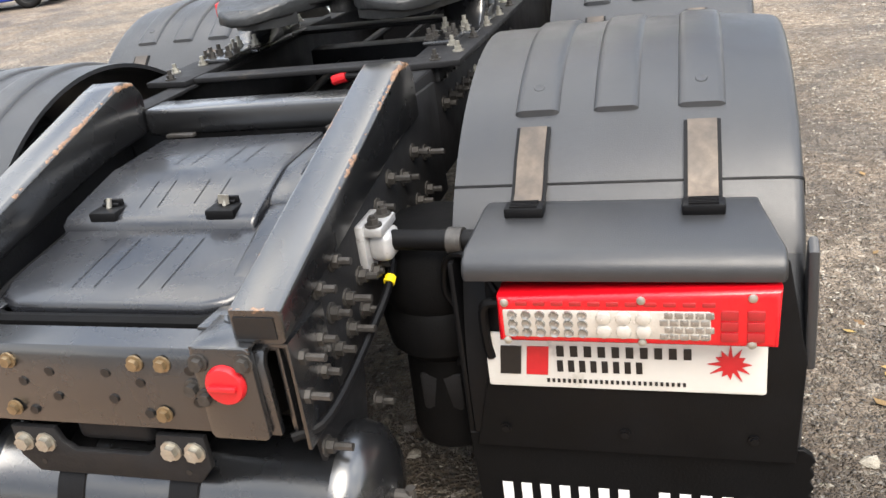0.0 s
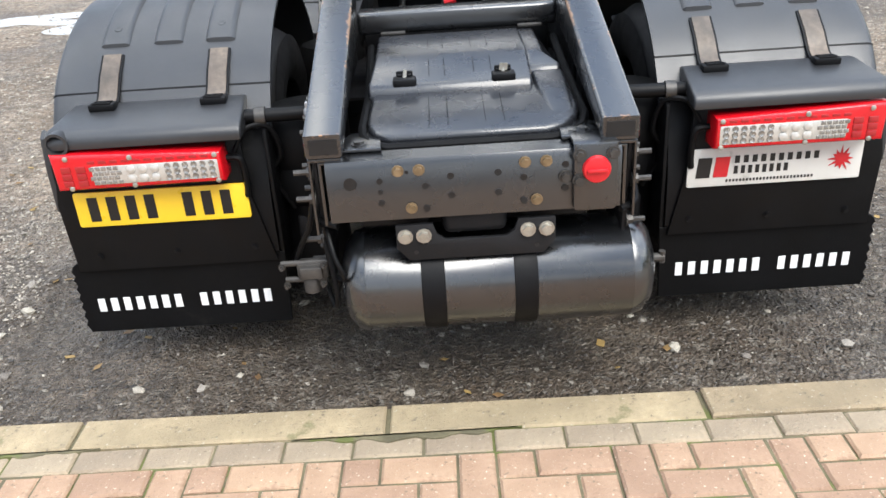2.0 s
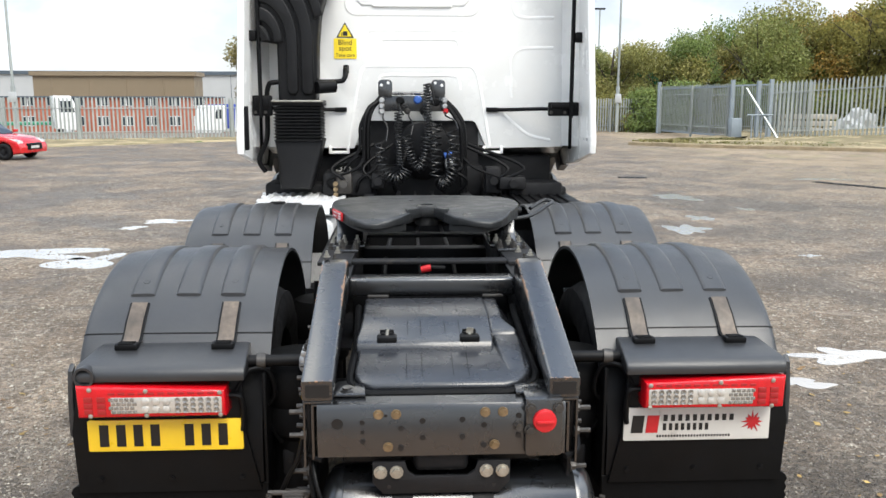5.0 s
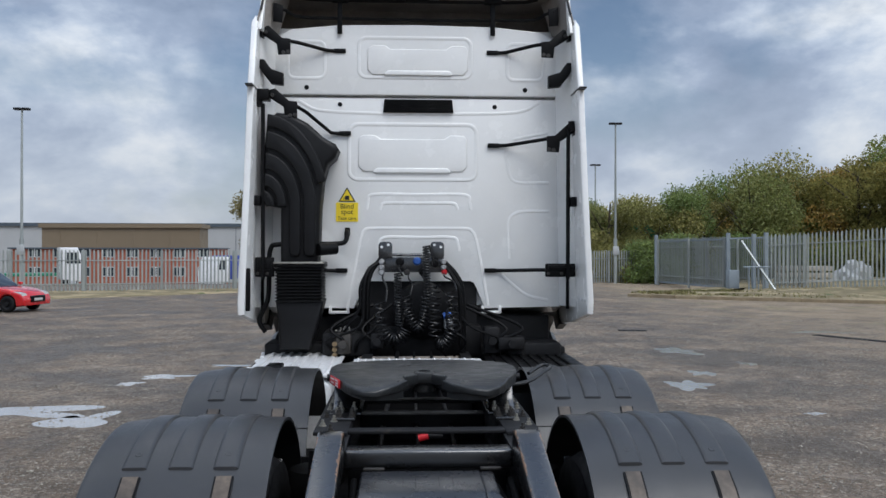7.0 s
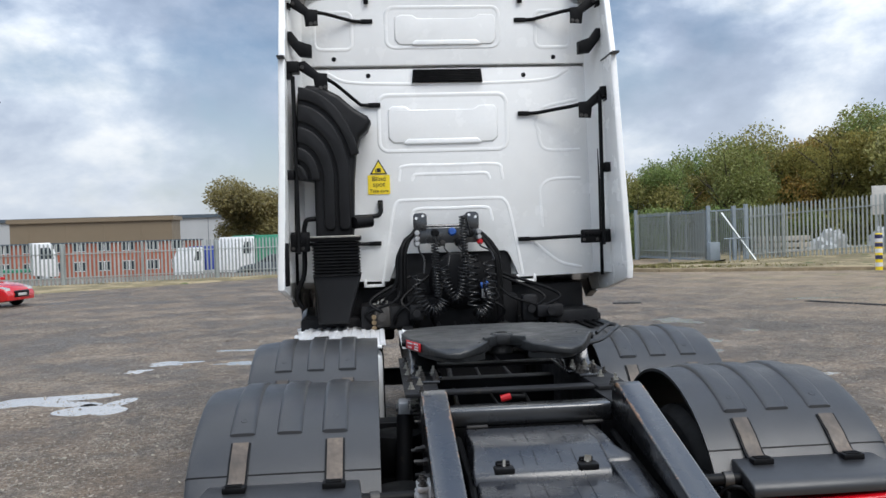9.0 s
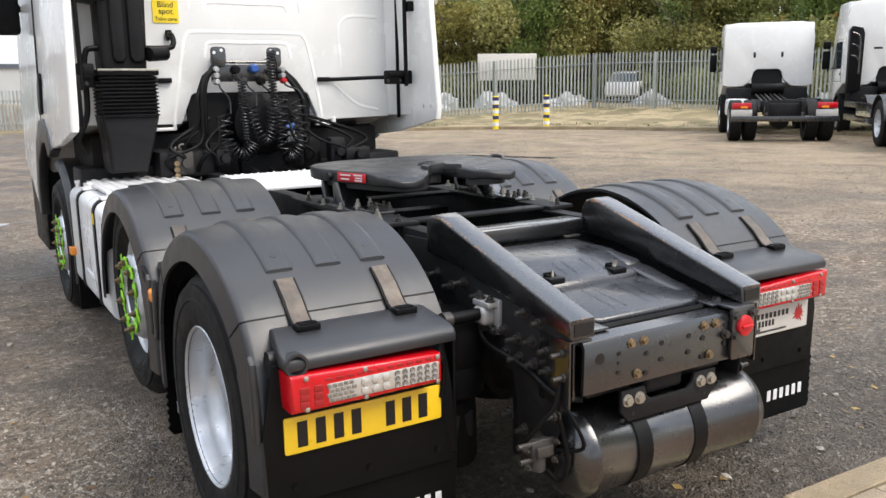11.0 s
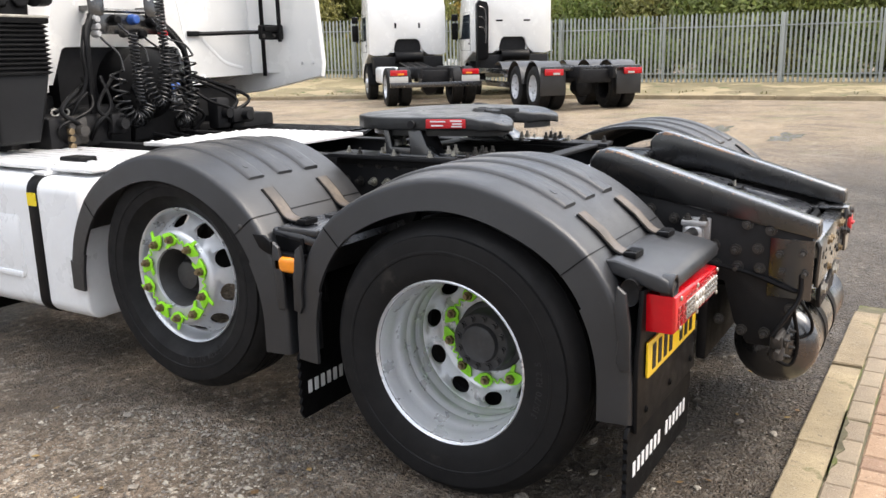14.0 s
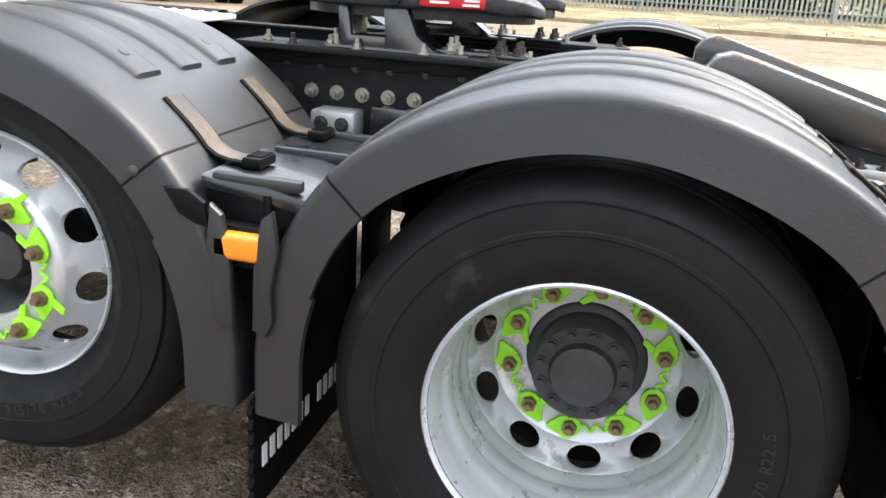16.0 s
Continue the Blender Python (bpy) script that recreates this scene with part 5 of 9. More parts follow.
def battery_cover():
    """The moulded lid between the ramps, in its black tray; it slopes up towards the cab."""
    def slope(bm, z0=0.0):
        for v in bm.verts:
            v.co.z += z0 + (v.co.y - 0.09) * 0.15
        return bm
    b = bmnew()
    tray = round_rect(-0.305, 0.322, 0.052, 0.84, 0.10, 6)
    prism(b, tray, "z", 0.60, 0.800, 0.006)
    base = part("cover_tray", b, FLAP, truck)
    b = bmnew()
    rim = [(-0.285, 0.76)] + [(0.012 + (x - 0.012) * 1.05, 0.40 + (y - 0.40) * 1.06) for x, y in LID] + [(0.312, 0.76)]
    tube(b, [(x, y, 0.812) for x, y in rim], 0.014, 8)
    part("rubber_seal", slope(b), FLAP, base)
    b = bmnew()
    prism(b, LID, "z", 0.80, 0.836, 0.012, 3)
    lid = part("cover_lid", slope(b), WET_LID, truck, "dark grey moulded plastic cover with two latches", smooth=50)
    b = bmnew()
    prism(b, [(0.342, 0.86), (0.346, 0.887), (0.366, 0.900), (0.500, 0.941), (0.53, 0.947), (0.748, 0.952), (0.748, 0.86)], "x", -0.276, 0.195, 0.010, 3)
    for v in b.verts:
        if v.co.y > 0.47 and v.co.x < -0.2:
            v.co.x += 0.018
    part("cover_hump", b, WET_LID, lid, smooth=50)
    b = bmnew()
    prism(b, [(0.412, 0.86), (0.416, 0.901), (0.436, 0.914), (0.500, 0.934), (0.53, 0.942), (0.748, 0.948), (0.748, 0.86)], "x", 0.190, 0.285, 0.010, 3)
    for v in b.verts:
        if v.co.y > 0.47 and v.co.x > 0.25:
            v.co.x -= 0.04
    part("cover_hump", b, WET_LID, lid, smooth=50)
    b = bmnew()
    prism(b, [(0.165, 0.845), (0.19, 0.853), (0.385, 0.897), (0.43, 0.899), (0.43, 0.85)], "x", 0.198, 0.290, 0.012, 3)
    for v in b.verts:
        if v.co.x < 0.24:
            v.co.x -= 0.02 * max(0.0, (v.co.y - 0.2)) / 0.2 - 0.02
    part("cover_step", b, WET_LID, lid, smooth=50)
    for x in (-0.170, 0.114):
        c = bmnew()
        box(c, x - 0.034, x + 0.034, 0.352, 0.40, 0.886, 0.912, 0.006)
        lt = part("latch", c, BLACK, lid)
        c = bmnew()
        box(c, x - 0.024, x + 0.024, 0.398, 0.408, 0.905, 0.925, 0.004)
        tube(c, [(x - 0.02, 0.392, 0.915), (x + 0.02, 0.392, 0.915)], 0.004, 8)
        part("latch_frame", c, BLACK, lid)
        c = bmnew()
        tube(c, [(x, 0.382, 0.908), (x + 0.003, 0.388, 0.932)], 0.006, 8)
        if x > 0:
            prism(c, [(x - 0.012, 0.916), (x + 0.012, 0.914), (x + 0.014, 0.934), (x - 0.009, 0.936)], "y", 0.380, 0.383)
        part("latch_pin", c, ZINC, lid)
    for x0, x1, y0, y1 in ((-0.10, -0.055, 0.39, 0.48), (-0.10, -0.055, 0.55, 0.66), (0.03, 0.08, 0.40, 0.48), (0.03, 0.08, 0.55, 0.66), (-0.105, -0.055, 0.14, 0.31), (0.045, 0.095, 0.14, 0.31)):
        c = bmnew()
        def zt(y):
            return 0.8365 + (y - 0.09) * 0.15 if y < 0.34 else (0.9002 + (y - 0.366) * 0.306 if y < 0.5 else 0.9478 + (y - 0.53) * 0.022)
        for xx in (x0, x1):
            vs = [c.verts.new((xx + dx, y, zt(y) + 0.0008)) for dx, y in ((0, y0), (0.002, y0), (0.002, y1), (0, y1))]
            c.faces.new(vs)
        part("moulded_line", c, BLACK, lid, smooth=0)
    # clips along the front
    for x in (-0.21, 0.235):
        c = bmnew()
        box(c, x - 0.04, x + 0.04, 0.755, 0.775, 0.952, 0.962, 0.003)
        part("clip", c, BOLT, lid)


battery_cover()


def fifth_wheel():
    # sub-plate on the rails
    b = bmnew()
    for s in (-1, 1):
        prism(b, [(s * 0.33, 1.02), (s * 0.47, 1.04), (s * 0.47, 2.05), (s * 0.30, 2.05)], "z", 1.023, 1.040, 0.003)
        prism(b, [(1.05, 1.022), (2.05, 1.022), (2.05, 0.985), (1.05, 0.985)], "x", s * 0.395, s * 0.410, 0.003)
    box(b, -0.33, 0.33, 1.06, 1.13, 1.023, 1.038, 0.004)
    box(b, -0.33, 0.33, 1.75, 1.85, 1.023, 1.038, 0.004)
    base = part("mounting_plate", b, CHASSIS_DARK, truck)
    for s in (-1, 1):
        for k in range(11):
            c = bmnew()
            bolt(c, (s * (0.44 if k % 2 else 0.40), 1.06 + 0.092 * k, 1.040), (0, 0, 1), 0.011, 0.010, 0.014)
            part("bolt", c, ZINC if k % 3 else BOLT, base)
    # pedestals: cast frames with a window under each side of the plate
    for s in (-1, 1):
        b = bmnew()
        def slab(x0, x1, *rest):
            box(b, min(s * x0, s * x1), max(s * x0, s * x1), *rest)
        prism(b, [(1.44, 1.040), (1.50, 1.052), (1.545, 1.085), (1.575, 1.157), (1.640, 1.157), (1.632, 1.072), (1.632, 1.040)], "x", s * 0.30, s * 0.425, 0.006)
        prism(b, [(1.630, 1.040), (1.630, 1.076), (1.726, 1.076), (1.736, 1.135), (1.744, 1.157), (1.768, 1.157), (1.758, 1.040)], "x", s * 0.30, s * 0.425, 0.006)
        slab(0.31, 0.40, 1.25, 1.50, 1.038, 1.054, 0.005)
        slab(0.29, 0.435, 1.40, 1.80, 1.032, 1.047, 0.005)
        ped = part("pedestal", b, CHASSIS, truck, "grey cast coupling pedestal")
        for yy in (1.28, 1.33, 1.46, 1.785):
            for xx in (0.325, 0.385):
                c = bmnew()
                bolt(c, (s * xx, yy, 1.052), (0, 0, 1), 0.012, 0.014, 0.016)
                part("bolt", c, BOLT if yy < 1.4 else ZINC, ped)
    # coupling plate: horseshoe outline with a flared mouth to the rear
    out = [(-0.03, 1.52), (-0.045, 1.45), (-0.075, 1.375), (-0.115, 1.31), (-0.165, 1.262), (-0.22, 1.238), (-0.275, 1.240), (-0.325, 1.27), (-0.362, 1.33), (-0.405, 1.44), (-0.435, 1.53), (-0.455, 1.64), (-0.458, 1.77), (-0.435, 1.86), (-0.36, 1.945), (-0.24, 1.995), (-0.10, 2.015)]
    pts = out + [(-x, y) for x, y in out[::-1]]
    b = bmnew()
    prism(b, pts, "z", 1.153, 1.208, 0.008, 3)
    # rings of points inside the outline, so that the rear ramps bend
    bmesh.ops.triangulate(b, faces=[f for f in b.faces if len(f.verts) > 8])
    for yy in (1.28, 1.32, 1.36, 1.40, 1.46):
        bmesh.ops.bisect_plane(b, geom=b.verts[:] + b.edges[:] + b.faces[:], plane_co=(0, yy, 0), plane_no=(0, 1, 0))
    for v in b.verts:
        ramp_in = min(1.0, max(0.0, (1.42 - v.co.y) / 0.19))
        v.co.z -= (0.034 if v.co.z > 1.18 else 0.008) * ramp_in ** 1.6
        v.co.z += 0.003 * noise.noise((v.co.x * 14, v.co.y * 14, 0.3)) * (1 + 2 * ramp_in)
        v.co.y += 0.006 * ramp_in * noise.noise((v.co.x * 30, v.co.z * 30, 0.7))
    cp = part("coupling_plate", b, GREASE, truck, "black greasy fifth wheel coupling plate", smooth=40)
    b = bmnew()
    sk = [(x * 0.88, 1.5 + (y - 1.5) * 0.88) for x, y in out]
    whole = sk[3:] + [(-x, y) for x, y in sk[:2:-1]]
    rings = []
    for x, y in whole:
        xi, yi = x * 0.965, 1.5 + (y - 1.5) * 0.965
        rings.append([b.verts.new(p) for p in ((x, y, 1.125), (x, y, 1.158), (xi, yi, 1.158), (xi, yi, 1.125))])
    for A, B in zip(rings, rings[1:]):
        for k in range(4):
            b.faces.new((A[k], A[(k + 1) % 4], B[(k + 1) % 4], B[k]))
    for ring in (rings[0][::-1], rings[-1]):
        b.faces.new(ring)
    part("plate_skirt", b, GREASE, cp)
    b = bmnew()
    lathe(b, [(0.055, 1.13), (0.06, 1.20), (0.045, 1.222), (0.03, 1.222), (0.028, 1.13)], (0, 1.50, 0), "z", 24)
    box(b, -0.05, 0.05, 1.42, 1.47, 1.17, 1.225, 0.012)
    for s in (-1, 1):
        prism(b, [(s * 0.03, 1.42), (s * 0.09, 1.36), (s * 0.10, 1.40), (s * 0.05, 1.47)], "z", 1.17, 1.218, 0.006)
    part("lock_jaw", b, GREASE, cp)
    for s in (-1, 1):
        b = bmnew()
        lathe(b, [(0.001, s * 0.43), (0.017, s * 0.43), (0.017, s * 0.462), (0.001, s * 0.462)], (0, 1.60, 1.178), "x", 16)
        part("pivot_pin", b, CHASSIS_DARK, cp)
    b = bmnew()
    box(b, -0.005, 0.003, -0.085, 0.085, -0.019, 0.019, 0.002)
    lab = part("maker_label", b, RED, cp, "small red label with pale bars")
    for y0, y1, z in ((-0.07, -0.02, 0.009), (-0.07, -0.03, -0.003), (-0.07, -0.025, -0.014), (0.0, 0.065, 0.007), (0.01, 0.06, -0.010)):
        c = bmnew()
        box(c, -0.0065, -0.004, y0, y1, z, z + 0.006)
        part("label_bar", c, WHITE_INK, lab, smooth=0)
    lab.matrix_basis = pose(-0.4125, 1.456, 1.181, 0, 0, 18.4)
    # release handle
    b = bmnew()
    tube(b, smooth_path([(0.30, 1.60, 1.13), (0.50, 1.66, 1.14), (0.62, 1.78, 1.18), (0.66, 1.86, 1.19), (0.62, 1.90, 1.19), (0.54, 1.82, 1.16)]), 0.010, 8)
    part("release_handle", b, GREASE, cp)


fifth_wheel()
# cross members, lines and a bottle jack shape between the rails
for y in (1.0, 1.9, 2.7, 3.4):
    b = bmnew()
    box(b, -0.32, 0.32, y - 0.05, y + 0.05, 0.74, 0.95, 0.008)
    part("cross_member", b, CHASSIS_DARK, truck)
# added dark sheet standing for the shade between the rails
b = bmnew()
box(b, -0.33, 0.33, 1.30, 3.6, 0.80, 0.82, 0.004)
part("frame_cover", b, CHASSIS_DARK, truck)
rn = random.Random(9)
for k in range(3):
    x = -0.2 + 0.17 * k
    b = bmnew()
    tube(b, smooth_path([(x, 1.02, 0.84 + rn.uniform(-0.03, 0.02)), (x + rn.uniform(-0.03, 0.03), 1.3, 0.85 + rn.uniform(-0.03, 0.04)), (x, 1.9, 0.90), (x * 0.8, 2.8, 0.96), (x * 0.7, 3.6, 1.05)]), rn.uniform(0.008, 0.015), 8)
    part("air_line", b, BLACK, truck)
b = bmnew()
tube(b, [(-0.03, 1.36, 0.938), (0.015, 1.36, 0.948)], 0.016, 10)
part("red_connector", b, RED, truck)
b = bmnew()
tube(b, [(0.015, 1.36, 0.948), (0.08, 1.36, 0.944)], 0.012, 10)
part("connector", b, BLACK, truck)
for s in (-1, 1):
    for k in range(14):
        c = bmnew()
        bolt(c, (s * 0.396, 1.10 + 0.075 * k, 0.912), (s, 0, 0), 0.0145, 0.016, 0.016)
        part("rail_bolt", c, ZINC if 4 < k < 11 else BOLT, truck)
    for k in range(9):
        c = bmnew()
        bolt(c, (s * 0.396, 1.12 + 0.10 * k, 0.985), (s, 0, 0), 0.010, 0.010)
        part("rail_bolt", c, BOLT, truck)
    c = bmnew()
    box(c, s * 0.44 - 0.045, s * 0.44 + 0.045, 1.69, 1.82, 0.795, 0.875, 0.012)
    br = part("spring_bracket", c, CAST_ALLOY, truck, "small bright alloy bracket")
    for y in (1.725, 1.785):
        c = bmnew()
        bolt(c, (s * 0.485, y, 0.84), (s, 0, 0), 0.014, 0.010)
        part("bolt", c, BOLT, br)
    c = bmnew()
    box(c, s * 0.42 - 0.02, s * 0.42 + 0.02, 1.45, 1.66, 0.80, 0.89, 0.006)
    part("side_bracket", c, CHASSIS, truck)

# air springs, dampers, axle beams and brake chambers beside and under the frame
for s in (-1, 1):
    for y in (0.55, 1.40):
        b = bmnew()
        lathe(b, [(0.02, 0.27), (0.10, 0.27), (0.105, 0.30), (0.10, 0.50), (0.13, 0.53), (0.138, 0.60), (0.125, 0.63), (0.138, 0.66), (0.138, 0.76), (0.11, 0.80), (0.02, 0.80)], (s * 0.50, y, 0), "z", 24)
        part("air_spring", b, FLAP, truck, "black rubber air spring")
    b = bmnew()
    box(b, s * 0.50 - 0.05, s * 0.50 + 0.05, 0.45, 1.55, 0.37, 0.47, 0.012)
    part("suspension_arm", b, CHASSIS_DARK, truck)
    b = bmnew()
    tube(b, [(s * 0.49, 1.12, 0.40), (s * 0.47, 1.22, 0.92)], 0.035, 12)
    part("damper", b, CHASSIS_DARK, truck)
    # added black sheet, hides the bright ground beyond the flap's inner edge
    b = bmnew()
    box(b, s * 0.51 - 0.11, s * 0.51 + 0.11, 1.60, 1.612, 0.24, 0.80, 0.003)
    part("inner_screen", b, BLACK, truck)
    for y0, z0 in ((0.76, 0.52), (2.02, 0.60)):
        b = bmnew()
        lathe(b, [(0.02, 0.0), (0.075, 0.005), (0.085, 0.03), (0.085, 0.075), (0.096, 0.08), (0.096, 0.095), (0.085, 0.10), (0.08, 0.17), (0.05, 0.20), (0.02, 0.21)], (s * 0.48, y0 - 0.06, z0), "y", 22)
        part("brake_chamber", b, CHASSIS_DARK, truck, "black dirty brake chamber")
    # added black sheet inside the guard, keeps the gap behind the tyre dark
    b = bmnew()
    box(b, s * 0.59 - 0.006, s * 0.59 + 0.006, 0.352, 0.62, 0.33, 0.79, 0.004)
    part("splash_screen", b, BLACK, truck)
for y, z in ((0.985, 0.471), (2.252, 0.606)):
    b = bmnew()
    tube(b, [(-0.66, y, z), (-0.30, y, z), (0.30, y, z), (0.66, y, z)], 0.078, 18)
    if y < 1:
        lathe(b, [(0.02, -0.20), (0.12, -0.18), (0.20, -0.10), (0.225, 0.0), (0.20, 0.10), (0.12, 0.18), (0.02, 0.20)], (0, y, z), "x", 26)
    part("axle_beam", b, CHASSIS_DARK, truck)
b = bmnew()
tube(b, [(0, 1.2, 0.50), (0, 4.4, 0.72)], 0.06, 16)
part("propeller_shaft", b, CHASSIS_DARK, truck)
# added dark cross sheet, blocks the view through under the frame
b = bmnew()
box(b, -0.33, 0.33, 0.36, 0.40, 0.30, 0.64, 0.01)
part("tank_carrier", b, CHASSIS_DARK, truck)

# ---- cab ----
def cab():
    # rear wall with the opening below, built of plates round the cut-out
    b = bmnew()
    prism(b, [(-1.09, 2.955), (1.09, 2.955), (1.105, 2.5), (1.12, 1.352), (0.53, 1.340), (0.462, 1.50), (0.445, 1.535), (0.42, 1.548), (-0.37, 1.548), (-0.395, 1.535), (-0.41, 1.50), (-0.475, 1.340), (-1.12, 1.352), (-1.105, 2.5)], "y", 4.0, 4.07, 0.006)
    wall = part("cab_rear_wall", b, WHITE, truck, "white painted pressed-steel cab rear wall", smooth=40)
    b = bmnew()
    prism(b, [(-1.085, 2.975), (1.085, 2.975), (1.08, 3.30), (1.06, 3.42), (0.95, 3.475), (0.6, 3.51), (0, 3.52), (-0.6, 3.51), (-0.95, 3.475), (-1.06, 3.42), (-1.08, 3.30)], "y", 3.985, 4.07, 0.010, 3)
    upper = part("cab_upper_wall", b, WHITE, truck, smooth=40)

    def bead(c, parent, y=4.0):
        for v in c.verts:
            v.co.y = y + (v.co.y - y) * 0.20
        part("bead", c, WHITE, parent, smooth=80)

    def pressing(pts, parent, h=0.010, y=4.0, bev=0.009):
        c = bmnew()
        prism(c, pts, "y", y - h, y + 0.004, bev, 3)
        part("pressing", c, WHITE, parent, smooth=50)
    def groove(x0, x1, z0, z1, r, parent, y=4.0, w=0.015):
        """A rounded bead standing proud round a panel."""
        c = bmnew()
        pts = round_rect(x0, x1, z0, z1, r, 6)
        pts = pts + pts[:1]
        tube(c, [(x, y - 0.001, z) for x, z in pts], w, 8)
        bead(c, parent, y)
    groove(-0.516, 0.463, 2.33, 2.754, 0.07, wall, w=0.016)
    pressing([(-0.415, 2.672), (-0.315, 2.672), (-0.275, 2.642), (0.215, 2.642), (0.255, 2.672), (0.365, 2.672), (0.392, 2.635), (0.392, 2.43), (0.355, 2.39), (-0.405, 2.39), (-0.445, 2.43), (-0.445, 2.635)], wall)
    pressing([(-0.30, 2.42), (0.235, 2.42), (0.265, 2.39), (0.255, 2.378), (-0.32, 2.378), (-0.33, 2.39)], wall, 0.018)
    groove(-0.441, 0.419, 3.112, 3.415, 0.06, upper, 3.985)
    pressing([(-0.33, 3.36), (-0.24, 3.36), (-0.2, 3.33), (0.23, 3.33), (0.27, 3.36), (0.37, 3.36), (0.395, 3.33), (0.395, 3.17), (0.36, 3.13), (-0.34, 3.13), (-0.375, 3.17), (-0.375, 3.33)], upper, y=3.985)
    pressing([(-0.215, 3.165), (0.245, 3.165), (0.28, 3.14), (0.27, 3.125), (-0.24, 3.125), (-0.25, 3.14)], upper, 0.018, 3.985)
    for k, (hw, z0, z1) in enumerate(((0.40, 2.10, 2.215), (0.30, 2.10, 2.15), (0.31, 1.78, 1.885))):
        c = bmnew()
        tube(c, smooth_path([(0.02 - hw, 4.0, z0), (0.02 - hw + 0.01, 4.0, (z0 + z1) / 2), (0.02 - hw + 0.05, 4.0, z1), (0.02, 4.0, z1), (0.02 + hw - 0.05, 4.0, z1), (0.02 + hw - 0.01, 4.0, (z0 + z1) / 2), (0.02 + hw, 4.0, z0)], 5), 0.013, 10)
        bead(c, wall)
    for pts in ([(0.72, 2.44), (0.69, 2.52), (0.73, 2.62), (0.80, 2.655), (1.02, 2.70)], [(0.70, 2.46), (0.76, 2.32), (1.03, 2.31)], [(0.72, 1.72), (0.71, 1.98), (0.76, 2.07), (0.86, 2.09), (1.03, 2.09)], [(0.66, 1.60), (0.75, 1.52), (0.86, 1.44), (1.02, 1.40)], [(-0.52, 1.36), (-0.47, 1.66), (-0.43, 1.86), (-0.40, 1.935), (-0.33, 1.955), (0.02, 1.955), (0.36, 1.955), (0.43, 1.935), (0.465, 1.86), (0.505, 1.66), (0.555, 1.36)], [(-0.9, 2.93), (-0.75, 2.86), (-0.4, 2.84), (0, 2.835)], [(0.0, 2.835), (0.45, 2.84), (0.8, 2.86), (0.95, 2.93)]):
        c = bmnew()
        tube(c, smooth_path([(x, 4.0, z) for x, z in pts]), 0.013, 10)
        bead(c, wall)
    for s, x0, x1 in ((-1, -0.98, -0.70), (1, 0.70, 0.98)):
        c = bmnew()
        pts = round_rect(min(x0, x1), max(x0, x1), 3.10, 3.38, 0.05, 5)
        tube(c, [(x, 3.984, z) for x, z in pts + pts[:1]], 0.014, 10)
        bead(c, upper, 3.984)
    # vent and blanking screws
    c = bmnew()
    prism(c, [(-0.255, 2.845), (0.285, 2.845), (0.275, 2.945), (-0.245, 2.945)], "y", 3.975, 4.0, 0.006)
    vent = part("vent", c, BLACK, wall, "black slatted vent")
    for k in range(7):
        c = bmnew()
        box(c, -0.235, 0.265, 3.966, 3.978, 2.856 + 0.0125 * k, 2.862 + 0.0125 * k, 0.002)
        part("slat", c, BLACK, wall)
    for x, z, y in ((-0.838, 3.03, 3.985), (0.838, 3.025, 3.985), (-0.585, 2.905, 4.0), (0.605, 2.895, 4.0)):
        c = bmnew()
        lathe_at(c, Vector((x, y, z)), (0, -1, 0), [(0.018, 0), (0.017, 0.004), (0.008, 0.006), (0.001, 0.006)], 14)
        part("blanking_plug", c, BLACK, wall)
    # towing tabs below the wall
    for x in (-0.590, 0.580):
        c = bmnew()
        for bx in ((x - 0.078, x - 0.055, 1.305, 1.36), (x + 0.055, x + 0.078, 1.305, 1.36), (x - 0.078, x + 0.078, 1.300, 1.322)):
            box(c, bx[0], bx[1], 3.985, 4.03, bx[2], bx[3], 0.006)
        part("wall_tab", c, WHITE, wall)

    # body behind the wall
    b = bmnew()
    prism(b, [(4.075, 1.36), (4.075, 3.50), (5.6, 3.55), (6.05, 2.6), (6.35, 1.9), (6.40, 0.95), (5.4, 0.95), (5.3, 1.15), (4.9, 1.28), (4.4, 1.28)], "x", -1.17, 1.17, 0.03, 3)
    part("cab_body", b, WHITE, truck)
    # side fairings, one skin a side
    for s in (-1, 1):
        b = bmnew()
        pts = [(3.44, 1.335), (3.42, 1.42), (3.47, 2.2), (3.56, 2.93), (3.70, 3.45), (3.80, 3.52), (4.6, 3.60), (5.55, 3.5), (6.02, 2.6), (6.30, 1.95), (6.38, 1.0), (5.52, 0.62), (5.50, 0.85), (5.30, 1.16), (5.0, 1.33), (4.72, 1.36), (4.42, 1.19), (4.0, 1.23)]
        prism(b, pts, "x", s * 1.195, s * 1.243, 0.012, 3)
        f = part("side_fairing", b, WHITE, truck, "white side fairing panel", smooth=40)
        # inner return to the wall
        c = bmnew()
        prism(c, [(s * 1.10, 4.05), (s * 1.10, 3.99), (s * 1.16, 3.93), (s * 1.196, 3.80), (s * 1.196, 4.05)], "z", 1.36, 3.45, 0.004)
        part("fairing_return", c, WHITE, f)
        c = bmnew()
        prism(c, [(s * 1.148, 3.93), (s * 1.151, 3.918), (s * 1.163, 3.905), (s * 1.170, 3.915), (s * 1.165, 3.935)], "z", 1.34, 2.94, 0.003)
        part("seal_strip", c, BLACK, f)
        for ry in (3.50, 3.60):
            c = bmnew()
            lathe_at(c, Vector((s * 1.195, ry, 1.43)), (-s, 0, 0), [(0.012, 0), (0.011, 0.004), (0.006, 0.006), (0.001, 0.006)], 12)
            part("rivet", c, ALLOY, f)
        c = bmnew()
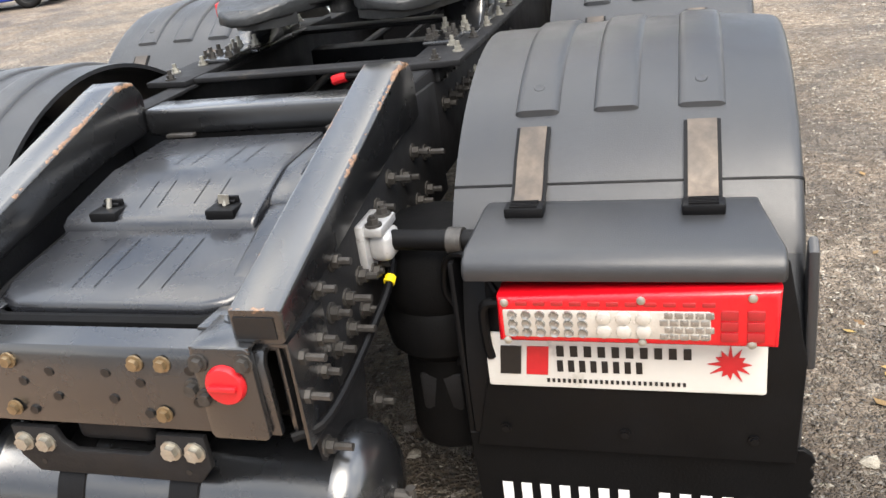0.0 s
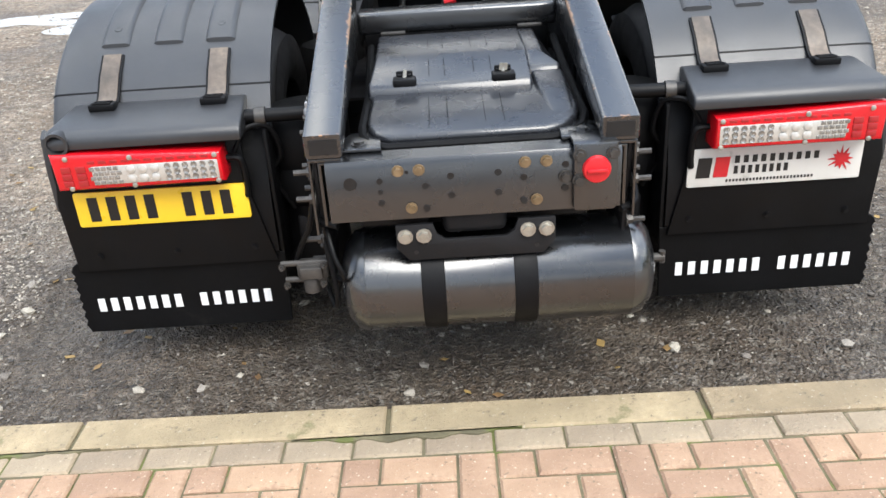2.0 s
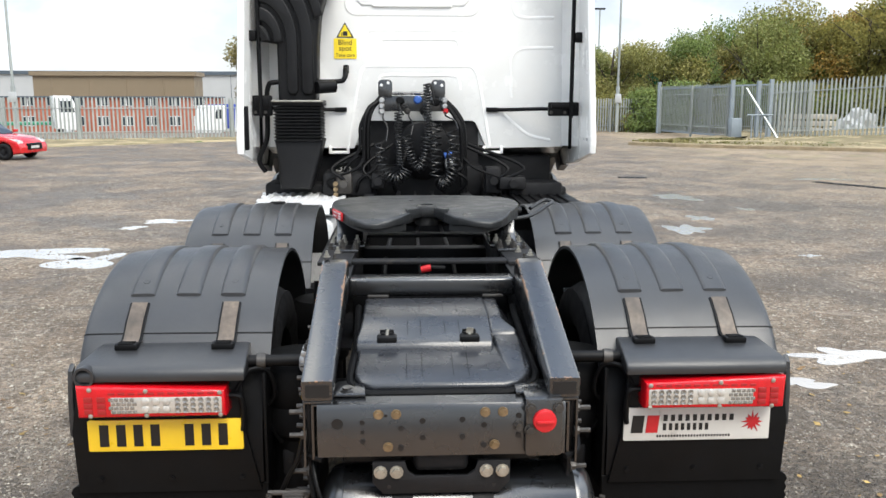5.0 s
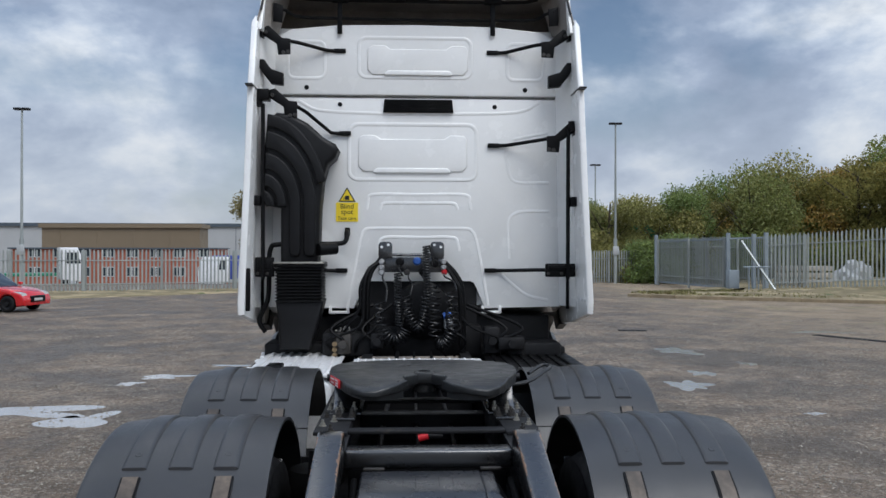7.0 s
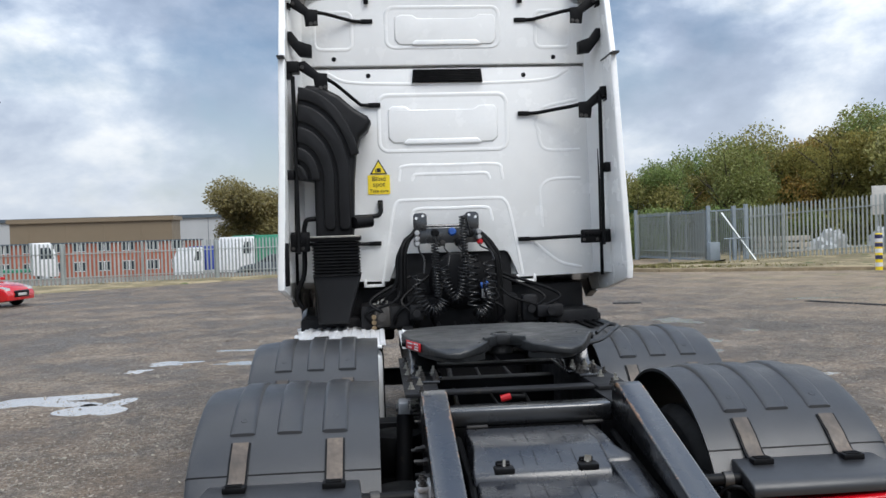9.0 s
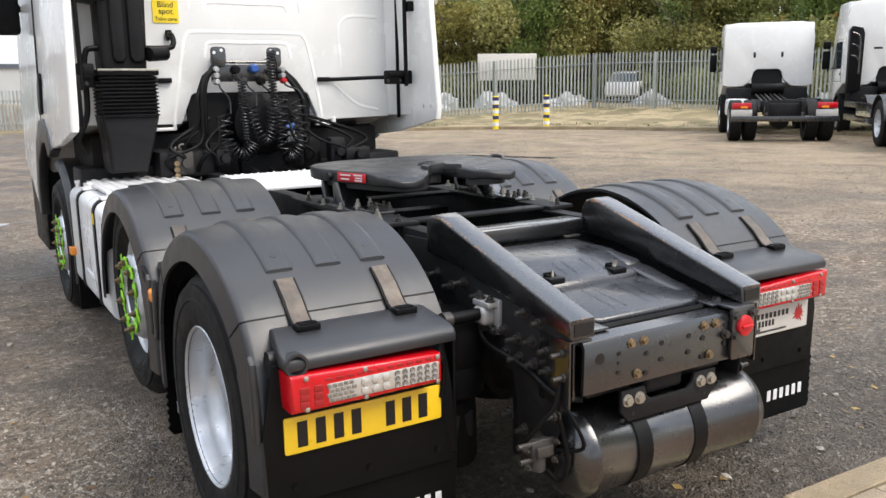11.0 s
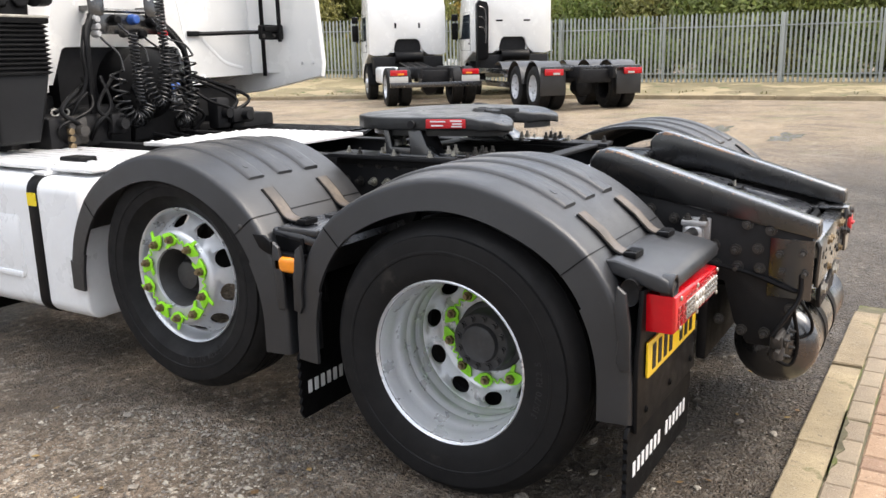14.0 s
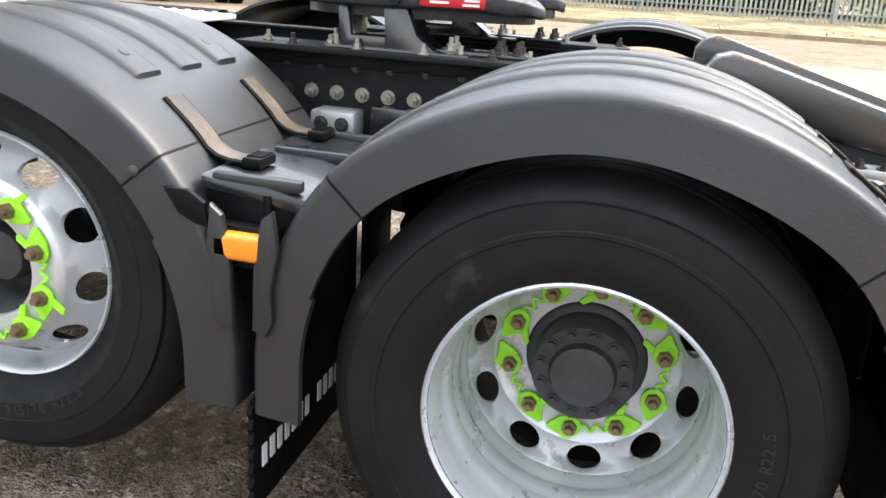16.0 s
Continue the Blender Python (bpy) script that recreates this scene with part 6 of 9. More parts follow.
        box(c, s * 1.22 - 0.026, s * 1.22 + 0.026, 3.50, 4.6, 2.951, 2.963)
        part("panel_gap", c, INK, f, smooth=0)
        # door handle, door gap and arch trim
        c = bmnew()
        prism(c, [(4.70, 1.43), (4.72, 1.66), (4.76, 1.70), (4.84, 1.64), (4.86, 1.47), (4.80, 1.41)], "x", s * 1.236, s * 1.262, 0.008)
        part("door_handle", c, BLACK, f)
        for yy in (4.90,):
            c = bmnew()
            box(c, s * 1.22 - 0.026, s * 1.22 + 0.026, yy, yy + 0.010, 1.36, 3.2)
            part("panel_gap", c, INK, f, smooth=0)
        c = bmnew()
        prism(c, [(4.43, 1.18), (4.53, 1.30), (4.72, 1.385), (5.0, 1.37), (5.32, 1.20), (5.52, 0.88), (5.54, 0.62), (5.40, 0.62), (5.38, 0.85), (5.22, 1.06), (4.95, 1.20), (4.72, 1.22), (4.60, 1.12)], "x", s * 1.19, s * 1.262, 0.012, 3)
        part("arch_trim", c, PLASTIC, f, "dark grey wheel arch trim")
    # roof deflector with its hollow back
    b = bmnew()
    prism(b, [(3.86, 3.80), (3.90, 3.845), (4.6, 3.90), (5.4, 3.78), (5.9, 3.3), (5.86, 3.28), (5.36, 3.74), (4.6, 3.86), (3.90, 3.81)], "x", -1.19, 1.19, 0.006)
    for v in b.verts:
        v.co.z += 0.03 * (abs(v.co.x) / 1.19) ** 2
    roof = part("roof_deflector", b, WHITE, truck, "white roof deflector, open at the back")
    for ob in (roof,):
        ob.data.transform(Matrix.Translation((0, 0, -0.085)))
    for s in (-1, 1):
        c = bmnew()
        prism(c, [(3.71, 3.40), (3.76, 3.56), (3.80, 3.70), (3.83, 3.74), (3.90, 3.775), (4.6, 3.825), (5.4, 3.695), (5.85, 3.215), (4.6, 3.42)], "x", s * 1.165, s * 1.20, 0.010)
        part("deflector_cheek", c, WHITE, roof, smooth=40)
        # inner cheek, turning in towards the wall
        c = bmnew()
        quad = [(1.205, 3.705, 3.44), (1.165, 3.80, 3.735), (1.03, 4.11, 3.725), (1.08, 3.99, 3.44)]
        lo = [c.verts.new((s * x, y, z)) for x, y, z in quad]
        hi = [c.verts.new((s * (x + 0.012), y + 0.02, z)) for x, y, z in quad]
        c.faces.new(lo)
        c.faces.new(hi[::-1])
        for k in range(4):
            c.faces.new((lo[k], hi[k], hi[(k + 1) % 4], lo[(k + 1) % 4]))
        part("inner_cheek", c, LINING, roof, smooth=0)
        c = bmnew()
        box(c, s * 0.585 - 0.018, s * 0.585 + 0.018, 3.955, 3.970, 3.435, 3.70, 0.004)
        part("stay_bracket", c, BLACK, roof)
        c = bmnew()
        box(c, s * 0.585 - 0.065, s * 0.585 + 0.065, 3.93, 3.99, 3.675, 3.715, 0.008)
        part("stay_foot", c, BLACK, roof)
        c = bmnew()
        prism(c, [(s * 1.075, 3.64), (s * 1.00, 3.62), (s * 1.005, 3.49), (s * 1.075, 3.50)], "y", 3.865, 3.885, 0.004)
        part("hinge_plate", c, BLACK, roof)
    c = bmnew()
    tube(c, smooth_path([(-1.05, 3.87, 3.60), (-0.98, 3.91, 3.59), (-0.90, 3.96, 3.562), (-0.6, 3.975, 3.556), (0.0, 3.975, 3.552), (0.6, 3.975, 3.556), (0.90, 3.96, 3.562), (0.98, 3.91, 3.59), (1.05, 3.87, 3.60)]), 0.012, 8)
    part("stay_bar", c, BLACK, roof)
    c = bmnew()
    tube(c, smooth_path([(-0.93, 3.94, 3.712), (-0.8, 3.96, 3.695), (-0.4, 3.96, 3.69), (0.4, 3.96, 3.69), (0.8, 3.96, 3.695), (0.93, 3.94, 3.712)]), 0.013, 8)
    part("stay_bar", c, BLACK, roof)
    # black seal under the lip
    c = bmnew()
    tube(c, smooth_path([(-1.185, 3.74, 3.55), (-1.165, 3.785, 3.70), (-1.12, 3.83, 3.745), (-0.9, 3.855, 3.736), (-0.45, 3.86, 3.718), (0, 3.86, 3.712), (0.45, 3.86, 3.718), (0.9, 3.855, 3.736), (1.12, 3.83, 3.745), (1.165, 3.785, 3.70), (1.185, 3.74, 3.55)]), 0.010, 8)
    part("lip_seal", c, INK, roof)
    c = bmnew()
    box(c, -0.09, 0.09, 3.88, 3.98, 3.685, 3.712, 0.008)
    part("lock_block", c, BLACK, roof)
    for nm, bx in (("deflector_back", (-1.16, 1.16, 4.55, 4.58, 3.35, 3.79)), ("deflector_floor", (-1.16, 1.16, 4.08, 4.55, 3.40, 3.42))):
        c = bmnew()
        box(c, *bx)
        part(nm, c, LINING, roof)
    c = bmnew()
    prism(c, [(3.875, 3.722), (4.55, 3.765), (4.55, 3.755), (3.875, 3.712)], "x", -1.155, 1.155)
    for v in c.verts:
        v.co.z += 0.022 * (abs(v.co.x) / 1.155) ** 2
    part("deflector_lining", c, LINING, roof, "dull brown underside lining")

    # stays and hinges of the side fairings
    def stay(s, x0, z0, x1, z1, y1=3.76, plate=True):
        c = bmnew()
        tube(c, [(s * x0, 3.985, z0), (s * (x0 + 0.06), 3.97, z0 + 0.002), (s * (x1 - 0.1), 3.86, (z0 * 0.25 + z1 * 0.75)), (s * x1, y1, z1)], 0.014, 8)
        box(c, min(s * x0, s * (x0 - 0.09)), max(s * x0, s * (x0 - 0.09)), 3.972, 3.995, z0 - 0.017, z0 + 0.017, 0.004)
        st = part("fairing_stay", c, BLACK, truck)
        if plate:
            c = bmnew()
            up = 0.055 if z1 > 2 else 0.0
            prism(c, [(s * (x1 - 0.05), z1 - 0.05 - up), (s * (x1 + 0.04), z1 - 0.055 - up), (s * (x1 + 0.05), z1 - 0.03), (s * (x1 + 0.15), z1 - 0.02 + up), (s * (x1 + 0.17), z1 + 0.035 + up), (s * (x1 + 0.11), z1 + 0.05 + up), (s * (x1 + 0.01), z1 + 0.015), (s * (x1 - 0.05), z1 + 0.01)], "y", y1 - 0.012, y1 + 0.012, 0.006)
            hp = part("hinge_plate", c, BLACK, st)
            c = bmnew()
            box(c, min(s * (x1 + 0.15), s * 1.2), max(s * (x1 + 0.15), s * 1.2), y1 - 0.05, y1 + 0.06, z1 - 0.04 + up, z1 + 0.04 + up, 0.006)
            part("hinge_block", c, BLACK, st)
            for dx, dz in ((-0.035, -0.035 - up), (0.0, -0.04 - up), (0.13, up)):
                c = bmnew()
                bolt(c, (s * (x1 + dx), y1 - 0.012, z1 + dz), (0, -1, 0), 0.011, 0.010)
                part("bolt", c, BOLT, st)
    for s, x0, x1, z0, z1 in ((1, 0.96, 1.185, 1.59, 1.69), (-1, -1.185, -1.045, 1.59, 1.735)):
        xa = 0.615 * s
        c = bmnew()
        tube(c, [(xa, 3.985, 1.632), (xa + 0.05 * s, 3.965, 1.632), (s * 0.90, 3.84, 1.640), (s * 1.06, 3.765, 1.643)], 0.014, 8)
        box(c, min(xa, xa - 0.09 * s), max(xa, xa - 0.09 * s), 3.972, 3.995, 1.615, 1.649, 0.004)
        st = part("fairing_stay", c, BLACK, truck)
        c = bmnew()
        prism(c, round_rect(x0, x1, z0, z1, 0.012), "y", 3.745, 3.775, 0.005)
        box(c, x0 + 0.02, x1 - 0.02, 3.728, 3.748, z0 + 0.055, z1 - 0.012, 0.004)
        part("hinge_plate", c, BLACK, st)
        for dx in (0.02, 0.12 if s > 0 else 0.09):
            c = bmnew()
            bolt(c, (x0 + dx, 3.745, z0 + 0.025), (0, -1, 0), 0.009, 0.008)
            part("bolt", c, BOLT, st)
    stay(1, 0.64, 2.595, 1.02, 2.63)
    stay(-1, 0.59, 2.68, 0.93, 2.87)
    for s in (-1, 1):
        stay(s, 0.63, 3.31, 0.99, 3.35, 3.83)
        c = bmnew()
        prism(c, [(s * 0.99, 3.01), (s * 1.08, 3.02), (s * 1.15, 3.11), (s * 1.20, 3.20), (s * 1.13, 3.20), (s * 1.08, 3.13), (s * 0.99, 3.10)], "y", 3.80, 3.86, 0.008)
        part("hinge_plate", c, BLACK, truck)
        c = bmnew()
        ztop = 2.70 if s > 0 else 2.86
        tube(c, [(s * 1.122, 3.725, 1.575), (s * 1.128, 3.745, ztop)], 0.015, 10)
        pole = part("hinge_rod", c, BLACK, truck)
        c = bmnew()
        for z in (2.15,):
            box(c, s * 1.17 - 0.03, s * 1.17 + 0.03, 3.70, 3.79, z - 0.035, z + 0.035, 0.006)
        part("hinge_plate", c, BLACK, pole)
        c = bmnew()
        tube(c, [(s * 1.16, 3.75, ztop - 0.02), (s * 1.16, 3.75, ztop + 0.05)], 0.032, 12)
        part("hinge_knuckle", c, BLACK, pole)
    c = bmnew()
    box(c, -1.20, -1.17, 3.46, 3.50, 1.36, 1.66, 0.006)
    part("edge_strip", c, BLACK, truck)

    # warning sticker
    c = bmnew()
    prism(c, round_rect(-0.614, -0.446, 2.006, 2.152, 0.006), "y", 3.994, 4.001)
    sticker = part("warning_sticker", c, STICK_YELLOW, wall, "yellow blind spot warning sticker", smooth=0)
    c = bmnew()
    prism(c, [(-0.596, 2.158), (-0.464, 2.158), (-0.530, 2.270)], "y", 3.995, 4.001)
    part("warning_triangle", c, INK, wall, smooth=0)
    c = bmnew()
    prism(c, [(-0.581, 2.166), (-0.479, 2.166), (-0.530, 2.254)], "y", 3.993, 3.996)
    part("warning_field", c, STICK_YELLOW, wall, smooth=0)
    c = bmnew()
    prism(c, round_rect(-0.545, -0.512, 2.172, 2.204, 0.005), "y", 3.9915, 3.9935)
    box(c, -0.556, -0.550, 3.9915, 3.9935, 2.172, 2.196)
    part("warning_icon", c, INK, wall, smooth=0)
    for text, z, size in (("Blind", 2.106, 0.050), ("spot", 2.064, 0.050), ("Take care", 2.020, 0.034)):
        cu = bpy.data.curves.new("words", "FONT")
        cu.body, cu.size, cu.align_x, cu.extrude = text, size * 1.05, "CENTER", 0.0006
        ob = new("words", cu)
        dg = bpy.context.evaluated_depsgraph_get()
        me = bpy.data.meshes.new_from_object(ob.evaluated_get(dg))
        bpy.data.objects.remove(ob)
        me.materials.clear()
        me.materials.append(INK)
        o = part("words", me, INK, wall)
        o.matrix_basis = pose(-0.530, 3.9925, z, 90, 0, 0)

    # grab rail beside the sticker
    c = bmnew()
    tube(c, smooth_path([(-0.525, 3.985, 1.93), (-0.525, 3.90, 1.92), (-0.53, 3.86, 1.86), (-0.60, 3.85, 1.835), (-1.0, 3.80, 1.83), (-1.08, 3.80, 1.79), (-1.09, 3.80, 1.6), (-1.10, 3.80, 1.42), (-1.16, 3.80, 1.27), (-1.12, 3.82, 1.18)]), 0.018, 10)
    box(c, -0.545, -0.505, 3.96, 3.995, 1.895, 1.96, 0.008)
    part("grab_rail", c, BLACK, truck)

    # air intake: broad ribbed duct, bellows and lower box
    c = bmnew()
    edge = [(-1.10, 2.74), (-1.03, 2.80), (-0.93, 2.79), (-0.80, 2.72), (-0.70, 2.63), (-0.655, 2.60), (-0.60, 2.57), (-0.575, 2.53), (-0.60, 2.47), (-0.655, 2.42), (-0.69, 2.30), (-0.71, 2.10), (-0.72, 1.80), (-0.73, 1.66), (-1.0, 1.66), (-1.0, 1.80), (-1.0, 2.10), (-1.12, 2.12), (-1.13, 2.40)]
    prism(c, edge, "y", 3.74, 3.985, 0.035, 3)
    duct = part("intake_duct", c, DUCT, truck, "black moulded plastic air intake duct", smooth=45)
    # raised bands that turn from the edge down the duct, with grooves between
    for r1, r0, a1, zend in ((0.68, 0.585, 74, 2.02), (0.555, 0.425, 84, 1.74), (0.395, 0.275, 86, 1.74), (0.245, 0.15, 90, 2.02), (0.12, 0.03, 88, None)):
        c = bmnew()
        cx, cz = -1.125, 2.105
        def at(r, a):
            return (cx + 0.70 * r * math.sin(radians(a)), cz + r * math.cos(radians(a)))
        outer = [at(r1, 4 + (a1 - 4) * k / 12) for k in range(13)]
        inner = [at(r0, 4 + (a1 - 4) * k / 12) for k in range(13)]
        tail = []
        if zend:
            xo, xi = min(outer[-1][0], -0.735), max(inner[-1][0], -0.985)
            tail = [(xo, zend + 0.03), (xo - 0.02, zend), (xi + 0.02, zend), (xi, zend + 0.03)] if xo - xi > 0.05 else []
        prism(c, outer + tail + inner[::-1], "y", 3.716, 3.745, 0.014, 3)
        part("duct_rib", c, DUCT, duct, smooth=60)
    c = bmnew()
    rings = []
    for k in range(23):
        g = 0.0 if k % 2 else 0.018
        z = 1.405 + 0.0115 * k
        rings.append([c.verts.new(p) for p in ((-1.03 + g, 3.672 + g, z), (-0.684 - g, 3.672 + g, z), (-0.684 - g, 3.975, z), (-1.03 + g, 3.975, z))])
    for A, B in zip(rings, rings[1:]):
        for k in range(4):
            c.faces.new((A[k], A[(k + 1) % 4], B[(k + 1) % 4], B[k]))
    part("bellows", c, DUCT, duct, "ribbed rubber bellows")
    c = bmnew()
    box(c, -1.04, -0.675, 3.67, 3.98, 1.66, 1.70, 0.01)
    part("duct_collar", c, BLACK, duct)
    c = bmnew()
    box(c, -1.038, -0.677, 3.662, 3.674, 1.688, 1.702, 0.003)
    part("clamp_band", c, ZINC, duct, "bright steel clamp band")
    c = bmnew()
    tube(c, [(-0.72, 3.72, 1.79), (-0.60, 3.80, 1.80)], 0.045, 12)
    part("duct_spigot", c, BLACK, duct)
    c = bmnew()
    prism(c, [(-1.03, 1.42), (-0.68, 1.42), (-0.73, 1.22), (-0.78, 1.06), (-1.0, 1.06), (-1.01, 1.25)], "y", 3.70, 3.98, 0.025, 3)
    part("intake_box", c, DUCT, duct)

    # dark works under and behind the cab
    for nm, bx, r in (("gearbox_tunnel", (-0.42, 0.47, 4.03, 4.5, 1.1, 1.55), 0), ("cab_floor", (-1.05, 1.05, 4.10, 4.9, 1.02, 1.28), 0.02), ("spring_housing", (-0.70, -0.30, 3.75, 4.2, 1.0, 1.18), 0.03), ("side_screen", (0.68, 1.09, 3.80, 4.10, 0.95, 1.095), 0.02), ("cab_cross_beam", (-0.45, 0.5, 3.9, 4.05, 0.98, 1.22), 0.03), ("wheel_housing", (-1.15, -0.45, 3.95, 4.3, 0.9, 1.08), 0.02), ("wheel_housing", (0.45, 1.15, 3.95, 4.3, 0.9, 1.05), 0.02)):
        c = bmnew()
        box(c, *bx, r)
        part(nm, c, CHASSIS_DARK, truck)
    c = bmnew()
    lathe(c, [(0.02, 3.80), (0.15, 3.81), (0.21, 3.84), (0.22, 3.95), (0.22, 4.05)], (0.05, 0, 1.33), "y", 36)
    part("engine_cover", c, BLACK, truck)
    for pts, r in (([(-0.365, 3.82, 1.0), (-0.365, 3.82, 1.46), (-0.34, 3.84, 1.62), (-0.27, 3.88, 1.72)], 0.019), ([(0.20, 3.88, 1.71), (0.30, 3.84, 1.60), (0.345, 3.82, 1.46), (0.355, 3.82, 1.0)], 0.019), ([(-0.395, 3.79, 1.0), (-0.39, 3.79, 1.48), (-0.36, 3.82, 1.63), (-0.28, 3.87, 1.70)], 0.017), ([(0.20, 3.87, 1.69), (0.28, 3.82, 1.58), (0.325, 3.79, 1.45), (0.33, 3.79, 1.02)], 0.017), ([(-0.62, 3.80, 1.20), (-0.47, 3.78, 1.28), (-0.42, 3.78, 1.38), (-0.415, 3.79, 1.52), (-0.35, 3.84, 1.66)], 0.012), ([(-0.58, 3.79, 1.10), (-0.50, 3.77, 1.24), (-0.43, 3.77, 1.30)], 0.010)):
        c = bmnew()
        tube(c, smooth_path(pts), r, 10)
        part("cab_frame_post", c, BLACK, truck)
    for i, (x, y, z, dx, dy, dz) in enumerate(((-0.60, 3.72, 1.02, 0.12, 0.10, 0.16), (0.60, 3.70, 1.05, 0.2, 0.14, 0.1), (0.50, 3.74, 1.02, 0.12, 0.1, 0.2), (-0.34, 3.70, 1.06, 0.1, 0.06, 0.12))):
        c = bmnew()
        box(c, x, x + dx, y, y + dy, z, z + dz, 0.02, 2)
        tube(c, [(x + dx / 2, y, z + dz / 2), (x + dx / 2, y - 0.05, z + dz / 2)], 0.03, 12)
        part("valve", c, CHASSIS_DARK if i else CAST, truck)
    rnd = random.Random(3)
    for k in range(10):
        x = rnd.uniform(-0.65, 0.65)
        c = bmnew()
        tube(c, smooth_path([(x, 3.78, 1.0), (x + rnd.uniform(-0.1, 0.1), 3.72, 1.12), (x + rnd.uniform(-0.2, 0.2), 3.74, 1.22), (x * 0.6 + rnd.uniform(-0.1, 0.1), 3.86, 1.38)]), rnd.uniform(0.008, 0.014), 8)
        part("air_line", c, BLACK, truck)
    # coupling bar with suzie coils
    c = bmnew()
    box(c, -0.285, 0.210, 3.885, 3.900, 1.620, 1.735, 0.004)
    for x in (-0.234, 0.157):
        prism(c, round_rect(x - 0.052, x + 0.052, 1.72, 1.852, 0.03), "y", 3.870, 3.882, 0.003)
        box(c, x - 0.02, x + 0.02, 3.88, 4.0, 1.75, 1.78)
    tube(c, [(-0.19, 3.885, 1.752), (0.11, 3.885, 1.752)], 0.012, 8)
    bar = part("coupling_bar", c, CHASSIS, truck, "grey bracket carrying the trailer air and electric lines")
    for x, z in ((-0.262, 1.812), (-0.212, 1.828), (0.135, 1.828), (0.184, 1.812)):
        c = bmnew()
        tube(c, [(x, 3.868, z), (x, 3.872, z)], 0.011, 10)
        part("bolt_hole", c, WHITE_INK, bar)
    for x, z, m in ((-0.262, 1.70, CAST_ALLOY), (-0.262, 1.66, CAST_ALLOY), (-0.262, 1.62, CAST_ALLOY), (-0.125, 1.70, BLACK), (0.005, 1.705, BLUE), (0.14, 1.69, BLACK), (0.205, 1.70, CAST_ALLOY), (0.205, 1.66, CAST_ALLOY), (0.212, 1.625, RED), (-0.072, 1.622, BOLT), (0.05, 1.622, BLACK)):
        c = bmnew()
        lathe_at(c, Vector((x, 3.885, z)), (0, -1, 0), [(0.020, 0), (0.024, 0.02), (0.019, 0.03), (0.019, 0.05), (0.014, 0.056), (0.001, 0.056)] if m not in (BLUE, BLACK) else [(0.030, 0), (0.032, 0.02), (0.027, 0.03), (0.027, 0.05), (0.02, 0.056), (0.001, 0.056)], 14)
        part("coupling", c, m, bar)
    def coil_along(path, R, turns, r, y=3.70):
        """A helix wound along a smooth line of (x, z) points."""
        line = smooth_path([(x, y, z) for x, z in path], 24)
        n = int(turns * 12)
        pts = []
        for k in range(n + 1):
            q = k / n * (len(line) - 1)
            i = min(int(q), len(line) - 2)
            p = line[i].lerp(line[i + 1], q - i)
            t = (line[i + 1] - line[i]).normalized()
            u = Vector((0, 1, 0))
            v = t.cross(u).normalized()
            a = 2 * math.pi * turns * k / n
            pts.append(p + (u * math.sin(a) + v * math.cos(a)) * R)
        b = bmnew()
        tube(b, pts, r, 6)
        return b, pts[0], pts[-1]
    for path, R, turns, r, lead in (
            ([(-0.270, 1.41), (-0.262, 1.25), (-0.230, 1.165), (-0.165, 1.13), (-0.105, 1.165), (-0.082, 1.21)], 0.044, 13, 0.0056, (-0.25, 1.60)),
            ([(-0.140, 1.62), (-0.137, 1.43), (-0.130, 1.235)], 0.025, 19, 0.0056, (-0.13, 1.68)),
            ([(-0.080, 1.45), (-0.055, 1.31), (0.010, 1.215), (0.053, 1.31), (0.062, 1.44)], 0.033, 19, 0.005, (-0.06, 1.61)),
            ([(0.068, 1.82), (0.073, 1.60), (0.085, 1.37)], 0.024, 22, 0.006, (0.12, 1.71)),
            ([(0.126, 1.53), (0.130, 1.34), (0.134, 1.15)], 0.045, 8, 0.0056, (0.05, 1.61)),
            ([(0.252, 1.49), (0.264, 1.30), (0.245, 1.17), (0.195, 1.10), (0.15, 1.11)], 0.042, 14, 0.0056, (0.21, 1.62))):
        c, p0, p1 = coil_along(path, R, turns, r)
        su = part("coiled_hose", c, HOSE, truck, "black coiled trailer hose")
        c = bmnew()
        mid = Vector(((p0.x + lead[0]) / 2 + 0.02, 3.68, min(p0.z, lead[1]) - 0.02 if p0.z > lead[1] - 0.1 else (p0.z + lead[1]) / 2))
        tube(c, smooth_path([(lead[0], 3.84, lead[1]), (lead[0], 3.80, lead[1] - 0.03), (mid.x, 3.74, mid.z), p0]), r * 1.1, 8)
        part("hose_lead", c, HOSE, su)
    c = bmnew()
    box(c, 0.205, 0.275, 3.80, 3.87, 1.20, 1.275, 0.01)
    box(c, 0.218, 0.262, 3.785, 3.802, 1.215, 1.26, 0.006)
    part("plug", c, CAST_ALLOY, truck, "bright alloy trailer plug in its holder")
    c = bmnew()
    tube(c, [(0.20, 3.82, 1.295), (0.26, 3.82, 1.305)], 0.026, 12)
    part("plug_cap", c, BLUE, truck)
    # double pipe clip, with the valve and the bright rod below it
    c = bmnew()
    for dx in (-0.032, 0.032):
        tube(c, [(-0.553 + dx + 0.022 * math.cos(a * math.pi / 4), 3.854, 1.196 + 0.020 * math.sin(a * math.pi / 4)) for a in range(9)], 0.006, 6)
    part("pipe_clip", c, SIGN, truck)
    c = bmnew()
    tube(c, [(-0.425, 3.80, 0.98), (-0.425, 3.80, 1.14)], 0.008, 8)
    part("lock_rod", c, ZINC, truck)
    for z in (1.02, 1.06, 1.10):
        c = bmnew()
        tube(c, [(-0.60, 3.70, z), (-0.60, 3.72, z)], 0.018, 10)
        part("valve_port", c, BRASS, truck)

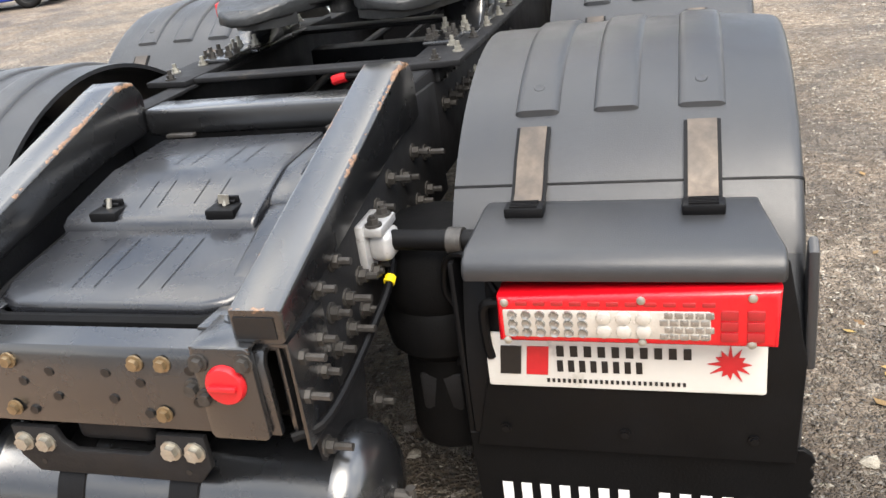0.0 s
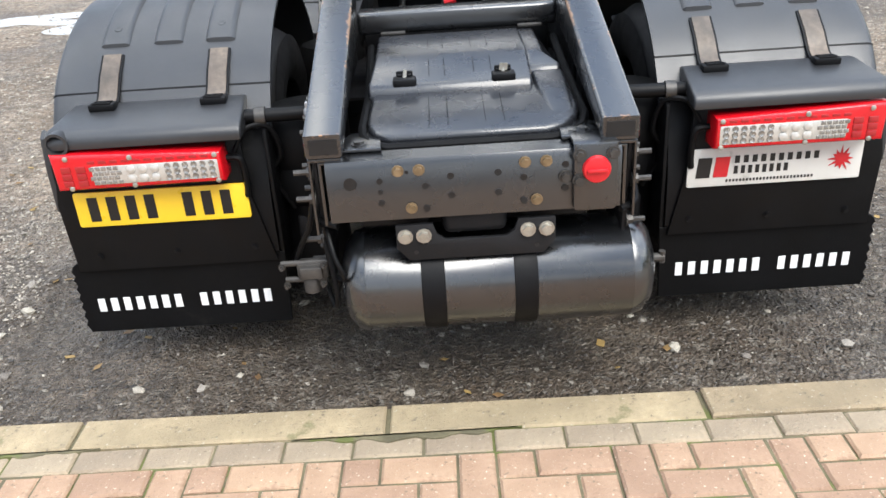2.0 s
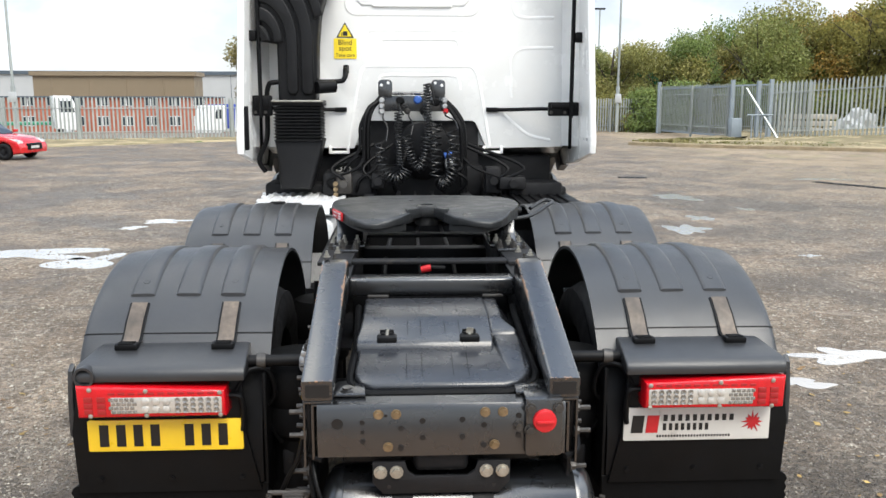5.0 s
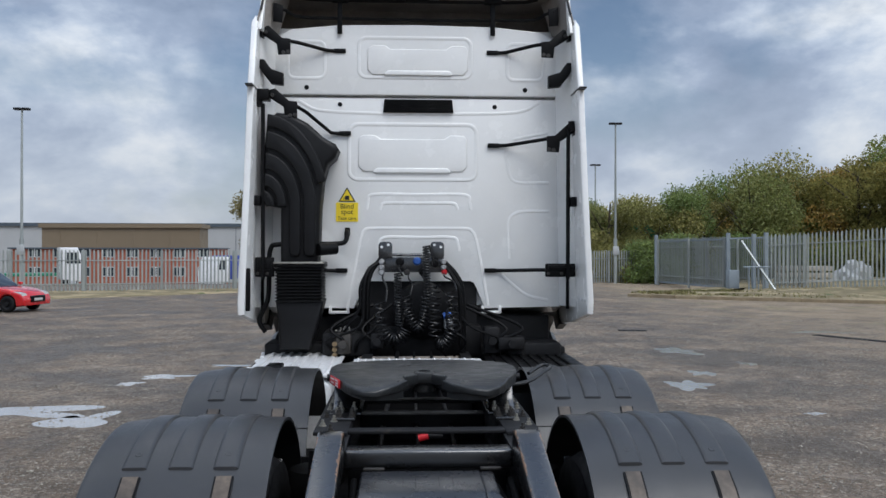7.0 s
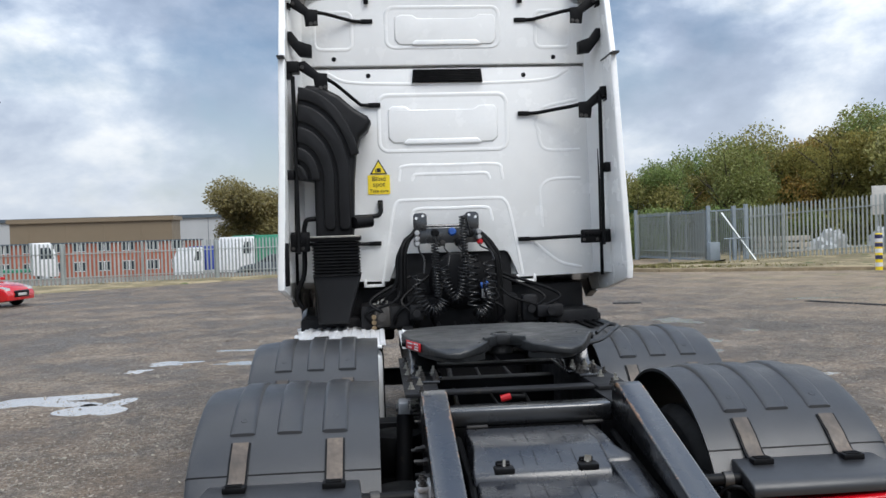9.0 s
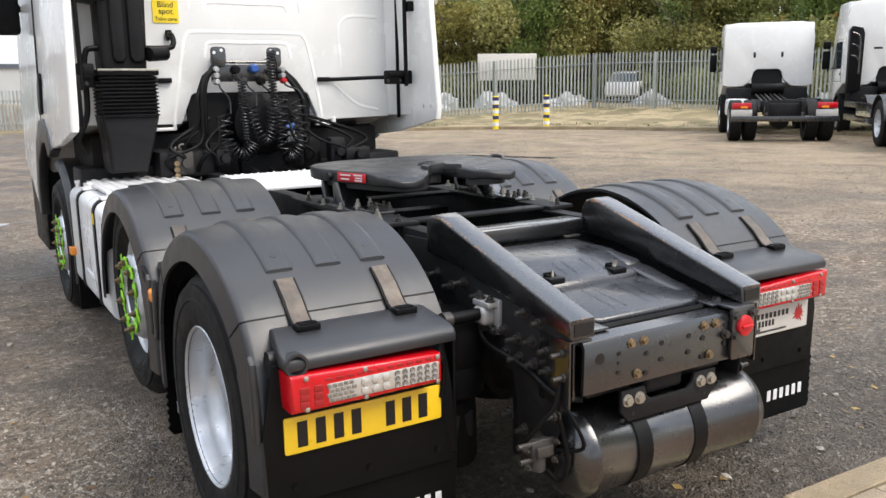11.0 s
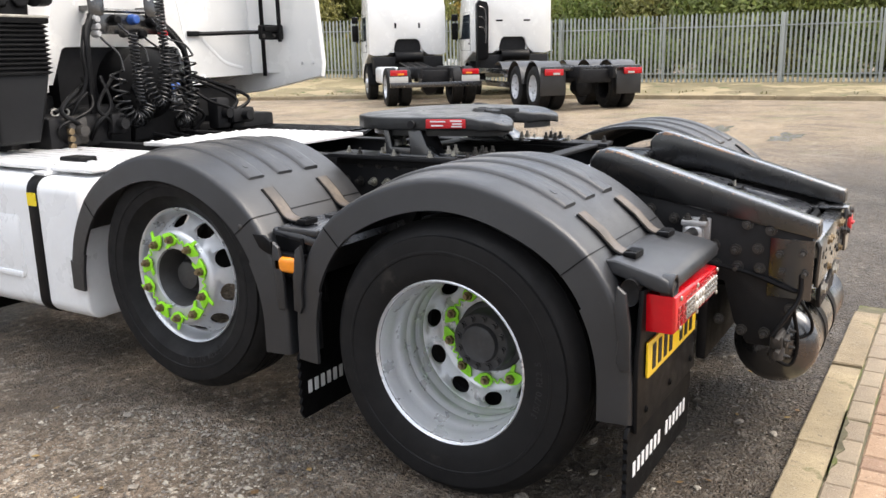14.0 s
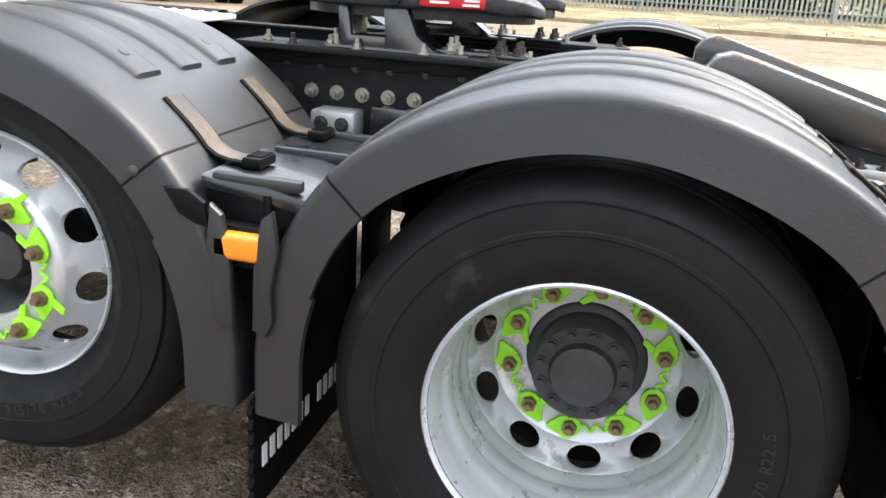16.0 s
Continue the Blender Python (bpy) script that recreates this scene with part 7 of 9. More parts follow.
    # mirrors on the left
    for s in (-1, 1):
        c = bmnew()
        box(c, s * 1.335 - 0.10, s * 1.335 + 0.10, 5.75, 5.85, 2.02, 2.46, 0.035, 3)
        box(c, s * 1.335 - 0.10, s * 1.335 + 0.10, 5.72, 5.84, 2.54, 2.79, 0.035, 3)
        tube(c, smooth_path([(s * 1.24, 5.8, 2.2), (s * 1.33, 5.85, 2.5), (s * 1.36, 5.85, 2.75), (s * 1.30, 5.8, 2.93), (s * 1.22, 5.75, 2.98)]), 0.03, 10)
        mi = part("mirror", c, BLACK, truck)


cab()


def cab_taper():
    """The cab draws in towards its roof."""
    names = ("side_fairing", "fairing_return", "panel_gap", "door_handle", "roof_deflector", "deflector_cheek", "inner_cheek", "lip_seal", "deflector_lining")
    stops = ((1.37, 1.006), (2.47, 0.975), (3.40, 0.972), (3.80, 0.952))
    for ob in truck.children_recursive:
        if ob.type == "MESH" and ob.name.split(".")[0] in names:
            for v in ob.data.vertices:
                z = min(3.80, max(1.37, v.co.z))
                for (z0, k0), (z1, k1) in zip(stops, stops[1:]):
                    if z0 <= z <= z1:
                        v.co.x *= k0 + (k1 - k0) * (z - z0) / (z1 - z0)
                        break


cab_taper()


def deck():
    # left fuel tank with straps
    for s in (-1,):
        b = bmnew()
        prism(b, round_rect(s * 1.21 if s < 0 else 0.55, -0.55 if s < 0 else 1.21, 0.33, 0.965, 0.07, 6), "y", 2.85, 4.10, 0.012, 2)
        tk = part("fuel_tank", b, TANK_WHITE, truck, "silver-white painted fuel tank with black straps", smooth=45)
        for y in (3.755, 3.165):
            c = bmnew()
            prism(c, round_rect(-1.217, -0.54, 0.323, 0.972, 0.075, 6), "y", y - 0.035, y + 0.035, 0.003)
            part("tank_strap", c, BLACK, tk)
        c = bmnew()
        prism(c, round_rect(3.29, 3.60, 0.48, 0.78, 0.03), "x", -1.214, -1.206, 0.006, 2)
        box(c, -1.222, -1.21, 3.31, 3.58, 0.48, 0.51, 0.006)
        part("tank_panel", c, TANK_WHITE, tk)
        c = bmnew()
        prism(c, round_rect(3.133, 3.198, 0.835, 0.895, 0.005), "x", -1.2195, -1.2165)
        part("tank_label", c, STICK_YELLOW, tk)
        c = bmnew()
        lathe(c, [(0.05, 0.965), (0.055, 0.985), (0.045, 1.0), (0.001, 1.0)], (-1.05, 3.16, 0), "z", 20)
        lathe(c, [(0.02, 0.965), (0.022, 0.99), (0.001, 0.992)], (-1.12, 3.95, 0), "z", 12)
        part("filler_cap", c, ALLOY, tk)
    # silver tread plates
    for x0, x1, y0, y1, z in ((-1.12, -0.55, 2.85, 4.02, 0.985), (-0.435, 0.435, 2.52, 3.34, 1.0215)):
        c = bmnew()
        box(c, x0, x1, y0, y1, z, z + 0.018 if x0 < -1 else z + 0.0185, 0.004)
        pl = part("tread_plate", c, ALLOY, truck, "bright ribbed aluminium tread plate")
        if x0 < -1:
            for k in range(9):
                c = bmnew()
                xr = x0 + 0.045 + 0.066 * k
                prism(c, [(xr - 0.020, z + 0.017), (xr - 0.012, z + 0.0265), (xr + 0.012, z + 0.0265), (xr + 0.020, z + 0.017)], "y", y0 + 0.03, y1 - 0.03)
                part("tread_rib", c, ALLOY, pl)
            continue
        c = bmnew()
        nx, ny = int((x1 - x0) / 0.052), int((y1 - y0) / 0.058)
        for i in range(nx):
            for j in range(ny):
                xc, yc = x0 + 0.03 + 0.052 * i, y0 + 0.03 + 0.058 * (j + 0.5 * (i % 2))
                if yc > y1 - 0.02:
                    continue
                ring = [c.verts.new((xc + 0.014 * math.cos(a), yc + 0.020 * math.sin(a), z + 0.017)) for a in [k * math.pi / 4 for k in range(8)]]
                top = [c.verts.new((v.co.x * 0.45 + xc * 0.55, v.co.y * 0.45 + yc * 0.55, z + 0.027)) for v in ring]
                for k in range(8):
                    c.faces.new((ring[k], ring[(k + 1) % 8], top[(k + 1) % 8], top[k]))
                c.faces.new(top)
        tagged(part("tread_studs", c, ALLOY, pl), kind="stuff")
    # pipe stubs and strap tensioners on top of the tank
    for x, y in ((-1.13, 3.755), (-1.12, 3.165)):
        c = bmnew()
        box(c, x - 0.05, x + 0.04, y - 0.045, y + 0.045, 0.966, 0.984, 0.006)
        lathe(c, [(0.016, 0.984), (0.018, 1.004), (0.010, 1.012), (0.001, 1.012)], (x, y - 0.01, 0), "z", 12)
        part("strap_tensioner", c, ALLOY, truck, "alloy strap tensioner")
    c = bmnew()
    tube(c, [(-1.16, 4.02, 0.95), (-1.16, 4.02, 0.995)], 0.018, 12)
    tube(c, [(-1.18, 4.02, 0.99), (-1.12, 4.02, 0.998)], 0.014, 10)
    part("breather_stub", c, ALLOY, truck)
    c = bmnew()
    box(c, -1.0, -0.9, 3.1, 3.25, 1.003, 1.03, 0.008)
    part("step_bracket", c, BLACK, truck)
    c = bmnew()
    lathe(c, [(0.045, 1.0), (0.05, 1.02), (0.048, 1.05), (0.03, 1.06), (0.001, 1.06)], (1.08, 3.40, -0.115), "z", 20)
    part("filler_cap", c, BLUE, truck, "blue filler cap")
    # right side: dark box
    b = bmnew()
    box(b, 0.55, 1.20, 2.75, 4.05, 0.36, 0.97, 0.03, 3)
    part("equipment_box", b, PLASTIC, truck)
    b = bmnew()
    box(b, 0.5, 1.15, 2.85, 3.95, 0.985, 1.0, 0.006)
    for k in range(8):
        box(b, 0.55 + 0.07 * k, 0.58 + 0.07 * k, 2.9, 3.9, 0.998, 1.012, 0.004)
    part("step_plate", b, BLACK, truck)
    # front mudguard rear halves and flap
    for s in (-1, 1):
        b = bmnew()
        yc, zc = AXLES["front"]
        sweep(b, arch(yc, 0.5, 0.60, 0, 88, 0.28, None, 16), side(s, [(0.75, 0), (1.16, 0), (1.20, -0.03), (1.20, -0.06), (1.19, -0.06), (1.15, -0.012), (0.75, -0.012)]))
        g = part("front_mudguard", b, PLASTIC, truck)
        c = bmnew()
        box(c, s * 1.225 - 0.02, s * 1.225 + 0.02, 4.02, 4.11, 0.515, 0.568, 0.008)
        part("side_marker", c, AMBER, g)
        c = bmnew()
        box(c, s * 0.95 - 0.25, s * 0.95 + 0.25, 4.14, 4.155, 0.12, 0.45)
        part("mud_flap", c, FLAP, g)
        c = bmnew()
        prism(c, [(5.42, 0.95), (5.48, 0.35), (5.60, 0.30), (6.35, 0.30), (6.40, 1.0), (5.5, 1.0)], "x", s * 0.9, s * 1.225, 0.02)
        part("entry_steps", c, BLACK, truck)


deck()

# ---- yard surroundings ----
LEAF_G = leaf_material("leaf_green", [(0.0, (0.12, 0.19, 0.045)), (0.35, (0.18, 0.235, 0.065)), (0.7, (0.25, 0.26, 0.085)), (1.0, (0.31, 0.27, 0.085))])
LEAF_O = leaf_material("leaf_autumn", [(0.0, (0.22, 0.235, 0.075)), (0.6, (0.30, 0.27, 0.085)), (1.0, (0.44, 0.26, 0.06))])
BARK = mat("bark", (0.07, 0.055, 0.042), 0.9, 0, 0.4, 3, 20, 0.01, 14)
BRICK = mat("red_brickwork", (0.34, 0.11, 0.065), 0.85, 0, 0.2, 0.7, 20)
CLAD_BROWN = mat("brown_cladding", (0.20, 0.155, 0.10), 0.6, 0, 0.05, 0.2, 6)
CLAD_GREY = mat("grey_cladding", (0.42, 0.43, 0.43), 0.55, 0, 0.05, 0.2, 6)
CLAD_DARK = mat("dark_cladding", (0.07, 0.09, 0.11), 0.5, 0, 0.1, 0.2, 6)
GLASS_DARK = mat("window_glass", (0.03, 0.04, 0.05), 0.08, 0, 0.2, 1, 10, rvar=0.03)
LORRY_GREEN = mat("lorry_green", (0.02, 0.20, 0.11), 0.4, 0, 0.1, 1, 20)
LORRY_BLUE = mat("lorry_blue", (0.02, 0.05, 0.30), 0.4, 0, 0.1, 1, 20)
CAR_RED = mat("car_red", (0.55, 0.012, 0.015), 0.2, 0, 0.06, 2, 20, coat=0.8)
CAR_WHITE = mat("car_white", (0.75, 0.75, 0.75), 0.25, 0, 0.05, 2, 20, coat=0.6)


def palisade(points, height, name_label, step=0.155, w=0.072, z0=0.0, zslope=0.0, material=None):
    """A steel palisade fence along points (x, y, z): posts and rails as parts, pales joined."""
    f = thing("palisade_fence", name_label, "fence")
    pales = bmnew()
    m = material or GALV
    for (xa, ya, za), (xb, yb, zb) in zip(points, points[1:]):
        d = Vector((xb - xa, yb - ya, zb - za))
        l = math.hypot(d.x, d.y)
        u = Vector((d.x / l, d.y / l, 0))
        nrm = Vector((-u.y, u.x, 0))
        n = int(l / step)
        for k in range(n):
            f0 = (k + 0.5) / n
            c = Vector((xa, ya, za)) + d * f0
            h = height * (1 + 0.006 * math.sin(k * 7.3))
            hw = w / 2
            prof = [(-hw, 0.04), (hw, 0.04), (hw, h - 0.09), (hw * 0.55, h - 0.02), (0, h), (-hw * 0.55, h - 0.02), (-hw, h - 0.09)]
            for off in (0.0, 0.02):
                vs = [pales.verts.new(c + u * x + nrm * (off + (0.012 if abs(x) < hw * 0.2 else 0)) + Vector((0, 0, z))) for x, z in prof]
                pales.faces.new(vs)
        b = bmnew()
        for zr in (0.35, height - 0.45):
            p, q = Vector((xa, ya, za + zr)) - nrm * 0.03, Vector((xb, yb, zb + zr)) - nrm * 0.03
            tube(b, [p, q], 0.028, 4)
        part("fence_rail", b, m, f, smooth=0)
        np_ = max(1, int(l / 2.75))
        for k in range(np_ + 1):
            c = Vector((xa, ya, za)) + d * (k / np_) - nrm * 0.07
            b = bmnew()
            box(b, c.x - 0.05, c.x + 0.05, c.y - 0.05, c.y + 0.05, c.z - 0.3, c.z + height * 0.98, 0.004, 1)
            part("fence_post", b, m, f, smooth=0)
    tagged(part("pale_row", pales, m, f, smooth=0), kind="stuff")
    return f


def crown_mesh(seed, rx, rz, n, leaf, bush=False):
    """Leaf clumps thrown over a handful of lobes, with gaps between them."""
    rnd = random.Random(seed)
    lobes = []
    for k in range(15 if not bush else 9):
        a, r = rnd.uniform(0, 6.28), rx * math.sqrt(rnd.random()) * 0.75
        z = rz * rnd.uniform(-0.8, 0.95)
        lobes.append((Vector((r * math.cos(a), r * math.sin(a), z * (1 - 0.25 * r / rx))), rx * rnd.uniform(0.26, 0.46)))
    bm = bmnew()
    for k in range(n):
        c, rad = rnd.choice(lobes)
        d = Vector((rnd.gauss(0, 1), rnd.gauss(0, 1), rnd.gauss(0, 0.8))).normalized()
        p = c + d * rad * (rnd.random() ** 0.35) * rnd.uniform(0.85, 1.2)
        u = Vector((rnd.gauss(0, 1), rnd.gauss(0, 1), rnd.gauss(0, 1))).normalized()
        v = u.orthogonal().normalized()
        l = leaf * rnd.uniform(0.6, 1.3)
        q = [p + u * l, p + v * l * 0.45, p - u * l, p - v * l * 0.45 + u.cross(v) * l * 0.3]
        bm.faces.new([bm.verts.new(x) for x in q])
    return mesh_of(bm, "crown", 0)


def trunk_mesh(seed, h, r, spread):
    rnd = random.Random(seed)
    bm = bmnew()
    tube(bm, [(0, 0, -0.3), (0.05, 0, h * 0.3), (0.0, 0.08, h * 0.6), (0.1, 0, h * 0.95)], r, 8, r * 0.25)
    for k in range(9):
        a = rnd.uniform(0, 6.28)
        z = h * rnd.uniform(0.25, 0.7)
        e = Vector((spread * math.cos(a), spread * math.sin(a), h * rnd.uniform(0.2, 0.5)))
        tube(bm, smooth_path([(0, 0.02, z), (e.x * 0.4, e.y * 0.4, z + e.z * 0.5), (e.x, e.y, z + e.z)], 3), r * 0.4, 6, r * 0.06)
    return mesh_of(bm, "trunk")


TREES = []
for i, (rx, rz, m) in enumerate(((2.9, 2.9, LEAF_G), (2.6, 3.3, LEAF_G), (2.8, 2.6, LEAF_O), (2.4, 3.0, LEAF_G))):
    c, t = crown_mesh(40 + i, rx, rz, 17000, 0.085), trunk_mesh(60 + i, 6.5, 0.20, 1.9)
    c.materials.append(m)
    t.materials.append(BARK)
    TREES.append((c, t, rz))


def tree(k, x, y, z, s, rz, label):
    c, t, hz = TREES[k % 4]
    ob = thing("tree", label, "tree", "trees behind the fence", (x, y, z), rz)
    tr = part("trunk", t, BARK, ob)
    tr.matrix_basis = Matrix.Diagonal((s, s, s, 1))
    cr = part("crown", c, LEAF_G, ob)
    cr.matrix_basis = Matrix.Translation((0, 0, s * (hz + 1.5))) @ Matrix.Diagonal((s, s, s, 1))



rt = random.Random(12)
# wood behind the back and right fences
for k in range(34):
    f = k / 33
    x = 11.4 + 27 * f + rt.uniform(-1, 1)
    y = 47.0 - 5.3 * f + rt.uniform(-2.0, 4.0) - (14 * max(0, f - 0.45))
    tree(rt.randrange(4) if rt.random() > 0.3 else 2, x, y, -1.2, rt.uniform(0.88, 1.12) * (0.98 + 0.50 * f) * (0.85 + 0.12 * min(1.0, max(0.0, (f - 0.22) / 0.35))), rt.uniform(0, 360), "broad leafy tree turning autumn yellow behind the fence" if k % 3 == 0 else "dense green leafy tree behind the fence")
for k in range(22):
    f = k / 21
    tree(rt.randrange(4), 34 + rt.uniform(-1.5, 4), 33 - 52 * f + rt.uniform(-1, 1), -1.2, rt.uniform(1.15, 1.5), rt.uniform(0, 360), "dense green leafy tree behind the fence")
for x, y, s, z in ((-3.6, 76, 0.62, -2.3), (-1.6, 78, 0.6, -2.4)):
    tree(0, x, y, z, s, rt.uniform(0, 360), "small rounded tree with dark green leaves")
LEAF_OLIVE = leaf_material("leaf_olive", [(0.0, (0.14, 0.14, 0.05)), (0.6, (0.22, 0.18, 0.065)), (1.0, (0.30, 0.18, 0.05))])
dome = crown_mesh(47, 5.0, 3.0, 30000, 0.15)
dome.materials.append(LEAF_OLIVE)
bole = trunk_mesh(67, 8.0, 0.36, 3.4)
bole.materials.append(BARK)
lone = thing("tree", "broad rounded lone tree turning olive and orange", "tree", "", (-13.8, 95.0, -1.9))
part("trunk", bole, BARK, lone)
part("crown", dome, LEAF_OLIVE, lone).matrix_basis = Matrix.Translation((0, 0, 6.5)) @ Matrix.Diagonal((1.25, 1.25, 1.0, 1))
bank = bmnew()
front = [(-33.27, 19.13), (-13.51, 27.57), (-9.63, 30.23), (-4.85, 34.34), (0.59, 37.34), (7.25, 40.00)]
back = [(-33.27, 29.34), (-13.73, 33.56), (-7.96, 35.34), (-1.75, 38.22), (3.36, 40.00), (7.36, 41.55)]
rows = [[bank.verts.new((x, y, z)) for (x, y), z in ((p, -0.03), ((p[0] * 0.94 + q[0] * 0.06, p[1] * 0.94 + q[1] * 0.06), 0.05), (q, 0.07), ((q[0], q[1] + 0.1), -0.05))] for p, q in zip(front, back)]
for A, B in zip(rows, rows[1:]):
    for i in range(3):
        bank.faces.new((A[i], A[i + 1], B[i + 1], B[i]))
tagged(part("fence_verge", bank, GRASS_SOIL), "low strip of dead grass along the far fence", "verge", kind="structure")
hedge = crown_mesh(91, 2.2, 1.3, 7000, 0.085, True)
hedge.materials.append(LEAF_G)
hedge_o = crown_mesh(92, 2.2, 1.3, 7000, 0.085, True)
hedge_o.materials.append(LEAF_O)
for k in range(44):
    f = k / 43
    if f < 0.5:
        x, y = 13 + 42 * f, 43.5 - 9 * f
    else:
        x, y = 31.5, 39 - 100 * (f - 0.5)
    o = tagged(part("shrub", hedge if k % 4 else hedge_o, LEAF_G), "low dense green shrub behind the fence", "shrub", "shrubs behind the fence")
    o.matrix_basis = pose(x + rt.uniform(-1, 1), y + rt.uniform(-1, 1.5), 0.9, 0, 0, rt.uniform(0, 360))
thick = random.Random(31)
for k in range(20):
    o = tagged(part("shrub", hedge if k % 3 else hedge_o, LEAF_G), "tall dense green shrub behind the fence", "shrub", "shrubs behind the fence")
    o.matrix_basis = pose(33.4 + thick.uniform(-0.5, 0.8), 25 - 2.2 * k, 2.2, 0, 0, thick.uniform(0, 360)) @ Matrix.Scale(1.45, 4)

palisade([(-44.77, 26.61, 0), (-26.85, 29.97, 0), (-13.41, 32.99, 0), (-7.58, 35.01, 0), (-1.31, 37.81, 0), (7.87, 41.17, 0), (14.15, 43.29, 0)], 1.78, "grey galvanised steel palisade fence on the yard's far side")
palisade([(13.3, 50.5, 0), (14.9, 46.0, 0), (16.3, 37.5, 0.1), (17.2, 32.5, 0.2)], 2.3, "grey palisade fence behind the sliding gate")
palisade([(15.25, 32.16, 0.05), (19.92, 29.49, 0.36), (23.59, 26.99, 0.6), (25.74, 21.75, 0.55), (26.99, 12.78, 0.3), (27.02, 4.78, 0.25), (27.32, -13.22, 0.3)], 2.4, "tall grey steel palisade fence before the trees")


def post(bm, x, y, z0, z1, w=0.06):
    return box(bm, x - w, x + w, y - w, y + w, z0, z1, 0.006, 1)


def gate():
    g = palisade([(13.2, 40.2, 0.15), (14.05, 33.4, 0.15)], 2.25, "sliding steel palisade gate, shut, with blue-grey posts", 0.14, 0.065)
    g.name = "sliding_gate"
    g["category"] = "gate"
    for x, y, h in ((13.15, 40.6, 2.6), (14.05, 33.2, 2.55), (14.85, 32.4, 2.5), (15.25, 32.1, 2.55)):
        b = bmnew()
        post(b, x, y, -0.1, h, 0.075)
        part("gate_post", b, GATE_BLUE, g)
    b = bmnew()
    tube(b, [(13.2, 40.2, 0.16), (14.05, 33.3, 0.16)], 0.06, 4)
    tube(b, [(13.2, 40.2, 2.25), (14.05, 33.3, 2.28)], 0.045, 4)
    tube(b, [(14.05, 33.2, 2.3), (15.25, 32.1, 2.35)], 0.045, 4)
    part("gate_rail", b, GATE_BLUE, g)
    b = bmnew()
    tube(b, [(14.35, 32.5, 2.2), (15.12, 30.9, 0.14)], 0.05, 4)
    part("brace", b, GALV, g)
    b = bmnew()
    box(b, 13.82, 14.27, 32.5, 32.9, 0, 0.95, 0.02)
    part("motor_box", b, GATE_BLUE, g)
    for x in (14.3, 14.5, 14.7, 14.9):
        b = bmnew()
        tube(b, [(x, 31.6, 0), (x, 31.6, 1.1)], 0.025, 6)
        part("guard_bar", b, GATE_BLUE, g)
    b = bmnew()
    tube(b, [(14.1, 31.7, 1.1), (15.15, 31.5, 1.1)], 0.03, 6)
    part("guard_bar", b, GATE_BLUE, g)


def lamp_post(x, y, h, z0=0.0):
    t = thing("street_lamp", "tall grey steel lamp post with a flat twin head", "street lamp", "lamp posts round the yard", (x, y, z0))
    b = bmnew()
    tube(b, [(0, 0, 0), (0, 0, h * 0.28)], 0.10, 12)
    tube(b, [(0, 0, h * 0.28), (0, 0, h)], 0.065, 12, 0.045)
    part("pole", b, GALV, t)
    b = bmnew()
    for s in (-1, 1):
        box(b, s * 0.18 - 0.17, s * 0.18 + 0.17, -0.14, 0.14, h - 0.02, h + 0.08, 0.03)
    part("lamp_head", b, CHASSIS_DARK, t)
    b = bmnew()
    box(b, -0.16, 0.16, -0.16, -0.06, 1.55, 2.0, 0.02)
    part("control_box", b, CLAD_GREY, t)


def bollard(x, y):
    t = thing("bollard", "yellow and dark blue banded steel bollard on the verge", "bollard", "bollards on the verge", (x, y, 0.16))
    b = bmnew()
    lathe(b, [(0.11, -0.1), (0.11, 1.08), (0.10, 1.10), (0.001, 1.11)], (0, 0, 0), "z", 20)
    part("post", b, STICK_YELLOW, t)
    for z in (0.02, 0.26, 0.47, 0.66, 0.81, 0.93):
        c = bmnew()
        lathe(c, [(0.10, z), (0.113, z), (0.113, z + 0.13), (0.10, z + 0.13)], (0, 0, 0), "z", 20)
        part("band", c, WHITE_INK if z in (0.02, 0.47, 0.81) else GATE_NAVY, t)


GATE_NAVY = mat("navy_band", (0.03, 0.03, 0.10), 0.5, 0, 0.15, 5, 30)
gate()
for x, y, h in ((11.35, 42.0, 8.6), (-17.3, 36.0, 8.1), (13.05, 54.0, 7.6), (-6.2, 68.0, 7.0), (27.1, 15.99, 8.5)):
    lamp_post(x, y, h, 0.0 if y < 60 else -1.4)
for x, y in ((15.74, 23.47), (17.66, 22.93)):
    bollard(x, y)

lamp_post(26.06, 14.06, 8.0, 0.3)

# notice board behind the fence
nb = thing("notice_board", "plain white board on two posts behind the fence", "sign", "", (25.0, 35.6, 0.0), -19)
b = bmnew()
box(b, -1.65, 1.65, -0.03, 0.03, 1.95, 3.35, 0.008)
part("board", b, SIGN, nb)
for x in (-1.4, 1.4):
    b = bmnew()
    post(b, x, 0.08, -0.6, 3.3, 0.05)
    part("leg", b, GALV, nb)


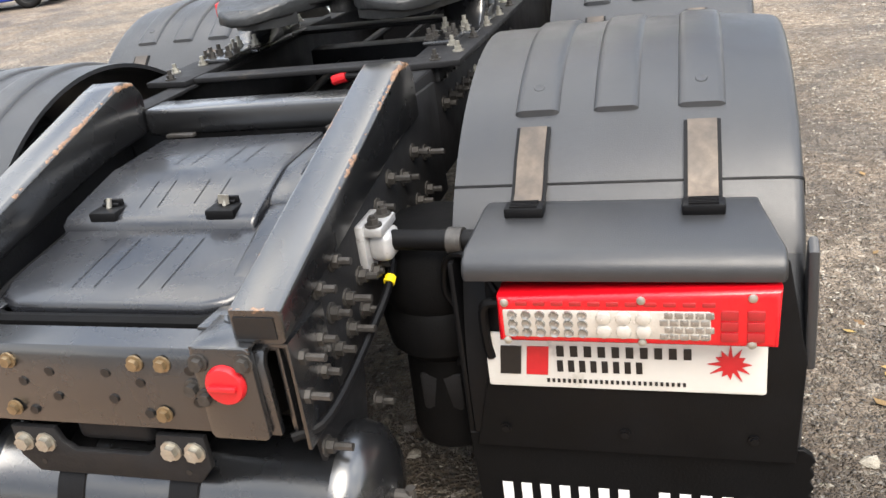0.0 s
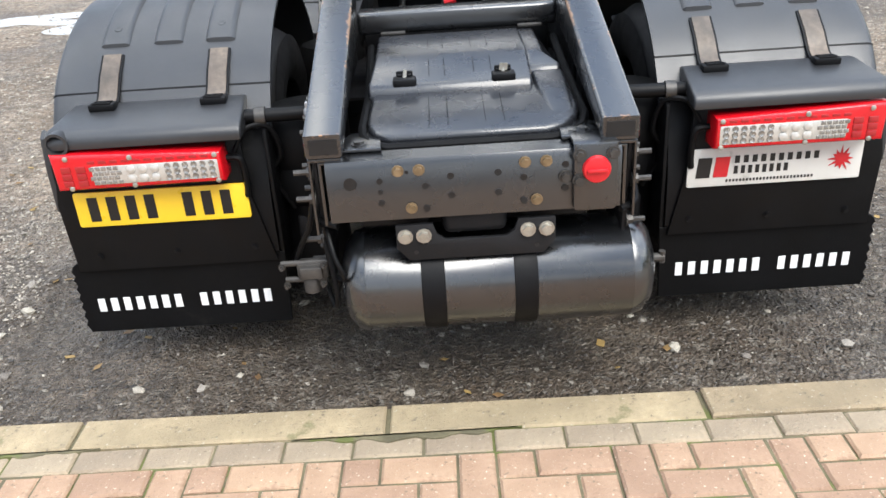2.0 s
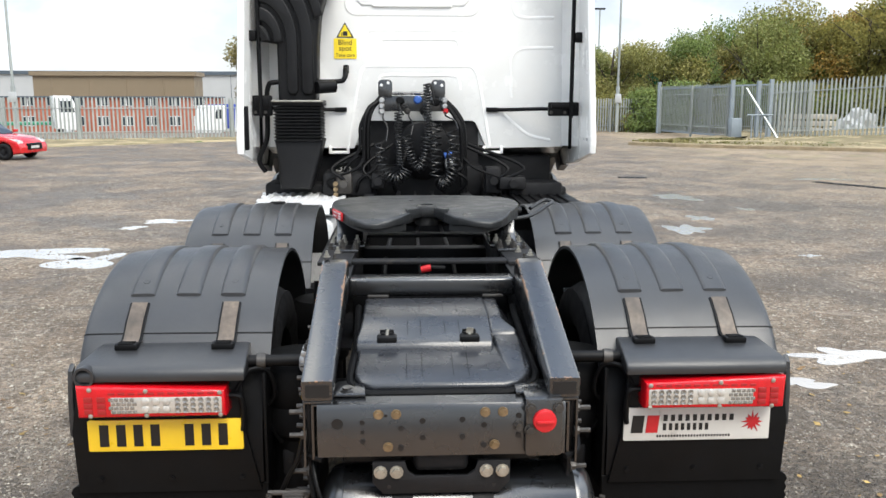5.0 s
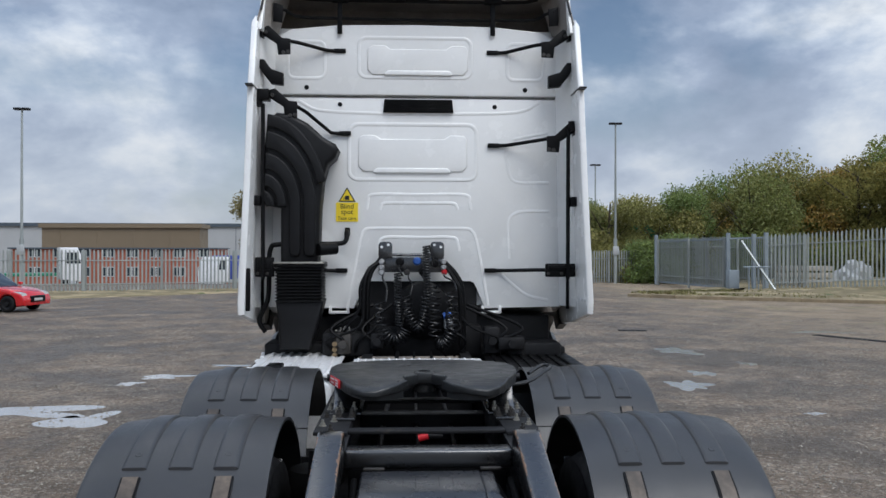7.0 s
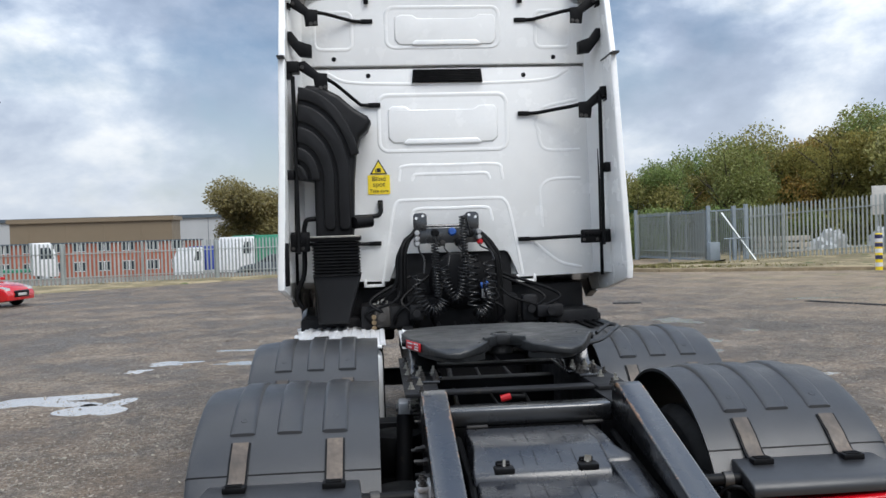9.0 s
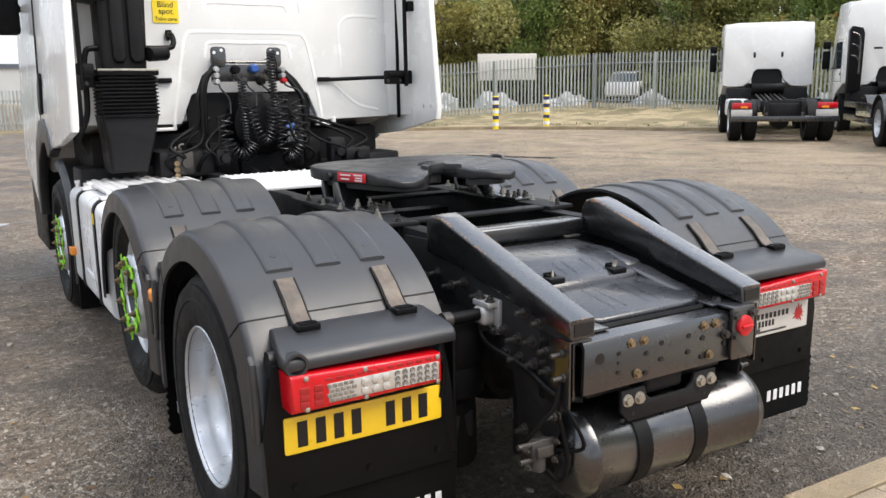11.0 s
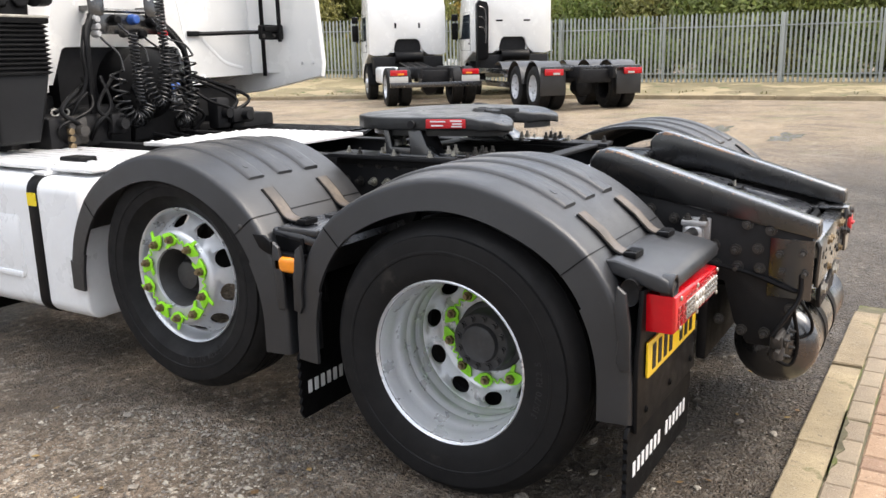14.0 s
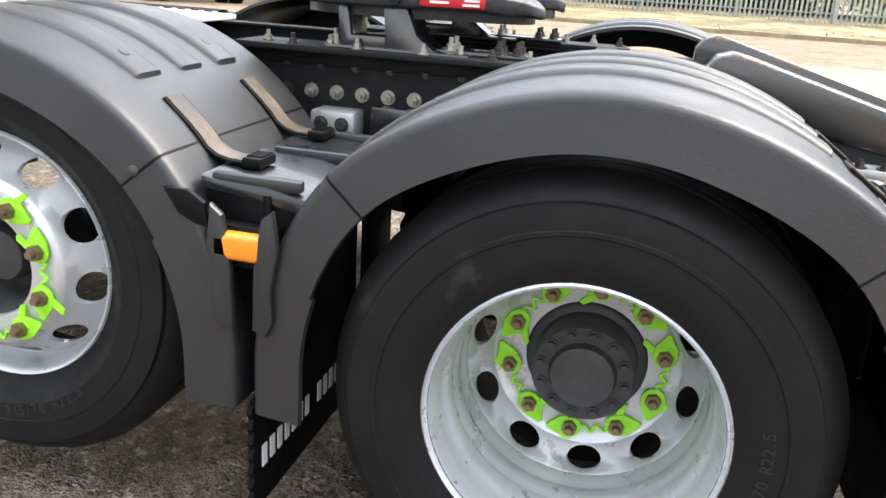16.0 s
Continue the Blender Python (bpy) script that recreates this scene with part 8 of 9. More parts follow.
def verge():
    kerb = [(8.6, 29.4), (10.0, 28.0), (12.2, 26.67), (16.06, 24.68), (18.96, 21.16), (21.1, 16.12), (22.11, 8.64), (22.72, -13.35)]
    far = [(10.5, 31.0), (12.6, 30.8), (14.06, 31.63), (18.71, 30.06), (23.8, 26.9), (25.94, 21.76), (27.09, 12.78), (27.52, -13.21)]
    b = bmnew()
    rows = []
    zf = [0.14, 0.14, 0.15, 0.35, 0.62, 0.58, 0.34, 0.34]
    for (x0, y0), (x1, y1), z in zip(kerb, far, zf):
        d = Vector((x1 - x0, y1 - y0)).normalized()
        rows.append([b.verts.new(p) for p in ((x0 + d.x * 0.12, y0 + d.y * 0.12, -0.05), (x0 + d.x * 0.12, y0 + d.y * 0.12, 0.125), ((x0 + x1) / 2, (y0 + y1) / 2, 0.17 + (z - 0.14) * 0.4), (x1, y1, z), (x1 + d.x * 9, y1 + d.y * 9, z + 0.1))])
    for A, B in zip(rows, rows[1:]):
        for i in range(4):
            b.faces.new((A[i], A[i + 1], B[i + 1], B[i]))
    v = tagged(part("verge", b, GRASS_SOIL), "worn grass verge with bare earth patches", "verge", kind="structure")
    rnd = random.Random(8)
    for (x0, y0), (x1, y1) in zip(kerb, kerb[1:]):
        l = math.hypot(x1 - x0, y1 - y0)
        n = max(1, round(l / 0.915))
        ux, uy = (x1 - x0) / l, (y1 - y0) / l
        for k in range(n):
            c = bmnew()
            box(c, -l / n / 2 + 0.004, l / n / 2 - 0.004, -0.07, 0.075, -0.05, 0.13, 0.012, 1)
            o = part("kerb_stone", c, CONCRETE, v)
            f = (k + 0.5) / n
            o.matrix_basis = pose(x0 + (x1 - x0) * f, y0 + (y1 - y0) * f, rnd.uniform(-0.012, 0.008), 0, 0, math.degrees(math.atan2(uy, ux)))
    # tufts
    g = bmnew()
    for k in range(5200):
        i = rnd.randrange(len(kerb) - 1)
        f, w = rnd.random(), rnd.random() ** 0.8
        a = Vector(kerb[i]).lerp(Vector(kerb[i + 1]), f)
        e = Vector(far[i]).lerp(Vector(far[i + 1]), f)
        z = 0.12 + (zf[i] + (zf[i + 1] - zf[i]) * f - 0.14) * max(0, w - 0.4)
        p = a.lerp(e, 0.06 + 0.94 * w)
        if noise.noise((p.x * 0.5, p.y * 0.5, 0)) < -0.05:
            continue
        for q in range(3):
            an, h = rnd.uniform(0, 6.28), rnd.uniform(0.05, 0.13)
            dx, dy = 0.03 * math.cos(an), 0.03 * math.sin(an)
            o = Vector((p.x + rnd.uniform(-0.08, 0.08), p.y + rnd.uniform(-0.08, 0.08), z))
            g.faces.new([g.verts.new(o + Vector((dx, dy, 0))), g.verts.new(o - Vector((dx, dy, 0))), g.verts.new(o + Vector((dy * 1.5, -dx * 1.5, h)))])
    tagged(part("grass", g, GRASS, None, smooth=0), "short dull green and straw grass tufts", "grass", kind="stuff")


GRASS = mat("grass_blade", (0.13, 0.14, 0.035), 0.7, 0, 0.4, 0.8, 6, island=0.5, tint=(0.26, 0.21, 0.08))
verge()


def road_wheel(parent, x, y, r, w, s, disc=SILVER, dual=False, steer_rim=0.58):
    b = bmnew()
    xo = x
    prof = [(r * 0.58, s * (xo - 0.03)), (r * 0.62, s * (xo - 0.005)), (r * 0.80, s * xo), (r * 0.93, s * (xo - 0.012)), (r, s * (xo - 0.04)), (r, s * (xo - w + 0.03)), (r * 0.93, s * (xo - w)), (r * 0.58, s * (xo - w + 0.02))]
    lathe(b, prof, (0, y, r), "x", 36, closed=True)
    t = part("wheel", b, RUBBER, parent, smooth=40)
    if dual:
        b = bmnew()
        lathe(b, [(h, q - s * (w + 0.05)) for h, q in prof], (0, y, r), "x", 36, closed=True)
        part("inner_tyre", b, RUBBER, t, smooth=40)
    b = bmnew()
    dish = 0.13 if dual else 0.03
    lathe(b, [(r * 0.61, s * (xo - 0.012)), (r * 0.585, s * (xo - 0.016)), (r * 0.54, s * (xo - dish)), (r * 0.30, s * (xo - dish - 0.01)), (r * 0.27, s * (xo - dish + (0.03 if dual else 0.05))), (0.001, s * (xo - dish + (0.04 if dual else 0.06)))], (0, y, r), "x", 30)
    part("rim", b, disc, t, smooth=40)
    return t


def far_lorry(label, at, rz, cab_y, cab_h, axles, guards, flush_bar):
    """A bare chassis lorry seen from behind; origin under the rearmost axle, nose along y."""
    t = thing("chassis_lorry", label, "lorry", "lorries parked by the fence", at, rz)
    t.matrix_basis = t.matrix_basis @ Matrix.Scale(1.12, 4)
    L = cab_y + 1.9
    for s in (-1, 1):
        b = bmnew()
        box(b, s * 0.40 - 0.04, s * 0.40 + 0.04, -1.0, L - 0.3, 0.72, 0.98, 0.01)
        part("chassis_rail", b, CHASSIS_DARK, t)
        for y in axles:
            road_wheel(t, 1.20, y, 0.50, 0.30, s, SILVER, dual=True)
        road_wheel(t, 1.18, cab_y + 0.75, 0.50, 0.30, s, SILVER)
    for y in list(axles) + [-0.75, cab_y - 0.6]:
        b = bmnew()
        box(b, -0.40, 0.40, y - 0.06, y + 0.06, 0.62, 0.92, 0.02)
        part("cross_member", b, CHASSIS_DARK, t)
    for k in range(6):
        x = -0.3 + 0.12 * k
        b = bmnew()
        tube(b, smooth_path([(x, -0.7, 0.75), (x + 0.05, -0.2, 0.86), (x - 0.03, 0.8, 0.95), (x, cab_y - 0.2, 1.1)]), 0.025, 6)
        part("air_line", b, CHASSIS_DARK if k % 2 else CAST, t)
    b = bmnew()
    lathe(b, [(0.02, -0.28), (0.2, -0.2), (0.24, 0), (0.2, 0.2), (0.02, 0.28)], (0.0, axles[0], 0.5), "y", 16)
    part("axle_case", b, CHASSIS_DARK, t)
    # cab: wall with cut-out, body, visor roof and glass
    b = bmnew()
    prism(b, [(-1.17, 1.36), (-1.0, 1.30), (-0.62, 1.32), (-0.42, 1.50), (-0.36, 1.72), (-0.28, 1.78), (0.28, 1.78), (0.36, 1.72), (0.42, 1.50), (0.62, 1.32), (1.0, 1.30), (1.17, 1.36), (1.17, cab_h - 0.35), (1.13, cab_h - 0.14), (1.0, cab_h - 0.03), (0.85, cab_h), (-0.85, cab_h), (-1.0, cab_h - 0.03), (-1.13, cab_h - 0.14), (-1.17, cab_h - 0.35)], "y", cab_y, cab_y + 0.12, 0.03, 2)
    wall = part("cab_rear_wall", b, WHITE, t)
    b = bmnew()
    prism(b, [(cab_y + 0.1, 1.40), (cab_y + 0.1, cab_h - 0.02), (cab_y + 1.2, cab_h), (cab_y + 1.75, cab_h - 0.9), (cab_y + 1.95, 1.6), (cab_y + 1.95, 0.6), (cab_y + 1.35, 0.6), (cab_y + 1.3, 1.05)], "x", -1.17, 1.17, 0.05, 3)
    part("cab_body", b, WHITE, t, smooth=40)
    for s in (-1, 1):
        b = bmnew()
        prism(b, [(cab_y + 0.55, 1.75), (cab_y + 0.55, 2.45), (cab_y + 1.25, 2.45), (cab_y + 1.55, 1.75)], "x", s * 1.165, s * 1.178)
        part("side_window", b, GLASS_DARK, t)
        b = bmnew()
        pts = [(cab_y + 0.50, 1.42), (cab_y + 0.50, 2.52), (cab_y + 1.28, 2.52), (cab_y + 1.62, 1.70), (cab_y + 1.62, 1.42)]
        tube(b, [(s * 1.171, y, z) for y, z in pts + pts[:1]], 0.008, 4)
        part("door_gap", b, INK, t)
        b = bmnew()
        box(b, s * 1.17 - 0.012, s * 1.17 + 0.012, cab_y + 0.56, cab_y + 0.70, 1.58, 1.64, 0.006)
        part("door_handle", b, BLACK, t)
        b = bmnew()
        box(b, s * 1.36 - 0.10, s * 1.36 + 0.10, cab_y + 1.6, cab_y + 1.68, 1.75, 2.25, 0.03)
        box(b, s * 1.36 - 0.10, s * 1.36 + 0.10, cab_y + 1.6, cab_y + 1.68, 2.3, 2.5, 0.03)
        tube(b, [(s * 1.17, cab_y + 1.6, 1.8), (s * 1.30, cab_y + 1.64, 1.7), (s * 1.36, cab_y + 1.64, 2.0)], 0.02, 6)
        part("mirror", b, BLACK, t)
        b = bmnew()
        sweep(b, arch(cab_y + 0.75, 0.5, 0.60, 0, 180, 0.45, 0.5, 16), side(s, [(0.8, 0), (1.18, 0), (1.20, -0.05), (1.18, -0.05), (1.16, -0.015), (0.8, -0.015)]))
        part("front_mudguard", b, BLACK, t)
        b = bmnew()
        if guards:
            box(b, s * 0.42 - 0.10, s * 0.42 + 0.10, cab_y - 0.006, cab_y + 0.01, 2.22, 2.27, 0.004)
        else:
            box(b, s * 0.36 - 0.03, s * 0.36 + 0.03, cab_y - 0.006, cab_y + 0.01, 2.10, 2.25, 0.004)
        part("wall_slot", b, BLACK, wall)
    b = bmnew()
    box(b, -0.40, 0.40, cab_y + 0.095, cab_y + 0.7, 1.0, 1.80)
    box(b, -1.05, 1.05, cab_y - 0.1, cab_y + 0.4, 0.75, 1.28, 0.03)
    part("engine_rear", b, CHASSIS_DARK, t)
    b = bmnew()
    lathe(b, [(0.16, -0.42), (0.17, -0.40), (0.17, 0.40), (0.16, 0.42)], (0, cab_y - 0.12, 1.25), "x", 20)
    part("air_filter", b, BLACK, t)
    for s in (-1, 1):
        # tail lamp, plate and guard
        b = bmnew()
        box(b, s * 0.95 - 0.22, s * 0.95 + 0.22, -0.80, -0.74, 0.80, 0.94, 0.015)
        la = part("tail_lamp", b, RED_LENS, t)
        b = bmnew()
        box(b, s * 0.90 - 0.08, s * 0.90 + 0.08, -0.804, -0.79, 0.81, 0.86, 0.004)
        part("lamp_field", b, CLEAR_LENS if guards else AMBER, la)
        if guards:
            for y in axles:
                b = bmnew()
                sweep(b, arch(y, 0.5, 0.62, 8, 172, None, None, 18), side(s, [(0.62, 0), (1.21, 0), (1.21, -0.02), (0.62, -0.02)]))
                part("mudguard", b, PLASTIC, t)
            b = bmnew()
            box(b, s * 0.92 - 0.30, s * 0.92 + 0.30, -0.64, -0.62, 0.35, 0.98, 0.004)
            part("mud_flap", b, PLASTIC, t)
            b = bmnew()
            sweep(b, arch(axles[-1] + 1.5, 0.5, 0.60, 20, 120, None, None, 12), side(s, [(0.62, 0), (1.19, 0), (1.19, -0.02), (0.62, -0.02)]))
            part("mudguard", b, PLASTIC, t)
        else:
            b = bmnew()
            box(b, s * 0.95 - 0.24, s * 0.95 + 0.24, -0.78, -0.765, 0.62, 0.78, 0.004)
            part("plate_board", b, SIGN, t)
            b = bmnew()
            prism(b, round_rect(0.62, 1.15, 0.55, 1.0, 0.08), "y", 1.0, 2.0, 0.02)
            if s < 0:
                for v in b.verts:
                    v.co.x = -v.co.x
            part("fuel_tank", b, TANK_WHITE if s < 0 else BLACK, t)
    if flush_bar:
        b = bmnew()
        box(b, -1.2, 1.2, -0.95, -0.85, 0.50, 0.63, 0.015)
        box(b, -0.45, -0.36, -0.88, -0.75, 0.55, 0.85, 0.01)
        box(b, 0.36, 0.45, -0.88, -0.75, 0.55, 0.85, 0.01)
        part("underrun_bar", b, CHASSIS, t)
        b = bmnew()
        box(b, -0.45, 0.45, -0.72, -0.68, 0.72, 1.0, 0.01)
        cm = part("rear_cross_member", b, CHASSIS_DARK, t)
        for k in range(4):
            b = bmnew()
            tube(b, [(-0.27 + 0.18 * k, -0.725, 0.86), (-0.27 + 0.18 * k, -0.70, 0.86)], 0.05, 14)
            part("bolt_hole", b, INK, cm)
    else:
        b = bmnew()
        box(b, -1.15, 1.15, -0.66, -0.60, 0.90, 1.0, 0.01)
        part("rear_cross_member", b, CHASSIS, t)
        b = bmnew()
        prism(b, [(-1.15, 1.1), (-1.15, 2.7), (-1.08, 2.8), (-0.85, 2.75), (-0.80, 2.6), (-0.82, 1.2)], "y", cab_y - 0.25, cab_y - 0.02, 0.03)
        du = part("intake_duct", b, BLACK, t)
        for k in range(3):
            b = bmnew()
            tube(b, smooth_path([(-1.10, cab_y - 0.25, 2.62 - 0.28 * k), (-0.98, cab_y - 0.25, 2.58 - 0.28 * k), (-0.91, cab_y - 0.25, 2.45 - 0.28 * k), (-0.90, cab_y - 0.25, 2.0 - 0.2 * k)]), 0.03, 6)
            part("duct_rib", b, CHASSIS, du)
        for s in (-1, 1):
            b = bmnew()
            box(b, s * 0.92 - 0.30, s * 0.92 + 0.30, -0.645, -0.60, 0.86, 0.99, 0.01)
            part("guard_skirt", b, PLASTIC, t)
            b = bmnew()
            box(b, s * 1.17 - 0.02, s * 1.17 + 0.02, 1.9, cab_y - 0.3, 0.78, 0.92, 0.01)
            part("side_rail", b, CHASSIS, t)
            b = bmnew()
            box(b, s * 1.17 - 0.02, s * 1.17 + 0.02, 1.9, cab_y - 0.3, 0.45, 0.60, 0.01)
            part("side_rail", b, CHASSIS, t)
    return t


far_lorry("white two-axle chassis cab lorry with bare frame", (18.1, 13.2, 0), -46, 3.0, 3.05, (0.0,), False, True)
far_lorry("white three-axle chassis cab lorry with grey mudguards", (17.6, 8.15, 0), -46, 5.3, 3.45, (0.0, 1.36), True, False)


def car(label, paint, at, rz, size=1.0):
    """A small hatchback, nose along y."""
    t = thing("car", label, "car", "parked cars", at, rz)
    t.matrix_basis = t.matrix_basis @ Matrix.Scale(size, 4)
    b = bmnew()
    body = [(-1.95, 0.28), (-2.0, 0.60), (-1.9, 0.95), (-1.1, 1.0), (0.55, 0.98), (1.35, 0.86), (1.85, 0.70), (1.98, 0.5), (1.95, 0.26), (1.62, 0.2)] + [(1.25 + 0.36 * math.cos(a), 0.31 + 0.36 * math.sin(a)) for a in [math.pi * k / 8 for k in range(1, 8)]] + [(0.86, 0.2), (-0.84, 0.2)] + [(-1.22 + 0.36 * math.cos(a), 0.31 + 0.36 * math.sin(a)) for a in [math.pi * k / 8 for k in range(1, 8)]] + [(-1.6, 0.2)]
    prism(b, body, "x", -0.86, 0.86, 0.07, 3)
    bd = part("body", b, paint, t, smooth=45)
    b = bmnew()
    prism(b, [(-1.85, 0.94), (-1.55, 1.38), (-0.9, 1.48), (0.0, 1.44), (0.75, 0.96)], "x", -0.70, 0.70, 0.09, 3)
    part("cabin", b, GLASS_DARK, t, smooth=45)
    b = bmnew()
    prism(b, [(-1.5, 1.40), (-0.9, 1.495), (-0.1, 1.455), (-0.1, 1.43), (-0.9, 1.46), (-1.5, 1.37)], "x", -0.62, 0.62, 0.01)
    part("roof", b, paint, t)
    for s in (-1, 1):
        for y in (-1.22, 1.25):
            road_wheel(t, 0.86, y, 0.31, 0.2, s, CHASSIS_DARK)
        b = bmnew()
        prism(b, [(1.55, 0.68), (1.90, 0.62), (1.86, 0.72), (1.50, 0.80)], "x", s * 0.55, s * 0.84, 0.02)
        part("headlight", b, CLEAR_LENS, t)
        b = bmnew()
        box(b, s * 0.93 - 0.08, s * 0.93 + 0.08, 0.55, 0.68, 0.98, 1.1, 0.03)
        part("mirror", b, paint, t)
    b = bmnew()
    prism(b, [(1.93, 0.34), (2.0, 0.40), (1.99, 0.58), (1.94, 0.62)], "x", -0.45, 0.45, 0.01)
    part("grille", b, BLACK, t)
    b = bmnew()
    box(b, -0.26, 0.26, 1.985, 2.005, 0.42, 0.52, 0.003)
    part("number_plate", b, SIGN, t)


car("red hatchback parked at the yard's edge", CAR_RED, (-12.13, 22.5, 0), -100, 0.75)
car("dark blue car parked at the yard's edge", LORRY_BLUE, (-14.9, 15.8, 0), -70)
car("black car parked at the yard's edge", BLACK, (-17.2, 15.6, 0), -70)
car("white car parked behind the fence", CAR_WHITE, (30.07, 31.38, 0.8), -60)
car("silver car behind the far fence", TANK_WHITE, (-2.6, 54.0, -0.9), -90)
car("dark car behind the far fence", CLAD_DARK, (-7.0, 50.0, -0.7), 80)


def far_box_lorry(label, at, rz, paint, load):
    t = thing("parked_lorry", label, "lorry", "lorries beyond the far fence", at, rz)
    b = bmnew()
    prism(b, [(2.2, 0.7), (2.2, 3.3), (3.5, 3.3), (4.0, 2.2), (4.1, 0.6), (3.6, 0.5)], "x", -1.2, 1.2, 0.08, 3)
    part("cab", b, CAR_WHITE, t)
    b = bmnew()
    box(b, -1.2, 1.2, -5.5, 2.0, 1.0, 3.4 if load else 1.25, 0.04)
    part("box_body", b, paint, t)
    for s in (-1, 1):
        for y in (-3.8, -2.5, 3.1):
            road_wheel(t, 1.2, y, 0.5, 0.3, s)
        b = bmnew()
        prism(b, [(2.7, 2.0), (2.7, 2.9), (3.45, 2.9), (3.75, 2.0)], "x", s * 1.19, s * 1.205)
        part("side_window", b, GLASS_DARK, t)
    b = bmnew()
    prism(b, [(3.55, 3.0), (3.98, 2.1), (4.0, 2.12), (3.57, 3.02)], "x", -1.05, 1.05)
    part("windscreen", b, GLASS_DARK, t)


far_box_lorry("white lorry cab with a green body beyond the fence", (-30.2, 66.0, -1.35), -62, LORRY_GREEN, False)
far_box_lorry("white and blue lorry beyond the fence", (-17.6, 85.0, -2.2), 150, LORRY_BLUE, True)
far_box_lorry("white and green lorry beyond the fence", (-9.9, 66.0, -1.35), 150, LORRY_GREEN, True)
far_box_lorry("green and white van body beyond the gate", (15.2, 48.5, 0), -160, LORRY_GREEN, True)


def office():
    """Two-storey brick office with white-framed windows."""
    t = thing("brick_office", "two-storey red brick office with white windows", "building", "", (-35.0, 112.0, -3.45), 3)
    b = bmnew()
    box(b, -17.4, 9.4, 0, 10, -0.5, 5.3)
    part("wall", b, BRICK, t, smooth=0)
    b = bmnew()
    box(b, -17.7, 9.7, -0.3, 10.3, 5.3, 5.5)
    part("roof", b, CLAD_DARK, t)
    for r in range(2):
        for k in range(8):
            x, z = -14.3 + 3.15 * k, 1.6 + 2.6 * r
            c = bmnew()
            box(c, x - 0.8, x + 0.8, -0.06, 0.02, z, z + 1.3)
            w = part("window", c, CAR_WHITE, t, smooth=0)
            for q in (-0.39, 0.39):
                c = bmnew()
                box(c, x + q - 0.33, x + q + 0.33, -0.075, -0.055, z + 0.08, z + 1.22)
                part("pane", c, GLASS_DARK, w, smooth=0)


def warehouse(label, at, rz, w, h, m, trim):
    t = thing("warehouse", label, "building", "", at, rz)
    b = bmnew()
    box(b, -w / 2, w / 2, 0, w / 4, -2, h)
    part("wall", b, m, t, smooth=0)
    b = bmnew()
    box(b, -w / 2 - 0.4, w / 2 + 0.4, -0.4, w / 4, h, h + 0.7)
    part("roof", b, trim, t, smooth=0)
    for k in range(int(w / 6)):
        c = bmnew()
        box(c, -w / 2 + 6 * k + 2.95, -w / 2 + 6 * k + 3.05, -0.05, 0.02, -2, h)
        part("cladding_joint", c, trim, t, smooth=0)


office()
warehouse("long brown clad warehouse in the distance", (-47.5, 140.0, -5), 1, 26, 10.45, CLAD_BROWN, CLAD_BROWN)
warehouse("long low grey warehouse with a dark roof in the distance", (-40.0, 168.0, -5), 2, 150, 11.4, CLAD_GREY, CLAD_DARK)


